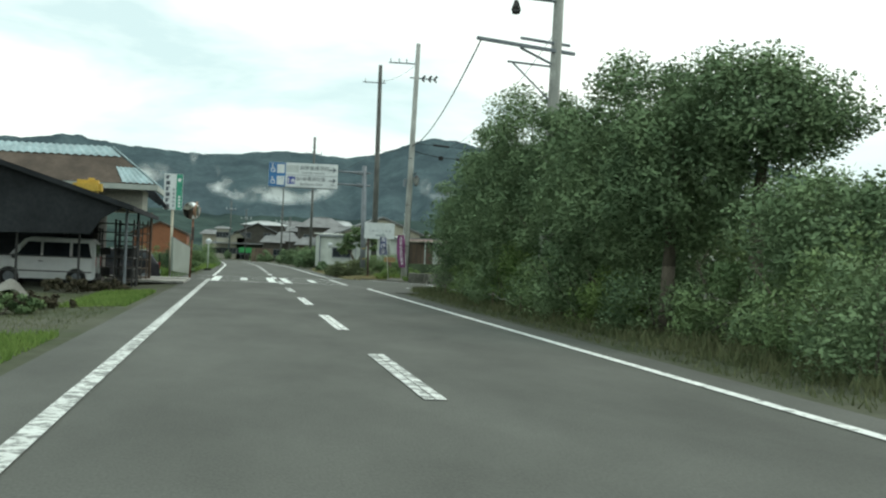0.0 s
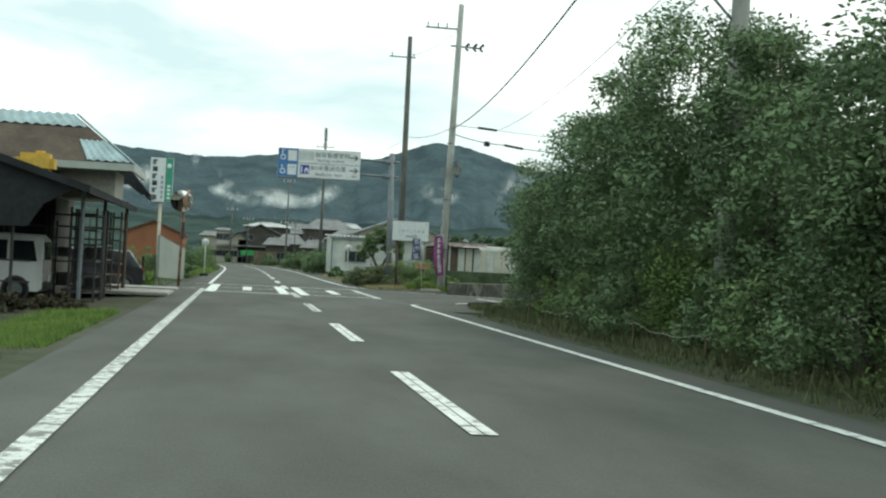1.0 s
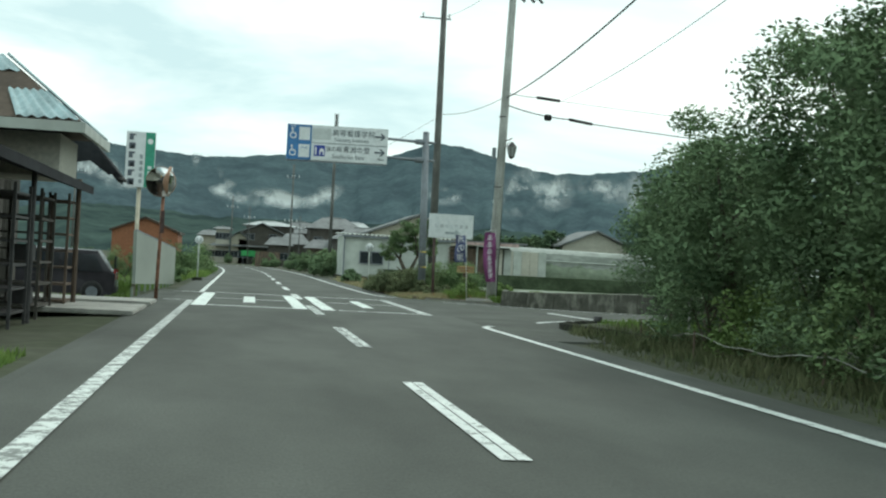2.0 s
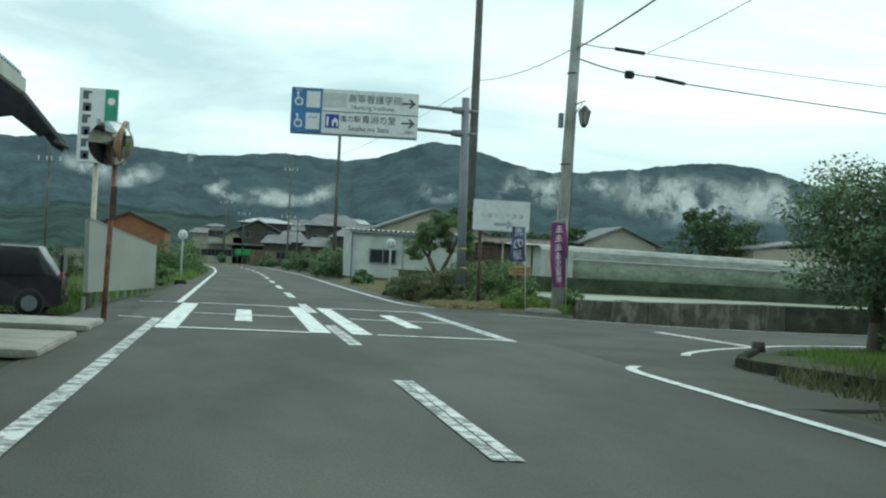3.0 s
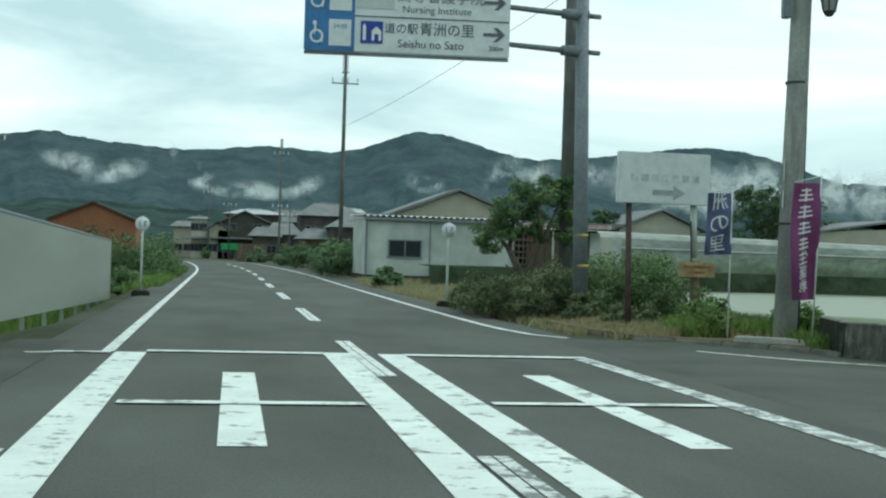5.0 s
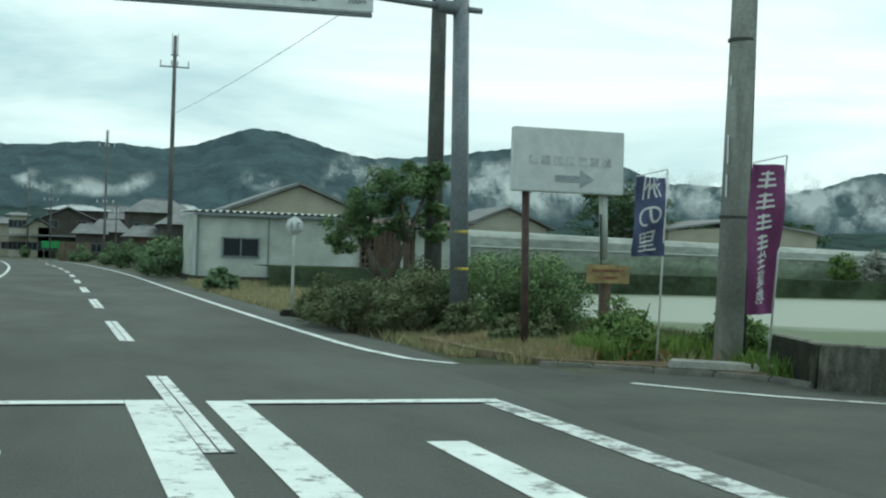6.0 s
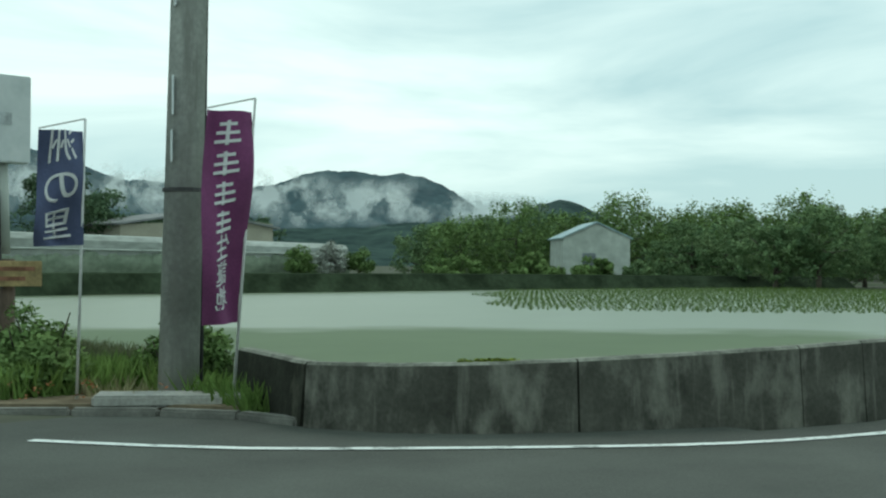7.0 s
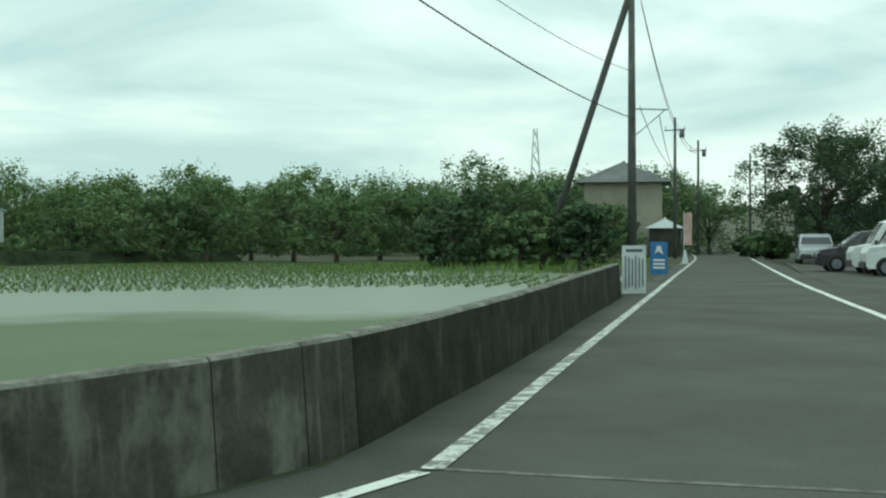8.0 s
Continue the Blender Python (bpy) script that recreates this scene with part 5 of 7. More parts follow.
part("gable_board", prism([(-8.3, 3.2), (-6.75, 4.95), (-5.3, 3.35), (-5.5, 3.25), (-6.0, 3.6), (-8.2, 3.4)], 0.07, Matrix.Translation((0.15, 55.95, 0))), BLACK_SHEET, annex)
part("gutter", rod((-5.05, 56.0, 3.2), (-5.05, 57.4, 3.2), 0.05, n=8), DARK_STEEL, annex)

carport = thing("carport", "open black gabled carport crowded with dark racks", "carport", 0, 0, -0.12)
gable_roof(carport, -12.9, -4.95, 37.6, 49.4, 2.62, 3.85, BLACK_SHEET, "y", 0.16, "black sheet gabled roof")
part("gable_sheet", prism([(-12.6, 2.55), (-8.92, 3.68), (-5.3, 2.55), (-5.9, 2.2), (-6.2, 1.72), (-12.6, 1.62)], 0.05, Matrix.Translation((0, 37.9, 0))), BLACK_SHEET, carport, "black sheet gable end")
# black backing added to make the carport interior read as dark
part("dark_backing", box(-9.9, 46.5, 1.3, 5.6, 0.06, 2.6), BLACK_SHEET, carport, "added black backing that darkens the inside of the carport")
for x, y, r, m in ((-5.3, 39.5, 0.045, STEEL), (-5.3, 44.0, 0.045, DARK_STEEL), (-5.2, 49.0, 0.05, BROWN_WOOD), (-12.3, 39.5, 0.05, DARK_STEEL), (-8.4, 38.4, 0.04, DARK_STEEL), (-6.6, 38.6, 0.035, DARK_STEEL)):
    part("post", rod((x, y, -0.1), (x, y, 2.75 if x > -7 else 3.2), r, n=8), m, carport, "slim carport post")
for z in (1.0, 0.55):
    part("rail", rod((-9.6, 38.55, z), (-6.2, 38.55, z), 0.02, n=6), DARK_STEEL, carport)


def rack(x, y, w, d, h, shelves, label, mat):
    t = thing("storage_rack", label, "rack", x, y, -0.12)
    for sx in (-1, 1):
        for sy in (-1, 1):
            part("upright", box(sx * w / 2, sy * d / 2, h / 2, 0.05, 0.05, h), mat, t)
    for i in range(shelves):
        part("shelf", box(0, 0, 0.25 + (h - 0.4) * i / (shelves - 1), w, d, 0.04), mat, t)
    return t


rack(-5.75, 46.0, 0.8, 1.6, 2.35, 6, "tall brown timber rack with open shelves", DARK_WALL)
rack(-6.4, 48.2, 1.6, 0.7, 2.4, 7, "tall dark timber rack with open shelves", DARK_WALL)
rack(-5.6, 43.0, 0.6, 1.4, 2.3, 6, "tall dark rack with thin uprights", DARK_STEEL)
rack(-5.5, 48.6, 0.5, 1.2, 2.4, 7, "narrow dark timber rack at the carport edge", BROWN_WOOD)
rack(-7.2, 44.6, 1.2, 0.8, 2.0, 5, "low dark steel rack under the carport", DARK_STEEL)
for i, (x, y, s, m) in enumerate(((-5.7, 45.7, 0.3, DARK_STEEL), (-5.8, 46.4, 0.26, BROWN_STEEL), (-6.2, 48.2, 0.3, STEEL), (-6.8, 48.1, 0.28, DARK_STEEL), (-7.2, 44.6, 0.35, DARK_STEEL))):
    for k in range(2):
        c = thing("storage_box", "dark crate stored on a rack shelf", "crate", x, y, -0.12 + (0.27, 1.05)[k] + 0.0)
        part("case", box(0, 0, s / 2, s * 1.3, s, s, 5 * i, 0.015), m, c)
tank = thing("water_tank", "yellow plastic tank resting on the carport roof", "tank", -7.0, 43.6, 3.02)
bm = box(0, 0, 0.24, 0.95, 0.7, 0.5, 0, 0.12)
rod((0.1, 0, 0.48), (0.1, 0, 0.56), 0.12, n=14, bm=bm)
part("body", bm, YELLOW_BOX, tank, smooth=False)
part("stand", box(0, 0, -0.04, 0.9, 0.6, 0.1), DARK_STEEL, tank)
rub = thing("boat_cover", "grey folded tarpaulin lying over garden rubbish", "tarpaulin", -6.3, 24.6, 0.18)
bm = bmesh.new()
bmesh.ops.create_grid(bm, x_segments=14, y_segments=8, size=0.5)
for q in bm.verts:
    x, y = q.co.x * 1.0, q.co.y * 0.7
    q.co = (x, y, 0.28 + 0.05 * math.sin(x * 7) + 0.1 * noise.noise((x * 3, y * 4, 0)) - 0.5 * (x * x / 0.25 + y * y / 0.12) * 0.3)
part("sheet", bm, KERB, rub, smooth=True)


# ---- vehicles ----
def vehicle(name, x, y, z, rz, L, W, H, paint, label, profile, windows, wheels, wheel_r=0.29):
    """Body from a side profile (x forward, z up) swept across the width with rounded shoulders; windows set into the sides."""
    t = thing(name, label, "car", x, y, z, rz)
    bm = bmesh.new()
    rows = []
    secs = [(-1.0, 0.90, 0.0), (-0.96, 0.975, 0.0), (-0.8, 1.0, 0.0), (0.8, 1.0, 0.0), (0.96, 0.975, 0.0), (1.0, 0.90, 0.0)]
    belt = H * 0.55
    for s, k, _ in secs:
        row = []
        for px, pz in profile:
            inset = 1.0 - 0.13 * max(0.0, (pz - belt) / (H - belt))
            row.append(bm.verts.new((px * (0.985 + 0.015 * k), s * W / 2 * inset, wheel_r * 0.7 + (pz - wheel_r * 0.7) * k if pz > belt else pz)))
        rows.append(row)
    n = len(profile)
    for a, b in zip(rows, rows[1:]):
        for i in range(n):
            bm.faces.new((a[i], a[(i + 1) % n], b[(i + 1) % n], b[i]))
    bm.faces.new(rows[0][::-1])
    bm.faces.new(rows[-1])
    bmesh.ops.recalc_face_normals(bm, faces=bm.faces)
    part("body", bm, paint, t, "", False)
    for side in (-1, 1):
        for poly in windows:
            out = [(px, pz) for px, pz in poly]
            zc = sum(p[1] for p in out) / len(out)
            bmw = bmesh.new()
            fv = []
            for px, pz in out:
                inset = 1.0 - 0.13 * max(0.0, (pz - belt) / (H - belt))
                kz = pz
                fv.append(bmw.verts.new((px, side * (W / 2 * inset * 0.985 + 0.012), kz * 0.985)))
            face = bmw.faces.new(fv)
            ext = bmesh.ops.extrude_face_region(bmw, geom=[face])
            bmesh.ops.translate(bmw, verts=[e for e in ext["geom"] if isinstance(e, bmesh.types.BMVert)], vec=(0, -side * 0.03, 0))
            bmesh.ops.recalc_face_normals(bmw, faces=bmw.faces)
            part("side_window", bmw, GLASS_DARK, t)
    for wx in wheels:
        for side in (-1, 1):
            m = pose(wx, side * (W / 2 - 0.09), wheel_r, 90, 0, 0)
            wl_ = part("wheel", disc(wheel_r, 0.19, m, 22), RUBBER, t, "black tyre", True)
            part("rim", disc(wheel_r * 0.62, 0.20, m, 18), STEEL, wl_)
            part("wheel_arch", disc(wheel_r * 1.18, 0.05, pose(wx, side * (W / 2 - 0.022), wheel_r * 1.02, 90, 0, 0), 22), DARK_STEEL, t)
    return t


def van_parts(t, L, W, H, front_slope):
    part("rear_window", box(L / 2 - 0.03, 0, H * 0.74, 0.06, W * 0.72, H * 0.28, 0, 0.02), GLASS_DARK, t)
    for s in (-1, 1):
        part("tail_lamp", box(L / 2 - 0.02, s * W * 0.44, H * 0.52, 0.07, 0.10, H * 0.22, 0, 0.02), LAMP_RED, t, "red tail lamp")
        part("headlamp", box(-L / 2 + 0.05, s * W * 0.38, H * 0.40, 0.10, 0.22, 0.16, 0, 0.03), LAMP_CLEAR, t, "clear headlamp")
        part("door_mirror", box(-L * 0.27, s * (W / 2 + 0.08), H * 0.58, 0.12, 0.16, 0.16, 0, 0.03), DARK_STEEL, t)
        part("door_handle", box(-L * 0.02, s * (W / 2 + 0.012), H * 0.5, 0.16, 0.03, 0.03, 0, 0.008), DARK_STEEL, t)
    part("bumper", box(L / 2 - 0.02, 0, 0.38, 0.14, W * 0.96, 0.2, 0, 0.04), DARK_STEEL, t)
    part("bumper", box(-L / 2 + 0.02, 0, 0.36, 0.14, W * 0.96, 0.22, 0, 0.04), DARK_STEEL, t)
    part("number_plate", box(L / 2 + 0.045, 0, 0.55, 0.02, 0.33, 0.17), SIGN_BACK, t, "white plate with plain bars")
    bm = bmesh.new()
    x0, z0, x1, z1 = front_slope
    vs = [bm.verts.new(p) for p in ((x0 - 0.01, -W * 0.43, z0), (x0 - 0.01, W * 0.43, z0), (x1 - 0.01, W * 0.37, z1), (x1 - 0.01, -W * 0.37, z1))]
    bm.faces.new(vs)
    ext = bmesh.ops.extrude_face_region(bm, geom=bm.faces[:])
    bmesh.ops.translate(bm, verts=[e for e in ext["geom"] if isinstance(e, bmesh.types.BMVert)], vec=(-0.015, 0, 0.01))
    bmesh.ops.recalc_face_normals(bm, faces=bm.faces)
    part("windscreen", bm, GLASS_DARK, t)


def kei_van(x, y, z, rz, paint, label, L=3.4, W=1.48, H=1.72):
    h = L / 2
    prof = [(-h, 0.32), (-h, 0.72), (-h + 0.10, 0.92), (-h + 0.62, 1.02), (-h + 1.08, H - 0.07), (-h + 1.3, H), (h - 0.15, H - 0.02), (h - 0.03, H - 0.14), (h, 0.95), (h, 0.32), (h - 0.1, 0.24), (-h + 0.1, 0.24)]
    b, tp = 0.98, H - 0.16
    win = [[(-h + 0.82, b), (-h + 1.2, tp), (-h + 1.62, tp), (-h + 1.62, b)], [(-h + 1.70, b), (-h + 1.70, tp), (-h + 2.55, tp), (-h + 2.55, b)], [(-h + 2.64, b), (-h + 2.64, tp), (h - 0.25, tp), (h - 0.14, b)]]
    t = vehicle("van", x, y, z, rz, L, W, H, paint, label, prof, win, (-h + 0.62, h - 0.62), 0.28)
    van_parts(t, L, W, H, (-h + 0.64, 1.04, -h + 1.06, H - 0.12))
    return t


def hatch(x, y, z, rz, paint, label, L=3.9, W=1.66, H=1.48, name="car"):
    h = L / 2
    prof = [(-h, 0.34), (-h + 0.03, 0.66), (-h + 0.2, 0.78), (-h + 0.95, 0.95), (-h + 1.55, H - 0.05), (-h + 1.9, H), (h - 0.55, H - 0.03), (h - 0.15, 1.0), (h, 0.9), (h, 0.36), (h - 0.1, 0.22), (-h + 0.12, 0.22)]
    b, tp = 0.93, H - 0.13
    win = [[(-h + 1.2, b), (-h + 1.65, tp), (-h + 2.1, tp), (-h + 2.1, b)], [(-h + 2.18, b), (-h + 2.18, tp), (-h + 2.9, tp - 0.01), (-h + 2.95, b)], [(-h + 3.02, b), (-h + 3.0, tp - 0.01), (h - 0.62, tp - 0.03), (h - 0.35, b)]]
    t = vehicle(name, x, y, z, rz, L, W, H, paint, label, prof, win, (-h + 0.72, h - 0.68), 0.29)
    van_parts(t, L, W, H, (-h + 0.98, 0.97, -h + 1.53, H - 0.1))
    return t


kei_van(-8.2, 43.0, -0.14, 0, CAR_WHITE, "white small van parked under the black carport", H=1.64)
hatch(-7.95, 62.6, -0.42, 3, CAR_DARK, "dark grey minivan parked in the paved yard", L=4.6, W=1.75, H=1.62, name="minivan")

# slabs over the ditch, ditch itself
for x0, x1, y0, y1 in ((-6.6, -3.75, 46.2, 49.6), (-7.0, -3.75, 50.9, 53.0)):
    t = thing("concrete_slab", "pale concrete slab bridging the roadside ditch", "slab", (x0 + x1) / 2, (y0 + y1) / 2, 0.0, group="ditch slabs")
    part("slab", box(0, 0, 0.035, x1 - x0, y1 - y0, 0.09, 0, 0.02), CONCRETE, t)
part("ditch_side", box(-4.35, 49.95, -0.02, 1.1, 0.5, 0.05), DARK_CONCRETE, None)
tagged(bpy.data.objects["ditch_side"], "flat dark block at the mouth of the roadside ditch", "ditch", "", "structure")

# long pale panel wall beside the road
pw = thing("panel_shed", "long low pale-green metal shed wall on thin posts", "shed", 0, 0, 0)
v = [(-4.93, 61.0, 0.20), (-5.15, 88.0, -0.42), (-5.15, 88.0, 1.40), (-4.96, 61.0, 1.82), (-5.03, 61.0, 0.20), (-5.25, 88.0, -0.42), (-5.25, 88.0, 1.40), (-5.06, 61.0, 1.82)]
sheet("panel", v, [(0, 1, 2, 3), (7, 6, 5, 4), (3, 2, 6, 7), (0, 3, 7, 4), (1, 5, 6, 2), (0, 4, 5, 1)], PALE_PANEL, pw, "pale grey-green metal panel")
for i in range(10):
    y = 61.2 + 2.95 * i
    part("leg", box(-5.03 - 0.008 * (y - 61), y, -0.55, 0.07, 0.07, 1.3), PALE_PANEL, pw, "thin pale post")
part("cap_strip", rod((-4.98, 61.0, 1.83), (-5.17, 88.0, 1.41), 0.035, n=6), STEEL, pw)


# ---- village ----
def window(parent, x, y, z, w, h, mat=None):
    fr = part("window", box(x, y, z, w, 0.06, h), GLASS_DARK, parent)
    bm = box(x, y - 0.02, z + h / 2, w + 0.1, 0.07, 0.06)
    box(x, y - 0.02, z - h / 2, w + 0.1, 0.07, 0.06, bm=bm)
    box(x - w / 2, y - 0.02, z, 0.06, 0.07, h, bm=bm)
    box(x + w / 2, y - 0.02, z, 0.06, 0.07, h, bm=bm)
    box(x, y - 0.02, z, 0.05, 0.07, h, bm=bm)
    part("window_frame", bm, mat or STEEL, fr)


wh = thing("house", "low white flat-fronted house with one small window", "house", 0, 0, 0)
part("wall", box(8.55, 109.0, 1.55, 7.2, 6.0, 2.85), WHITE_METAL, wh, "white sheet wall")
corrugated(wh, (4.75, 105.7, 3.0), (12.4, 105.7, 3.0), (12.4, 112.2, 3.15), (4.75, 112.2, 3.15), WHITE_METAL, "roof", 26, 0.05, "white corrugated roof edge")
part("fascia", box(8.58, 105.75, 2.93, 7.6, 0.08, 0.12), STEEL, wh)
part("trim", box(4.95, 105.95, 1.5, 0.1, 0.1, 2.8), STEEL, wh)
part("trim", box(8.0, 105.97, 1.5, 0.05, 0.04, 2.8), STEEL, wh)
window(wh, 6.8, 105.97, 1.54, 1.55, 0.8)
part("foundation", box(8.5, 108.9, 0.02, 7.4, 6.3, 0.5), DARK_CONCRETE, wh, "dark rubble base")
ac = thing("air_conditioner", "dark outdoor air-conditioner unit at the house wall", "air conditioner", 8.35, 105.55, 0.26)
part("case", box(0, 0, 0.28, 0.42, 0.3, 0.55, 0, 0.02), DARK_STEEL, ac)
part("fan_grille", disc(0.17, 0.02, pose(0, -0.16, 0.28, 90, 0, 0), 18), STEEL, ac)
gb = thing("house", "beige gabled house behind the white one", "house", 0, 0, 0)
part("wall", prism([(8.0, 0), (8.0, 3.6), (11.6, 4.95), (15.2, 3.6), (15.2, 0)], 8.0, Matrix.Translation((0, 122.0, 0))), BEIGE, gb, "beige gable wall")
gable_roof(gb, 7.6, 15.6, 117.7, 126.4, 3.62, 5.18, ROOF_GREY, "y", 0.16, "grey roof with a dark verge")
pc = thing("house", "weathered timber outbuilding with a lean-to roof", "house", 0, 0, 0)
part("wall", box(14.6, 108.5, 1.45, 3.6, 4.0, 2.5), DARK_WALL, pc)
part("roof", prism([(12.5, 3.05), (17.4, 3.05), (17.4, 2.93), (12.5, 2.93)], 5.4, Matrix.Translation((0, 108.2, 0))), ROOF_GREY, pc)
for i in range(6):
    part("plank", box(13.1 + 0.42 * i, 106.45, 1.4, 0.36, 0.05, 2.2), BROWN_WOOD, pc)
for i in range(8):
    part("trellis_slat", box(12.05 + 0.22 * i, 105.75, 1.4, 0.05, 0.03, 2.3), BROWN_WOOD, pc)
    part("trellis_slat", box(12.8, 105.72, 0.4 + 0.29 * i, 1.65, 0.03, 0.06), BROWN_WOOD, pc)
for i in range(3):
    part("white_sheet", box(15.0 + 0.62 * i, 106.4, 1.55, 0.5, 0.04, 2.1), WHITE_METAL if i != 1 else CREAM, pc, "pale upright sheet")
part("fringe", box(14.6, 105.5, 2.86, 4.4, 0.05, 0.2), material("faded_red_fringe", (0.42, 0.30, 0.28), rough=0.9, vary=0.3, scale=4, bump=0), pc, "faded pinkish awning fringe")
part("post", rod((14.0, 105.9, 0.1), (14.0, 105.9, 2.95), 0.06, n=8), WHITE_METAL, pc)


def dwelling(x, y, w, d, eave, ridge, wall, roof, label, storeys=1, hip=True, over=0.6, rz=0.0):
    t = thing("house", label, "house", x, y, 0, rz)
    part("wall", box(0, 0, eave / 2, w, d, eave), wall, t)
    if hip:
        v, f = hip_faces(-w / 2 - over, w / 2 + over, -d / 2 - over, d / 2 + over, eave, ridge, min(d / 2 + over, w * 0.35))
        sheet("roof", v, f, roof, t)
    else:
        gable_roof(t, -w / 2 - over, w / 2 + over, -d / 2 - over, d / 2 + over, eave, ridge, roof, "y", 0.15)
        part("gable", prism([(-w / 2, eave - 0.05), (0, ridge - 0.2), (w / 2, eave - 0.05)], 0.1, Matrix.Translation((0, -d / 2, 0))), wall, t)
    part("ridge_cap", rod((-w / 2 + (min(d / 2, w * 0.35) if hip else 0), 0, ridge + 0.02), (w / 2 - (min(d / 2, w * 0.35) if hip else 0), 0, ridge + 0.02), 0.1, n=6), roof, t) if hip else None
    for s in range(storeys):
        zc = 1.4 + 2.6 * s
        for k in range(max(2, int(w / 2.2))):
            window(t, -w / 2 + w * (k + 0.5) / max(2, int(w / 2.2)), -d / 2 - 0.02, zc, 1.1, 0.9)
    if storeys > 1:
        v, f = hip_faces(-w / 2 - 1.1, w / 2 + 1.1, -d / 2 - 1.3, d / 2 + 1.1, 2.55, 3.3, 1.6)
        sheet("lower_roof", v, f, roof, t)
    return t


dwelling(11.2, 205, 7.2, 8, 5.7, 7.4, DARK_WALL, ROOF_GREY, "two-storey timber house with a grey hipped roof", 2)
dwelling(0.9, 206, 6.4, 7, 4.4, 6.1, DARK_WALL, ROOF_GREY, "house with a dark gabled front", 2, False)
dwelling(2.2, 214, 7.0, 6, 5.9, 6.6, DARK_WALL, ROOF_PALE, "tall house with a pale metal roof", 2)
dwelling(5.4, 200, 3.6, 6, 3.2, 4.7, DARK_WALL, ROOF_GREY, "low dark timber house with a grey roof", 1)
dwelling(16.6, 206, 4.0, 6, 3.4, 4.8, BEIGE, ROOF_GREY, "low outbuilding with a grey roof", 1)
dwelling(-4.7, 212, 1.9, 6, 5.0, 5.4, CREAM, ROOF_GREY, "narrow cream rendered building", 2)
dwelling(-7.0, 224, 2.6, 6, 4.2, 5.0, BEIGE, ROOF_GREY, "far beige building at the bend", 1)
dwelling(7.2, 222, 6.0, 6, 5.2, 7.0, DARK_WALL, ROOF_GREY, "dark two-storey house behind the others", 2)
dwelling(13.5, 185, 7, 8, 4.0, 5.6, DARK_WALL, ROOF_GREY, "pale house with a grey hipped roof", 1)
dwelling(34.0, 150, 7, 7, 4.0, 5.7, CREAM, ROOF_GREY, "white house with a grey roof behind the paddy", 1, False)
dwelling(24, 165, 9, 7, 3.0, 4.6, BEIGE, ROOF_GREY, "low house among garden trees", 1)
dwelling(3.1, 194, 2.8, 4, 2.9, 4.0, DARK_WALL, ROOF_GREY, "low dark shed house with a grey roof", 1)
dwelling(-2.3, 205, 2.4, 5, 3.6, 4.7, BEIGE, ROOF_GREY, "narrow beige house at the bend", 1, False)
dwelling(8.6, 190, 3.4, 5, 2.7, 3.9, BROWN_WOOD, ROOF_GREY, "low brown house with a grey roof", 1)
dwelling(15.0, 215, 6.0, 6, 5.4, 7.2, BEIGE, ROOF_PALE, "far house with a pale metal roof", 2)
ob_ = thing("barn", "rust-orange gabled barn in the fields", "barn", -9.9, 134.0, -0.5)
part("wall", prism([(-2.7, 0), (-2.7, 3.35), (0, 4.45), (2.7, 3.3), (2.7, 0)], 8.0), ORANGE_WALL, ob_, "orange sheet-metal wall")
gable_roof(ob_, -2.9, 2.9, -4.3, 4.3, 3.42, 4.6, ROOF_BROWN, "y", 0.14, "brown roof")
aw = thing("awning", "bright green shop awning at the bend", "awning", -0.6, 199.5, 0)
part("canopy", prism([(-1.3, 2.0), (1.3, 2.0), (1.3, 1.2), (-1.3, 1.2)], 0.6), GREEN_SHEET, aw)
for s in (-1, 1):
    part("post", rod((s, 0, 0), (s, 0, 1.9), 0.05, n=6), STEEL, aw)
fn = thing("timber_fence", "tall weathered brown board fence at the bend", "fence", 1.4, 180.0, 0)
for i in range(9):
    part("board", box(-1.35 + 0.34 * i, 0.02 * (i % 2), 0.95, 0.3, 0.04, 1.9), BROWN_WOOD, fn)
part("rail", box(0, 0.06, 1.4, 3.2, 0.05, 0.1), DARK_WALL, fn)

# net house, barn and shed behind the paddy
nh = thing("net_house", "long low greenhouse under grey netting", "greenhouse", 0, 0, 0)
a, b_ = Vector((18, 123.0, 0)), Vector((57.0, 128.0, 0))
n_b = 16
for i in range(n_b):
    p0, p1 = a.lerp(b_, i / n_b), a.lerp(b_, (i + 1) / n_b)
    dirn = (b_ - a).normalized()
    bm = bmesh.new()
    sec = [(0.0, 0.6), (0.02, 3.0), (0.35, 3.35), (2.4, 3.5), (7.0, 3.45), (7.1, 0.6)]
    nrm = Vector((-dirn.y, dirn.x, 0))
    A = [bm.verts.new(p0 + nrm * q + Vector((0, 0, z * (0.93 - 0.14 * i / n_b)))) for q, z in sec]
    B = [bm.verts.new(p1 + nrm * q + Vector((0, 0, z * (0.93 - 0.14 * (i + 1) / n_b)))) for q, z in sec]
    for j in range(5):
        bm.faces.new((A[j], B[j], B[j + 1], A[j + 1]))
    bm.faces.new(A[::-1]), bm.faces.new(B)
    part("net_panel", bm, NET, nh)
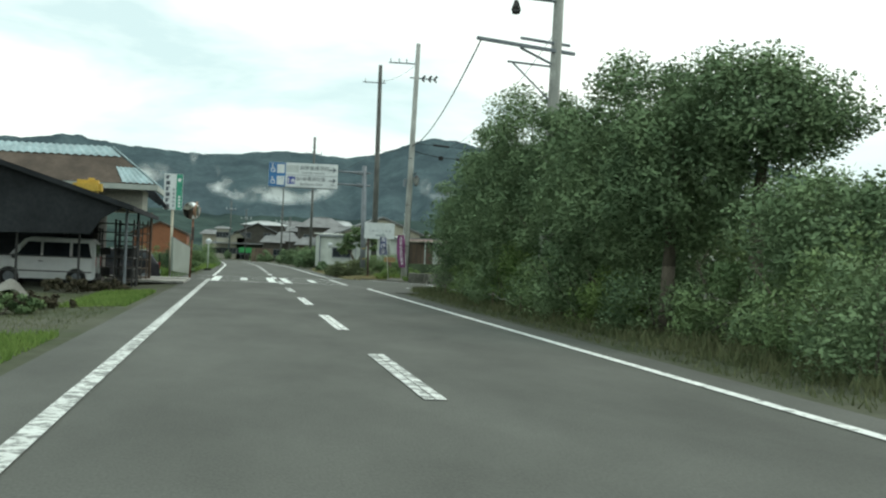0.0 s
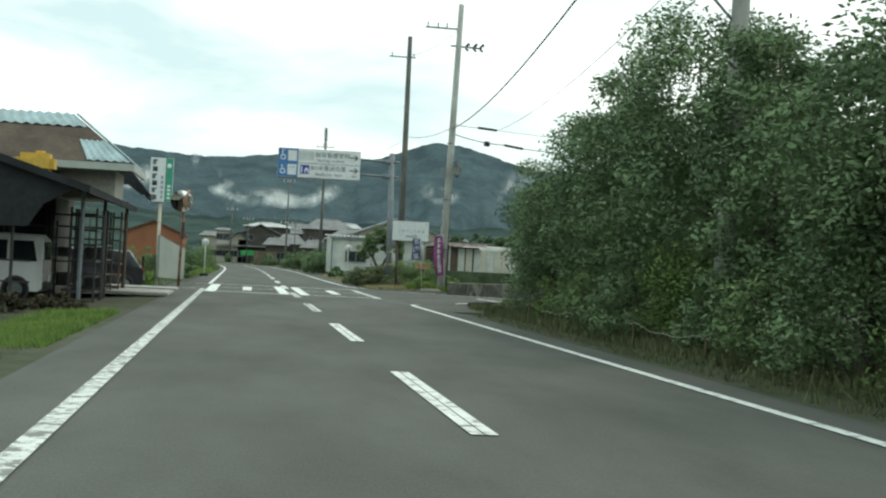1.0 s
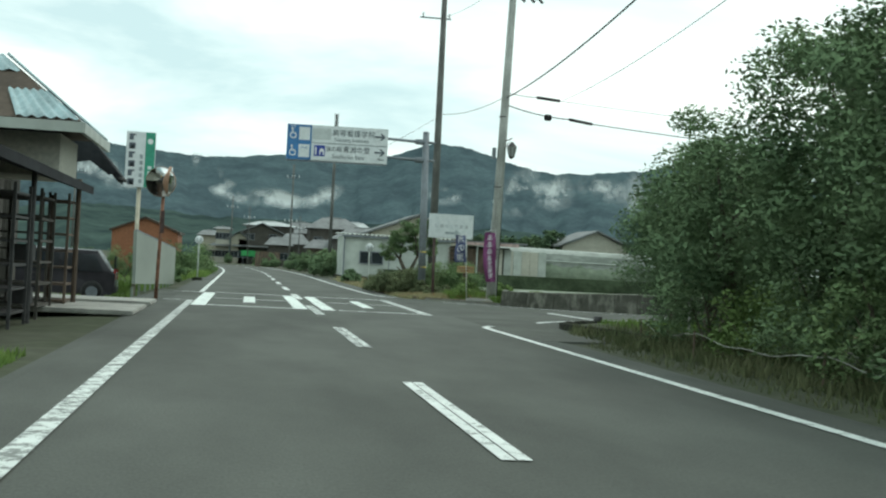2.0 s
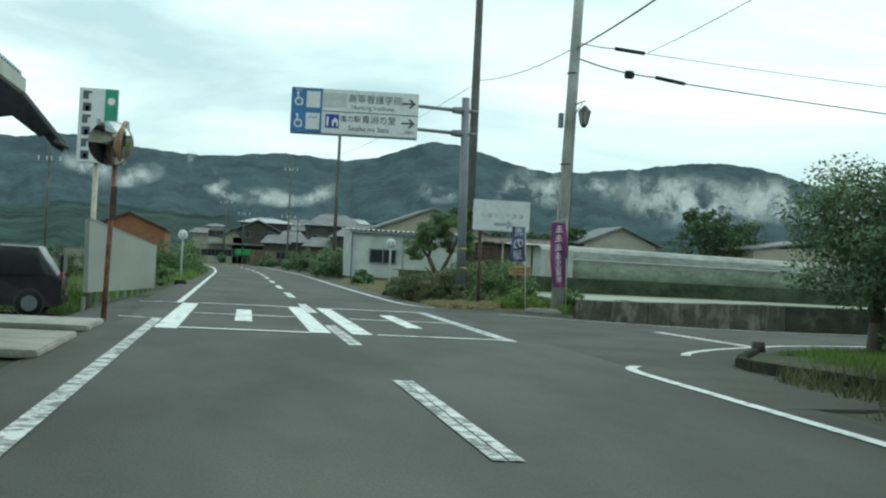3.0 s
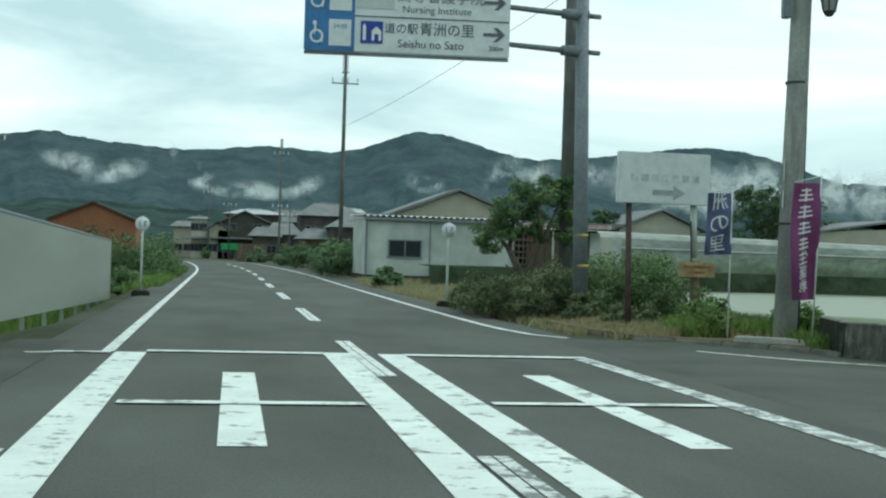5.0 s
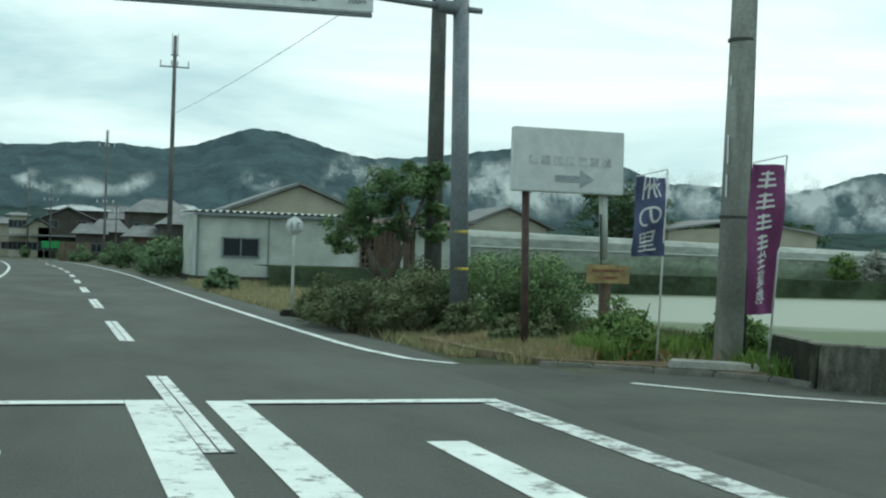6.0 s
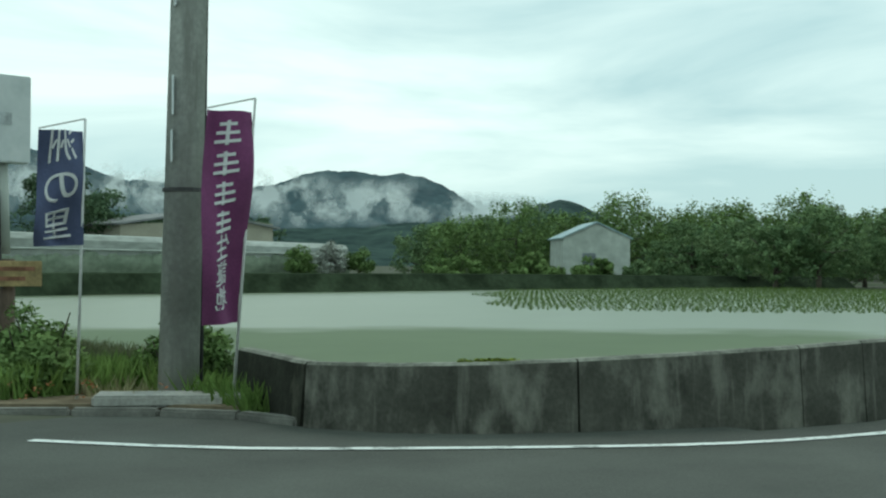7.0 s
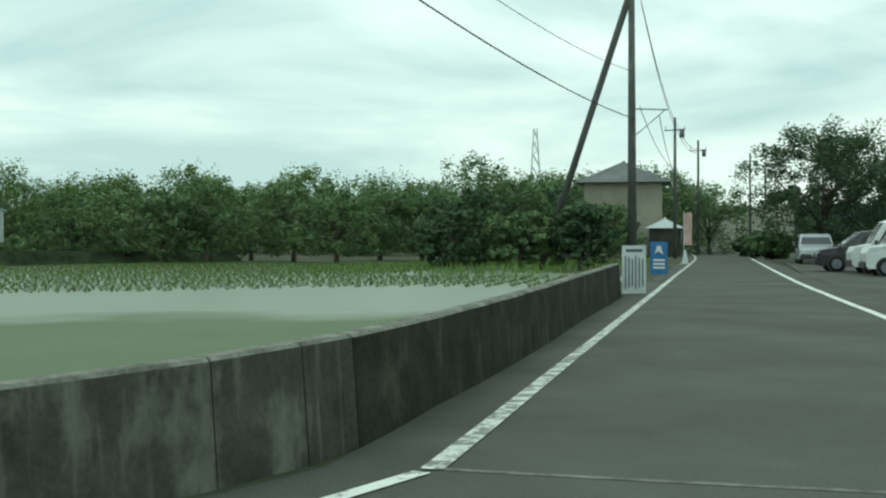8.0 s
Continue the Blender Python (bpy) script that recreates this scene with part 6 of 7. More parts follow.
for i in range(n_b):
    v, f, n_c = [], [], 16
    for k in range(n_c + 1):
        u = (i + k / n_c) / n_b
        p = a.lerp(b_, u) - nrm * (0.10 + 0.05 * noise.noise((u * 90, 0, 2)))
        top = 1.75 + 0.35 * noise.fractal((u * 26, 0, 0), 0.6, 2.1, 5) + 0.3 * noise.noise((u * 5, 4, 0))
        v += [(p.x, p.y, 0.45), (p.x - nrm.x * 0.06, p.y - nrm.y * 0.06, top * 0.6), (p.x, p.y, top), (p.x + nrm.x * 0.09, p.y + nrm.y * 0.09, top - 0.05)]
        if k:
            for j in range(3):
                f.append((4 * k - 4 + j, 4 * k + j, 4 * k + j + 1, 4 * k - 3 + j))
    sheet("crop_strip", v, f, NET_CROP, nh, "grey-green plants pressed against the netting", smooth=True)
for i in range(7):
    p0 = a.lerp(b_, 0.012 + 0.0185 * i)
    part("end_board", box(p0.x, p0.y - 0.3 - 0.03 * (i % 2), 1.65, 0.68, 0.05, 2.3 - 0.05 * (i % 3)), CREAM if i % 3 else WHITE_METAL, nh, "off-white upright sheet at the end of the net house")
part("white_rail", rod(a - nrm * 0.12 + Vector((0, 0, 2.15)), b_ - nrm * 0.12 + Vector((0, 0, 1.95)), 0.05, n=6), WHITE_METAL, nh, "pale horizontal rail")
bn = thing("barn", "low beige gabled barn behind the net house", "barn", 48.5, 138.0, 0.0)
part("wall", prism([(-6.5, 0), (-6.5, 3.9), (3.2, 4.5), (6.0, 4.2), (6.0, 0)], 8.0), BEIGE, bn)
gable_roof(bn, -6.9, 6.4, -4.4, 4.4, 4.0, 5.0, ROOF_GREY, "y", 0.14)
sh = thing("shed", "white metal shed with a grey gabled roof", "shed", 76.5, 122.0, 0.2, -38)
part("wall", prism([(-2.6, 0), (-2.6, 3.2), (0, 4.3), (2.6, 3.2), (2.6, 0)], 6.5), WHITE_METAL, sh, "white metal wall")
gable_roof(sh, -2.8, 2.8, -3.4, 3.4, 3.2, 4.45, ROOF_BLUE, "y", 0.1, "blue-grey metal roof")
part("door", box(-0.6, -3.28, 1.0, 1.0, 0.06, 2.0), STEEL, sh)

# ---- side road: boards, poles, cars ----
nb = thing("notice_board", "white upright notice board with dark columns of writing", "notice board", 31.9, 63.72, 0.0, -72)
part("panel", box(0, 0, 0.54, 0.52, 0.06, 1.06, 0, 0.01), SIGN_BACK, nb, "white board")
part("leg", box(-0.2, 0.04, 0.2, 0.04, 0.04, 0.5), STEEL, nb)
part("leg", box(0.2, 0.04, 0.2, 0.04, 0.04, 0.5), STEEL, nb)
for i in range(6):
    part("lettering_bar", box(-0.19 + 0.075 * i, -0.034, 0.48, 0.028, 0.006, 0.72 - 0.06 * (i % 3)), SIGN_INK, nb, "dark writing")
part("lettering_bar", box(0, -0.034, 0.96, 0.36, 0.006, 0.06), SIGN_INK, nb)
bb = thing("notice_board", "blue upright sign board with a white figure", "notice board", 41.1, 64.9, 0.0, -72)
part("panel", box(0, 0, 0.66, 0.5, 0.06, 0.95, 0, 0.01), SIGN_BLUE, bb, "blue board")
part("leg", box(-0.2, 0.04, 0.25, 0.04, 0.04, 0.6), STEEL, bb)
part("leg", box(0.2, 0.04, 0.25, 0.04, 0.04, 0.6), STEEL, bb)
part("figure", prism([(-0.05, 0.15), (-0.12, -0.1), (-0.03, -0.02), (0.12, -0.12), (0.05, 0.12)], 0.01, Matrix.Translation((0, -0.036, 0.88))), WHITE_INK, bb, "plain white shape")
for i in range(3):
    part("lettering_bar", box(0, -0.036, 0.6 - 0.11 * i, 0.34, 0.006, 0.06), WHITE_INK, bb)

sp_ = utility_pole(55.0, 68.6, 11.4, 0.20, "concrete utility pole with a leaning stay pole", (0, 0), DARK_POLE)
part("stay_pole", rod((0.0, 0.12, 11.0), (0.3, 3.95, 0.0), 0.14, n=12), DARK_POLE, sp_, "leaning concrete stay pole", True)
crossarm(sp_, 6.5, 0, 0.9, 0, -1.3, 0.05)
part("brace", rod((0.8, -1.2, 6.48), (0, 0, 5.3), 0.02, n=6), STEEL, sp_)
for x, y, h in ((85.0, 72.1, 9.0), (104.0, 73.6, 9.0), (128.0, 72.4, 9.5), (134.0, 71.6, 9.0)):
    q = utility_pole(x, y, h, 0.13, "distant utility pole along the side road", (0, 0), DARK_POLE)
    crossarm(q, h - 0.8, -0.2, 0.2, -0.7, 0.7, 0.07)
    part("transformer", rod((0.0, -0.45, h - 1.3), (0.0, -0.45, h - 0.75), 0.16, n=12), STEEL, q, "grey transformer", True)
    for dy in (-0.6, 0.6):
        insulator(q, 0, dy, h - 0.76)
for z, s in ((11.2, 0.3), (10.7, 0.4), (6.6, 0.3), (6.2, 1.1)):
    wire("overhead_cable", (55.1, 68.6 - s, z), (85.0, 72.0, z * 0.62 + 1.6), 0.6, 0.016)
    wire("overhead_cable", (85.0, 72.0, z * 0.62 + 1.6), (104.0, 73.6, z * 0.62 + 1.4), 0.5, 0.016)
wire("overhead_cable", (55.0, 68.5, 11.2), (20, 40, 14.0), 0.4, 0.012)
wire("overhead_cable", (55.0, 68.5, 11.0), (26, 40, 14.0), 0.4, 0.012)

hh = dwelling(98.0, 78.2, 5.6, 5.6, 5.4, 7.0, BEIGE, ROOF_GREY, "beige house with a grey pyramid roof", 1, True, 0.7, 10)
dwelling(132, 76, 9, 14, 4.2, 4.6, CREAM, ROOF_GREY, "long white building at the end of the side road", 1, True, 0.3, 10)
dwelling(94, 74.4, 1.8, 2.2, 2.0, 2.7, DARK_WALL, SIGN_BACK, "small white roofed shed beside the house", 1, True, 0.3, 10)
kb = thing("banner_flag", "pale narrow upright banner at the roadside", "flag", 71.0, 69.2, 0)
part("pole", rod((0, 0, 0), (0, 0, 2.7), 0.02, n=6), PLASTIC_WHITE, kb)
part("cloth", box(0.0, -0.22, 1.75, 0.02, 0.42, 1.7), material("faded_pink_cloth", (0.62, 0.42, 0.38), rough=0.9, vary=0.2, scale=2), kb)
cn = thing("traffic_cone", "small white traffic cone at the road edge", "traffic cone", 66.0, 68.3, 0)
bm = rod((0, 0, 0.03), (0, 0, 0.7), 0.16, 0.04, 12)
box(0, 0, 0.02, 0.4, 0.4, 0.04, bm=bm)
part("cone", bm, SIGN_BACK, cn)
ss_ = thing("road_sign", "small yellow roadside marker post", "road sign", 104.0, 69.0, 0)
part("post", box(0, 0, 0.7, 0.25, 0.25, 1.4), YELLOW, ss_)

hatch(68.5, 62.4, 0.0, 8, CAR_SILVER, "silver car parked beside the side road", L=3.9, W=1.66, H=1.45)
hatch(53.2, 59.6, 0.0, -80, CAR_DARK, "dark green-black small car parked in the row", L=3.6, W=1.6, H=1.5)
kei_van(50.6, 58.35, 0.0, -80, CAR_WHITE, "white small van parked in the row", H=1.85)
kei_van(47.7, 57.8, 0.0, -80, CAR_WHITE, "white small van parked in the row", H=1.8)
hatch(70.0, 74.6, 0.0, 10, CAR_PINK, "pale estate car parked under the orchard trees", L=4.4, W=1.7, H=1.5)
bw = thing("block_wall", "low pale block wall behind the parked cars", "wall", 71.2, 56.2, 0, 98)
for i in range(8):
    part("block", box(-3.6 + 1.03 * i, 0, 0.75, 1.0, 0.16, 1.5, 0, 0.02), CONCRETE, bw)
lot = bmesh.new()
lot.faces.new([lot.verts.new((x, y, 0.0)) for x, y in ((28.0, 48.0), (72.0, 52.0), (70.0, 64.0), (47.0, 61.2), (32.0, 58.9), (26.0, 57.8))])
tagged(part("pavement", lot, ASPHALT_SIDE, None), "grey paved parking strip beside the side road", "pavement", "", "structure")
pyl = thing("lattice_pylon", "far white lattice transmission tower above the trees", "pylon", 900.0, 318.0, 0, 20)
bm = bmesh.new()
hP = 84.0
for sx in (-1, 1):
    for sy in (-1, 1):
        rod((sx * 6, sy * 6, 0), (sx * 1.2, sy * 1.2, hP), 0.5, 0.35, 5, bm)
for i in range(9):
    z0, z1 = hP * i / 9, hP * (i + 1) / 9
    r0, r1 = 6 - 4.8 * i / 9, 6 - 4.8 * (i + 1) / 9
    for sgn in (-1, 1):
        rod((-r0, sgn * r0, z0), (r1, sgn * r1, z1), 0.25, n=4, bm=bm)
        rod((sgn * r0, -r0, z0), (sgn * r1, r1, z1), 0.25, n=4, bm=bm)
for z in (66, 73, 80):
    rod((-7, 0, z), (7, 0, z), 0.4, n=4, bm=bm)
part("lattice", bm, SIGN_BACK, pyl)

# ---- concrete bits at the mouth of the side road, right ----
cb = thing("culvert_wall", "low dark mossy concrete edge of the grass bank at the corner", "wall", 0, 0, 0)
edge = [(6.75, 52.0), (6.2, 50.95), (5.55, 49.7), (5.12, 48.75), (5.02, 48.0), (5.22, 46.8), (5.44, 45.4), (5.6, 44.1)]
for i, ((x0, y0), (x1, y1)) in enumerate(zip(edge, edge[1:])):
    h = (0.09, 0.11, 0.13, 0.14, 0.15, 0.16, 0.15)[i]
    part("concrete_block", box((x0 + x1) / 2 + 0.06, (y0 + y1) / 2, h / 2 - 0.04, math.hypot(x1 - x0, y1 - y0) - 0.012, 0.14, h + 0.08, math.degrees(math.atan2(y1 - y0, x1 - x0)), 0.02), DARK_CONCRETE, cb)
bm = bmesh.new()
low = [bm.verts.new((x + 0.1, y, 0.02 + 0.013 * i)) for i, (x, y) in enumerate(edge)]
mid = [bm.verts.new((x + 0.9, y - 0.25, 0.10 + 0.012 * i)) for i, (x, y) in enumerate(edge)]
far = [bm.verts.new((x + 4.0, y - 0.8, 0.0)) for x, y in edge]
for a, b in ((low, mid), (mid, far)):
    for i in range(len(edge) - 1):
        bm.faces.new([a[i], a[i + 1], b[i + 1], b[i]])
bmesh.ops.recalc_face_normals(bm, faces=bm.faces)
tagged(part("ground", bm, GROUND, None, smooth=True), "low grassy earth bank at the side road corner", "ground", "", "structure")
vb = thing("valve_box", "small dark round valve post at the corner", "post", 7.1, 52.55, 0)
part("body", rod((0, 0, -0.05), (0, 0, 0.17), 0.13, 0.11, 14), DARK_STEEL, vb, smooth=True)
hp = thing("water_pipe_post", "thin pale standpipe at the edge of the trees", "post", 7.2, 46.4, 0)
part("pipe", rod((0, 0, 0), (0, 0, 1.05), 0.03, n=8), CONCRETE, hp)

# ---- trees along the right side ----
TREES = [
    # x, y, height, width, bare share of the trunk, leaf, count, leaf size
    (6.1, 22.6, 5.5, 3.9, 0.12, LEAF_DARK, 26000, 0.062), (7.2, 20.0, 5.3, 3.7, 0.5, LEAF_DARK, 22000, 0.062), (5.8, 20.6, 4.4, 2.9, 0.3, LEAF_DARK, 16000, 0.06),
    (7.0, 16.4, 2.95, 3.4, 0.16, LEAF_DARK, 15000, 0.055), (9.4, 17.6, 3.2, 3.8, 0.1, LEAF_MID, 11000, 0.07), (5.7, 25.2, 4.3, 2.8, 0.14, LEAF_DARK, 15000, 0.06),
    (6.9, 27.2, 3.7, 3.2, 0.1, LEAF_DARK, 15000, 0.06), (6.1, 29.2, 5.5, 2.7, 0.12, LEAF_DARK, 18000, 0.06),
    (6.3, 32.3, 6.2, 4.4, 0.14, LEAF_DARK, 28000, 0.062), (5.8, 34.9, 5.3, 3.2, 0.12, LEAF_DARK, 17000, 0.06),
    (6.1, 38.0, 5.1, 3.4, 0.12, LEAF_DARK, 19000, 0.06), (5.7, 40.8, 3.9, 2.7, 0.12, LEAF_DARK, 13000, 0.055), (6.6, 43.8, 3.8, 3.2, 0.16, LEAF_DARK, 15000, 0.055),
    (8.75, 51.7, 3.4, 3.3, 0.16, LEAF_DARK, 19000, 0.05), (8.6, 47.4, 3.6, 3.4, 0.24, LEAF_DARK, 15000, 0.055), (10.3, 51.4, 3.9, 3.4, 0.22, LEAF_DARK, 13000, 0.06),
    (10.0, 46.4, 4.2, 4.2, 0.2, LEAF_DARK, 11000, 0.075), (10.3, 41.8, 4.3, 4.6, 0.12, LEAF_DARK, 10000, 0.08), (9.6, 36.2, 4.3, 4.4, 0.1, LEAF_DARK, 11000, 0.08),
    (9.6, 30.4, 4.0, 4.6, 0.08, LEAF_MID, 10000, 0.08), (10.0, 24.6, 3.6, 4.6, 0.08, LEAF_MID, 9000, 0.085)]
for i, (x, y, h, w, bare, m, n, s) in enumerate(TREES):
    full_tree(x, y, h, w, bare, "broad dark evergreen tree beside the road" if m is LEAF_DARK else "lighter green leafy tree beside the road", 40 + i, int(n * (1.3 if x < 9 else 0.55)), s * (0.82 if x < 9 else 1.1), m)
for i in range(15):
    y = 12.5 + 2.1 * i
    x = 5.75 + 0.25 * math.sin(i * 1.7) + (0.4 if y > 38 else 0) + (0.9 if 15 < y < 20 else 0)
    h = 1.35 + 0.75 * (0.5 + 0.5 * math.sin(i * 2.3)) - (0.4 if y > 42 or 15 < y < 20 else 0)
    light = i in (5, 9, 13)
    shrub(x, y, h, 2.4, 2.4, "light green leafy bush under the trees" if light else "dense dark roadside bush under the trees", 90 + i, 7000, 0.04, LEAF_LIGHT if light else (LEAF_DARK, LEAF_MID)[i % 2], 0.05)
rope = thing("rope", "pale slack rope strung along the verge on short stakes", "rope", 0, 0, 0)
ends = [(4.95, 28.5), (4.98, 32.0), (5.02, 36.0), (5.1, 40.5), (5.6, 44.6)]
for (x0, y0), (x1, y1) in zip(ends, ends[1:]):
    bm = bmesh.new()
    last = None
    for k in range(15):
        u = k / 14
        q = (x0 + (x1 - x0) * u, y0 + (y1 - y0) * u, 0.40 - 0.45 * u * (1 - u) + 0.02 * math.sin(u * 17 + x0))
        if last:
            rod(last, q, 0.007, n=6, bm=bm)
        last = q
    part("span", bm, CONCRETE, rope, smooth=True)
for x, y in ends:
    part("stake", rod((x, y, -0.1), (x, y, 0.44), 0.02, 0.016, 6), BROWN_WOOD, rope)
for i, (x, y, h, w) in enumerate(((11.2, 53.8, 0.6, 2.2), (9.4, 51.2, 0.7, 2.0), (14.5, 54.4, 1.2, 3.0))):
    shrub(x, y, h, w, 1.4, "low weedy bush at the side road corner", 300 + i, 1500, 0.05, LEAF_MID, 0.0)

DEAD_LEAF = leaf_material("dead_brush_leaf", (0.085, 0.078, 0.055), (0.13, 0.12, 0.08))
for i, (x, y, h, w) in enumerate(((-6.4, 24.4, 0.5, 2.2), (-7.4, 25.6, 0.75, 2.4), (-5.9, 26.6, 0.4, 1.8), (-8.6, 24.8, 0.8, 2.6), (-6.6, 37.0, 0.45, 2.0), (-5.6, 38.6, 0.35, 1.5))):
    shrub(x, y, h, w, 1.6, "heap of dark dead brush on the bare yard", 610 + i, 3600, 0.05, DEAD_LEAF if i % 3 else LEAF_MID, -0.12, "brush_heap")

# garden tree and bushes round the sign pole
gt = thing("tree", "small gnarled garden tree with clumped leaves", "tree", 5.35, 76.2, 0.1)
limbs = [((0.1, 0, -0.25), (0.0, 0, 0.6), 0.13, 0.11), ((0.0, 0, 0.6), (-0.35, 0.1, 1.35), 0.10, 0.07), ((0.0, 0, 0.6), (0.4, -0.1, 1.5), 0.09, 0.06), ((-0.35, 0.1, 1.35), (-0.75, 0.1, 1.8), 0.06, 0.03),
         ((-0.35, 0.1, 1.35), (-0.2, 0.3, 2.2), 0.06, 0.03), ((0.4, -0.1, 1.5), (0.75, 0.1, 2.3), 0.06, 0.03), ((0.4, -0.1, 1.5), (0.2, -0.3, 2.5), 0.05, 0.025), ((0.75, 0.1, 2.3), (0.95, 0.0, 2.8), 0.03, 0.015), ((0.0, 0, 0.6), (-0.5, -0.2, 1.0), 0.04, 0.02)]
bm = bmesh.new()
for p, q, r0, r1 in limbs:
    rod(p, q, r0, r1, 8, bm)
part("trunk", bm, BARK, gt, smooth=True)
g_rng = np.random.default_rng(70)
pads = [(-0.72, 0.1, 1.85, 0.55), (-0.5, -0.3, 2.25, 0.5), (-0.8, 0.3, 1.5, 0.34), (-0.25, 0.3, 2.4, 0.5), (0.2, -0.3, 2.65, 0.52), (0.8, 0.1, 2.55, 0.5), (1.0, -0.2, 2.9, 0.38), (0.6, 0.35, 2.95, 0.42), (1.05, 0.3, 2.15, 0.36), (0.25, 0.1, 2.15, 0.34), (-0.35, 0.1, 1.75, 0.36), (0.0, 0.0, 2.75, 0.45), (0.45, 0.2, 1.85, 0.36), (1.0, 0.0, 1.75, 0.3)]
cl, sp = [], []
for x, y, z, r in pads:
    for k in range(7):
        d = g_rng.normal(size=3)
        d /= np.linalg.norm(d)
        cl.append(np.array((x, y, z)) + d * r * g_rng.uniform(0.35, 0.85) * np.array((1, 1, 0.75)))
        sp.append(r * g_rng.uniform(0.35, 0.55))
v, f, q = leaves(g_rng, cl, sp, 24000, 0.036)
foliage("crown", v, f, LEAF_MID, gt, normals=q)
for i, (x, y, h, w, d, m) in enumerate(((4.5, 73.2, 0.95, 2.2, 2.4, LEAF_MID), (5.2, 72.4, 1.05, 1.8, 1.5, LEAF_MID), (6.4, 72.3, 1.35, 2.0, 1.5, LEAF_DARK), (7.0, 73.2, 1.4, 1.8, 1.8, LEAF_DARK), (3.95, 74.5, 0.8, 1.4, 2.0, LEAF_MID), (4.3, 76.6, 0.8, 1.4, 2.0, LEAF_MID), (5.9, 75.0, 1.1, 2.2, 1.6, LEAF_MID), (6.15, 66.6, 0.55, 0.9, 0.7, LEAF_LIGHT), (5.2, 70.7, 0.5, 1.0, 0.8, LEAF_MID), (7.5, 66.4, 0.6, 1.1, 0.9, LEAF_LIGHT), (6.4, 67.4, 0.75, 1.3, 0.8, LEAF_LIGHT), (5.6, 69.0, 0.5, 1.2, 0.9, LEAF_MID), (5.9, 71.9, 1.25, 1.8, 1.4, LEAF_DARK), (6.9, 71.5, 1.3, 1.6, 1.4, LEAF_DARK), (4.8, 71.9, 0.9, 1.8, 1.3, LEAF_MID), (4.0, 73.0, 0.75, 1.2, 1.6, LEAF_MID), (7.3, 72.2, 1.35, 1.4, 1.2, LEAF_DARK))):
    shrub(x, y, h * 1.15, w, d, "weedy green bush in the corner bed", 320 + i, 5200, 0.033, BUSH if m is LEAF_MID else LEAF_MID if m is LEAF_DARK else m, 0.05)
for i, (x, y, h, w) in enumerate(((4.6, 112.5, 2.1, 2.6), (4.3, 116, 1.9, 2.2), (5.0, 120, 2.2, 2.6), (4.6, 95, 0.8, 1.2), (6.0, 132, 2.0, 4.0), (4.2, 140, 2.0, 3.0), (9.5, 134, 2.2, 4.0), (1.7, 172, 1.8, 2.2), (4.6, 127, 1.6, 2.4), (6.5, 150, 2.4, 4.0), (3.6, 152, 1.8, 2.4), (9.5, 160, 2.6, 5.0), (6.2, 170, 2.2, 4.0), (0.4, 192, 1.4, 1.6), (6.0, 186, 2.0, 3.4), (10.5, 178, 2.2, 4.0), (-3.6, 200, 1.6, 1.2))):
    shrub(x, y, h, w, 2.5, "clipped dark green roadside hedge", 340 + i, 4200, 0.08, LEAF_DARK, 0)
for i, (x, y, h, w) in enumerate(((-5.0, 97, 2.4, 2.6), (-6.6, 99, 2.5, 3.2), (-4.6, 102, 2.4, 2.6), (-4.6, 109, 2.2, 2.6), (-8.6, 102, 2.2, 3.4), (-5.4, 122, 1.7, 3.0), (-4.8, 90.5, 0.9, 1.2), (-11.5, 101, 1.7, 3.6))):
    shrub(x, y, h, w, 3.0, "dark green hedge bush beside the road", 360 + i, 7000, 0.055, LEAF_SHADE if i % 2 else LEAF_MID, -0.4)
for i, (x, y, h, w) in enumerate(((39.5, 138, 7.2, 7.0), (44, 142, 6.4, 6.0), (30, 150, 5.5, 6), (24, 140, 4.5, 5), (17.5, 128, 4.0, 5), (53, 150, 5.0, 7), (62, 150, 5.5, 8))):
    tree(x, y, h, w, "dark round field tree behind the paddy", 400 + i, 9000, 0.15, LEAF_SHADE, 0.12, 10, trunk=0.2, clumps=130, fill=0.5)
for i, (x, y, h, w) in enumerate(((71.5, 117.0, 1.7, 5.0), (75.5, 115.5, 1.5, 5.0), (66.0, 118.0, 1.9, 6.0), (79.5, 114.0, 2.2, 5.0), (60.0, 119.5, 1.6, 6.0))):
    shrub(x, y, h, w, 3.0, "low green scrub in front of the white shed", 380 + i, 7000, 0.12, LEAF_MID if i % 2 else LEAF_LIGHT, 0.3)
for i, (x, y, h, w) in enumerate(((50.5, 125.0, 2.0, 2.6), (53.5, 125.6, 2.2, 3.0), (56.5, 126.0, 1.9, 2.6))):
    shrub(x, y, h, w, 1.6, "pale flowering shrub beside the net house", 390 + i, 3500, 0.10, material("pale_blossom", (0.42, 0.45, 0.40), rough=0.9, vary=0.3, scale=2.0, bump=0) if i == 1 else LEAF_LIGHT, 0.6)
# orchard row and grove beyond the rice
for i in range(13):
    az, d = 53.5 + 1.9 * i, 74.0 + 7 * math.sin(i * 1.9)
    x, y = 3.0 + d * math.sin(radians(az)), 57.5 + d * math.cos(radians(az))
    tree(x, y, 3.9 + 0.7 * math.sin(i * 2.7) if i < 11 else 3.0, 5.6, "low spreading dark orchard tree", 430 + i, 10000, 0.095, LEAF_MID, 0.16, 12, trunk=0.17, clumps=170, fill=0.6)
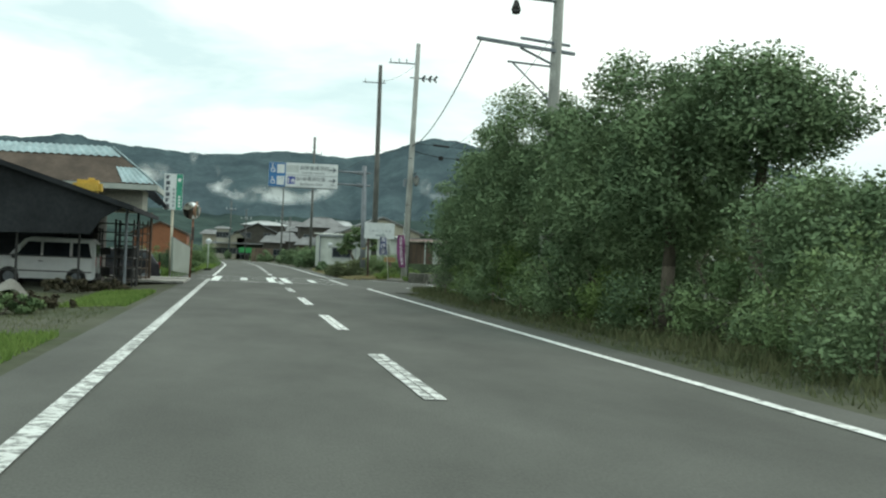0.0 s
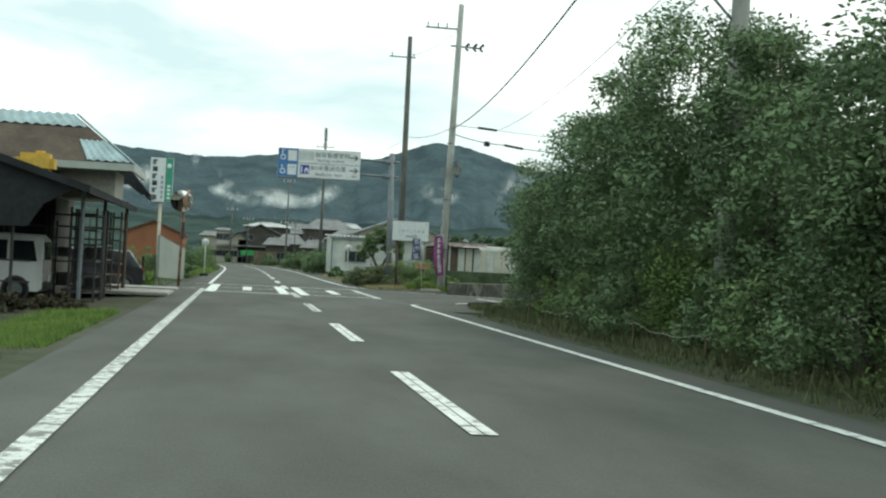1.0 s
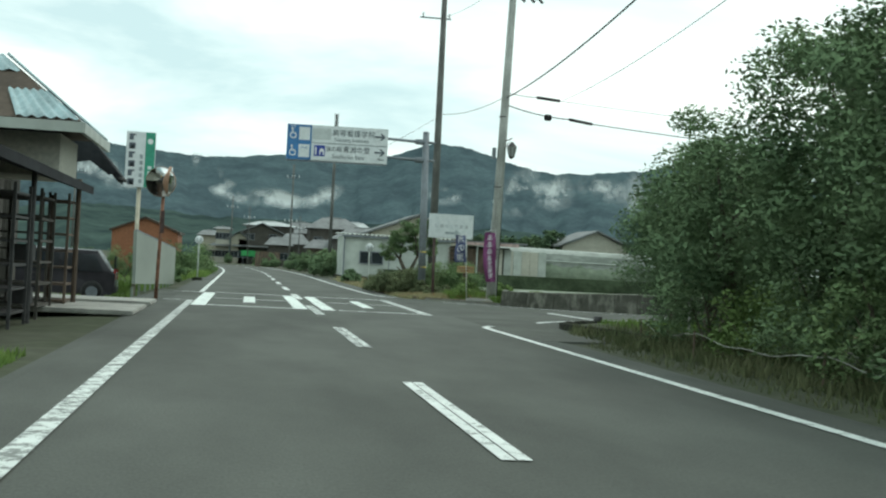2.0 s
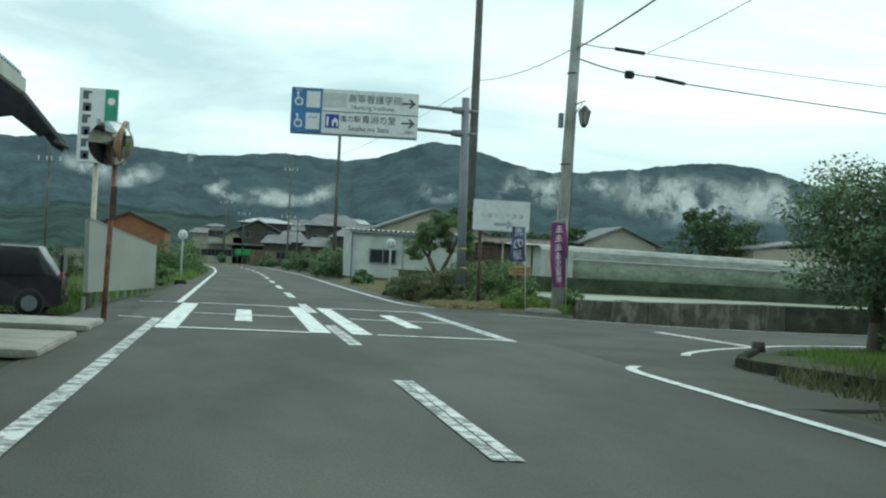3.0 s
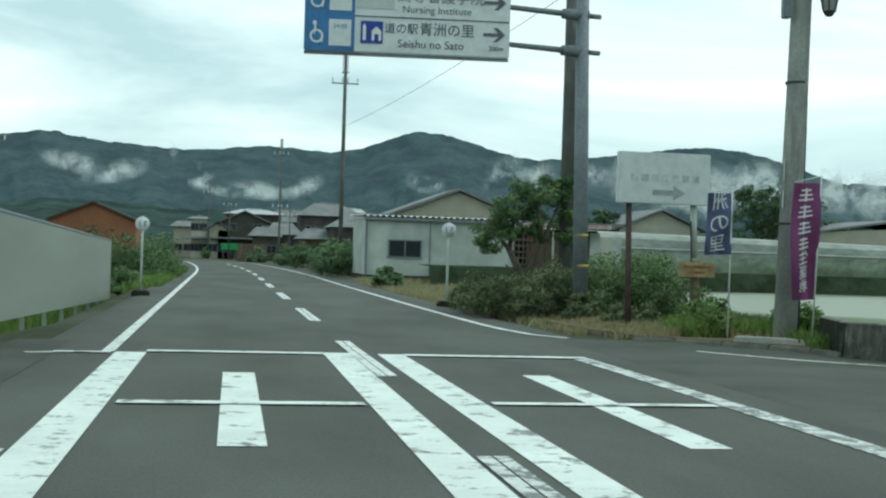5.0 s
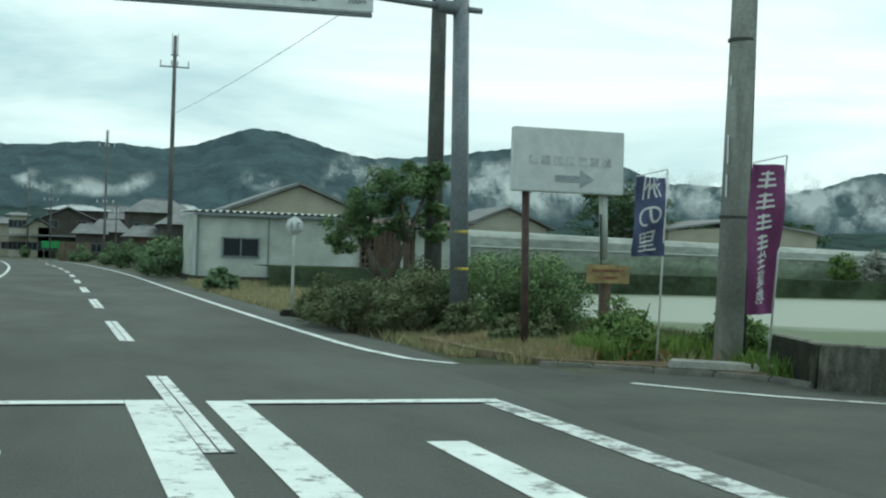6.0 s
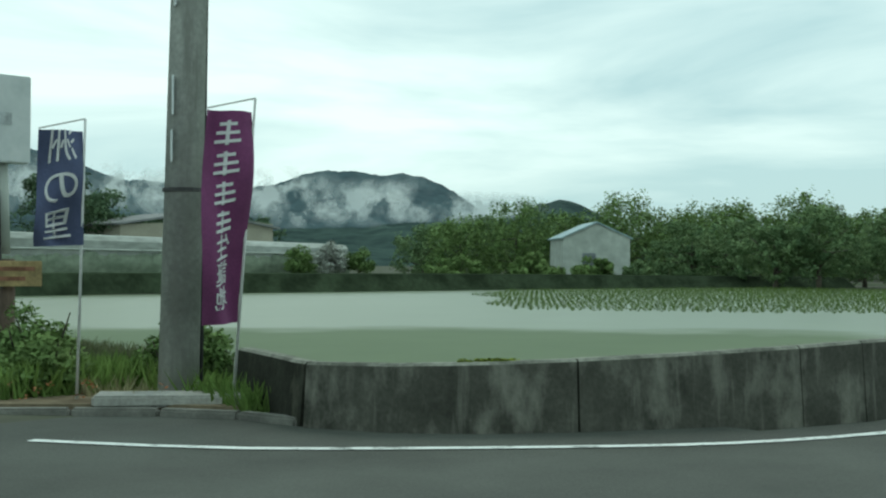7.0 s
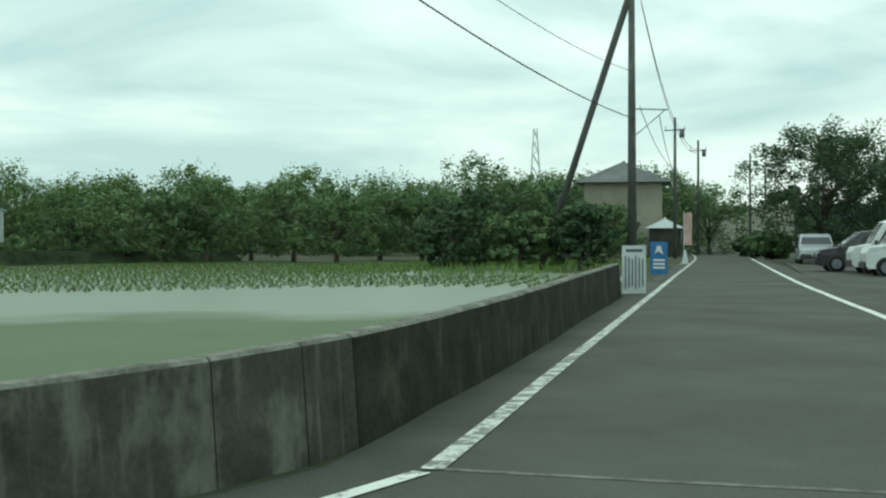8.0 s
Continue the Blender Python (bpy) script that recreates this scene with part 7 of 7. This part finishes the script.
for i in range(48):
    az, d = 41.0 + 0.86 * i, 118.0 + 14 * math.sin(i * 2.1)
    x, y = 3.0 + d * math.sin(radians(az)), 57.5 + d * math.cos(radians(az))
    h = 6.3 + 0.9 * math.sin(i * 1.3) + (0.8 if 33 < i < 40 else 0) - (1.6 if i < 3 else 0)
    tree(x, y, h, 6.4, "bushy pale green bamboo grove tree" if i < 24 else "dark green grove tree", 460 + i, 5600, 0.145, LEAF_LIGHT if i < 34 and i % 3 else LEAF_MID, 0.03, 11, trunk=0.16, clumps=170, fill=0.7, tall=1.5)
for i, (x, y, h, w) in enumerate(((75.0, 62.4, 7.3, 9.5), (72.5, 56.0, 7.2, 8.5), (82, 61.0, 7.0, 8), (66, 52, 7.0, 7))):
    tree(x, y, h, w, "broad dark tree behind the parked cars", 520 + i, 19000, 0.095, LEAF_SHADE, 0.12, 14, trunk=0.2, clumps=170, fill=0.75)
for i, (x, y, h, w) in enumerate(((54.4, 70.6, 2.5, 2.8), (54.0, 73.0, 2.3, 3.0), (53.5, 75.8, 2.3, 3.2), (62, 76.5, 2.4, 3.6), (64, 79, 3.6, 5), (90, 77.5, 3.2, 4), (78, 78.5, 4.2, 5), (86, 82, 5.0, 6), (94, 68.0, 1.6, 3), (84, 66.0, 1.5, 3), (112, 81, 4.0, 5), (125, 84, 6, 9), (150, 70, 7, 10), (150, 86, 8, 10))):
    tree(x, y, h, w, "dark garden tree near the end of the side road", 540 + i, 6500, 0.115 if x < 80 else 0.26, LEAF_MID if i % 2 else LEAF_SHADE, 0.10, 9, trunk=0.12, clumps=110, fill=0.5)

# ---- grass, weeds, rice ----
rng = np.random.default_rng(5)
gz = ground_z
bed_z = gz
grass("verge_grass", rng, [(-5.6, 8, -4.2, 17.5), (-5.6, 27, -4.15, 37), (-8.5, 17, -6.2, 22)], 22000, 0.04, 0.14, GRASS, "short bright green verge grass", gz)
grass("verge_grass", rng, [(4.15, 3, 6.2, 43.3), (4.2, 42.2, 6.0, 43.5)], 8500, 0.04, 0.14, DULL_GRASS, "thin dull grass along the tree line", gz)
grass("weeds", rng, [(4.7, 3, 6.4, 47)], 12000, 0.06, 0.28, DULL_GRASS, "dull green weeds along the tree line", gz)
grass("weeds", rng, [(-7.5, 63.5, -5.3, 90), (-4.8, 88, -3.6, 120)], 14000, 0.08, 0.4, GRASS, "tall weeds along the panel wall", gz)
grass("weeds", rng, [(4.9, 66.3, 7.1, 69.5), (6.3, 65.3, 7.1, 66.5), (4.2, 68, 5.6, 72), (4.6, 66.6, 6.2, 70)], 15000, 0.04, 0.18, DRY_GRASS, "dry weeds in the corner bed", bed_z)
grass("weeds", rng, [(5.6, 66.2, 7.3, 67.4), (6.9, 64.4, 7.6, 66.5)], 4000, 0.08, 0.35, GRASS, "green weeds in the corner bed", bed_z)
grass("weeds", rng, [(7.0, 66.0, 8.3, 77.5), (7.4, 67, 8.6, 77)], 14000, 0.06, 0.3, DULL_GRASS, "dull weeds on the paddy bank", gz)
grass("verge_grass", rng, [(5.9, 44.2, 8.5, 48.6), (6.5, 48.6, 9.0, 50.6), (7.4, 50.6, 10.0, 51.6)], 9000, 0.05, 0.15, GRASS, "green grass and weeds on the corner bank", lambda x, y: 0.08)
grass("verge_grass", rng, [(4.0, 69, 5.0, 104), (8.2, 49.5, 16, 53.0), (4.4, 79, 8, 105)], 12000, 0.05, 0.22, DRY_GRASS, "rough grass at the road edge", gz)
grass("field_grass", rng, [(-60, 66, -6.5, 150), (9, 105, 80, 125), (44, 69.5, 72, 80)], 42000, 0.15, 0.5, GRASS, "green field grass", gz)
grass("verge_grass", rng, [(-9.0, 3, -4.3, 36)], 14000, 0.02, 0.07, DULL_GRASS, "thin dull grass on the bare verge", gz)
fl = [(4.9 + 0.11 * i + rng.normal() * 0.06, 66.55 - 0.055 * i + rng.normal() * 0.12, 0.10 + rng.uniform(0, 0.12)) for i in range(24)]
v, f, q = leaves(rng, fl, 0.05, 170, 0.02)
tagged(foliage("flowers", v, f, material("orange_petals", (0.40, 0.16, 0.07), rough=0.7, vary=0.3, scale=8, bump=0), None, "small orange flowers along the kerb", "stuff"), "", "flowers", "", "stuff")
# rows of young rice
rv_, n_r = [], 0
r_x, r_y = [], []
for i in range(76):
    for j in range(170):
        x = 10 + j * 0.34
        y = 60.5 + 0.149 * (x - 10) + 0.55 * i
        near = math.hypot(x - 4.0, y - 57) - 33 - 4.0 * noise.noise((x * 0.12, y * 0.12, 3))
        if (x > 43 and y < 75.5 + 0.1 * (x - 50)) or rng.uniform() > 0.75 + near * 0.25 or y < 64.6 + 0.147 * (x - 30) or y > 98 - 0.15 * max(0, x - 45) or x > 63 or near < 0 or math.atan2(x - 1.2, y - 55.7) < 0.77 + 0.05 * noise.noise((x * 0.2, y * 0.2, 9)):
            continue
        r_x.append(x + rng.normal() * 0.03)
        r_y.append(y + rng.normal() * 0.03)
r_x, r_y = np.array(r_x), np.array(r_y)
k = 9
r_x, r_y = np.repeat(r_x, k), np.repeat(r_y, k)
n = len(r_x)
a = rng.uniform(0, 2 * math.pi, n)
hgt = rng.uniform(0.08, 0.2, n)
w = 0.013
dx, dy = np.cos(a) * w, np.sin(a) * w
lx, ly = rng.normal(size=n) * 0.09, rng.normal(size=n) * 0.09
v = np.stack([np.stack([r_x - dx, r_y - dy, np.full(n, 0.0)], 1), np.stack([r_x + dx, r_y + dy, np.full(n, 0.0)], 1), np.stack([r_x + lx, r_y + ly, hgt], 1)], 1).reshape(-1, 3)
ob = foliage("rice_seedlings", v, np.arange(n * 3).reshape(-1, 3), leaf_material("rice_leaf", (0.12, 0.19, 0.055), (0.17, 0.235, 0.08)), None, "rows of young green rice in the water", "stuff")
tagged(ob, "", "rice", "", "stuff")
# clump of moss plants on the wall top
moss = thing("weed_tuft", "small yellow-green weed tuft on the wall", "weeds", 7.9, 62.55, 0.53, -35)
tuft = [(rng.normal() * 0.1, rng.uniform(-0.04, 0.04), 0.0) for i in range(60)]
v, f, q = leaves(rng, tuft, 0.03, 1800, 0.012)
v[:, 2] = np.maximum(v[:, 2], -0.01)
foliage("leaf_tuft", v, f, leaf_material("tuft_leaf", (0.20, 0.27, 0.04), (0.27, 0.33, 0.06)), moss, normals=q)
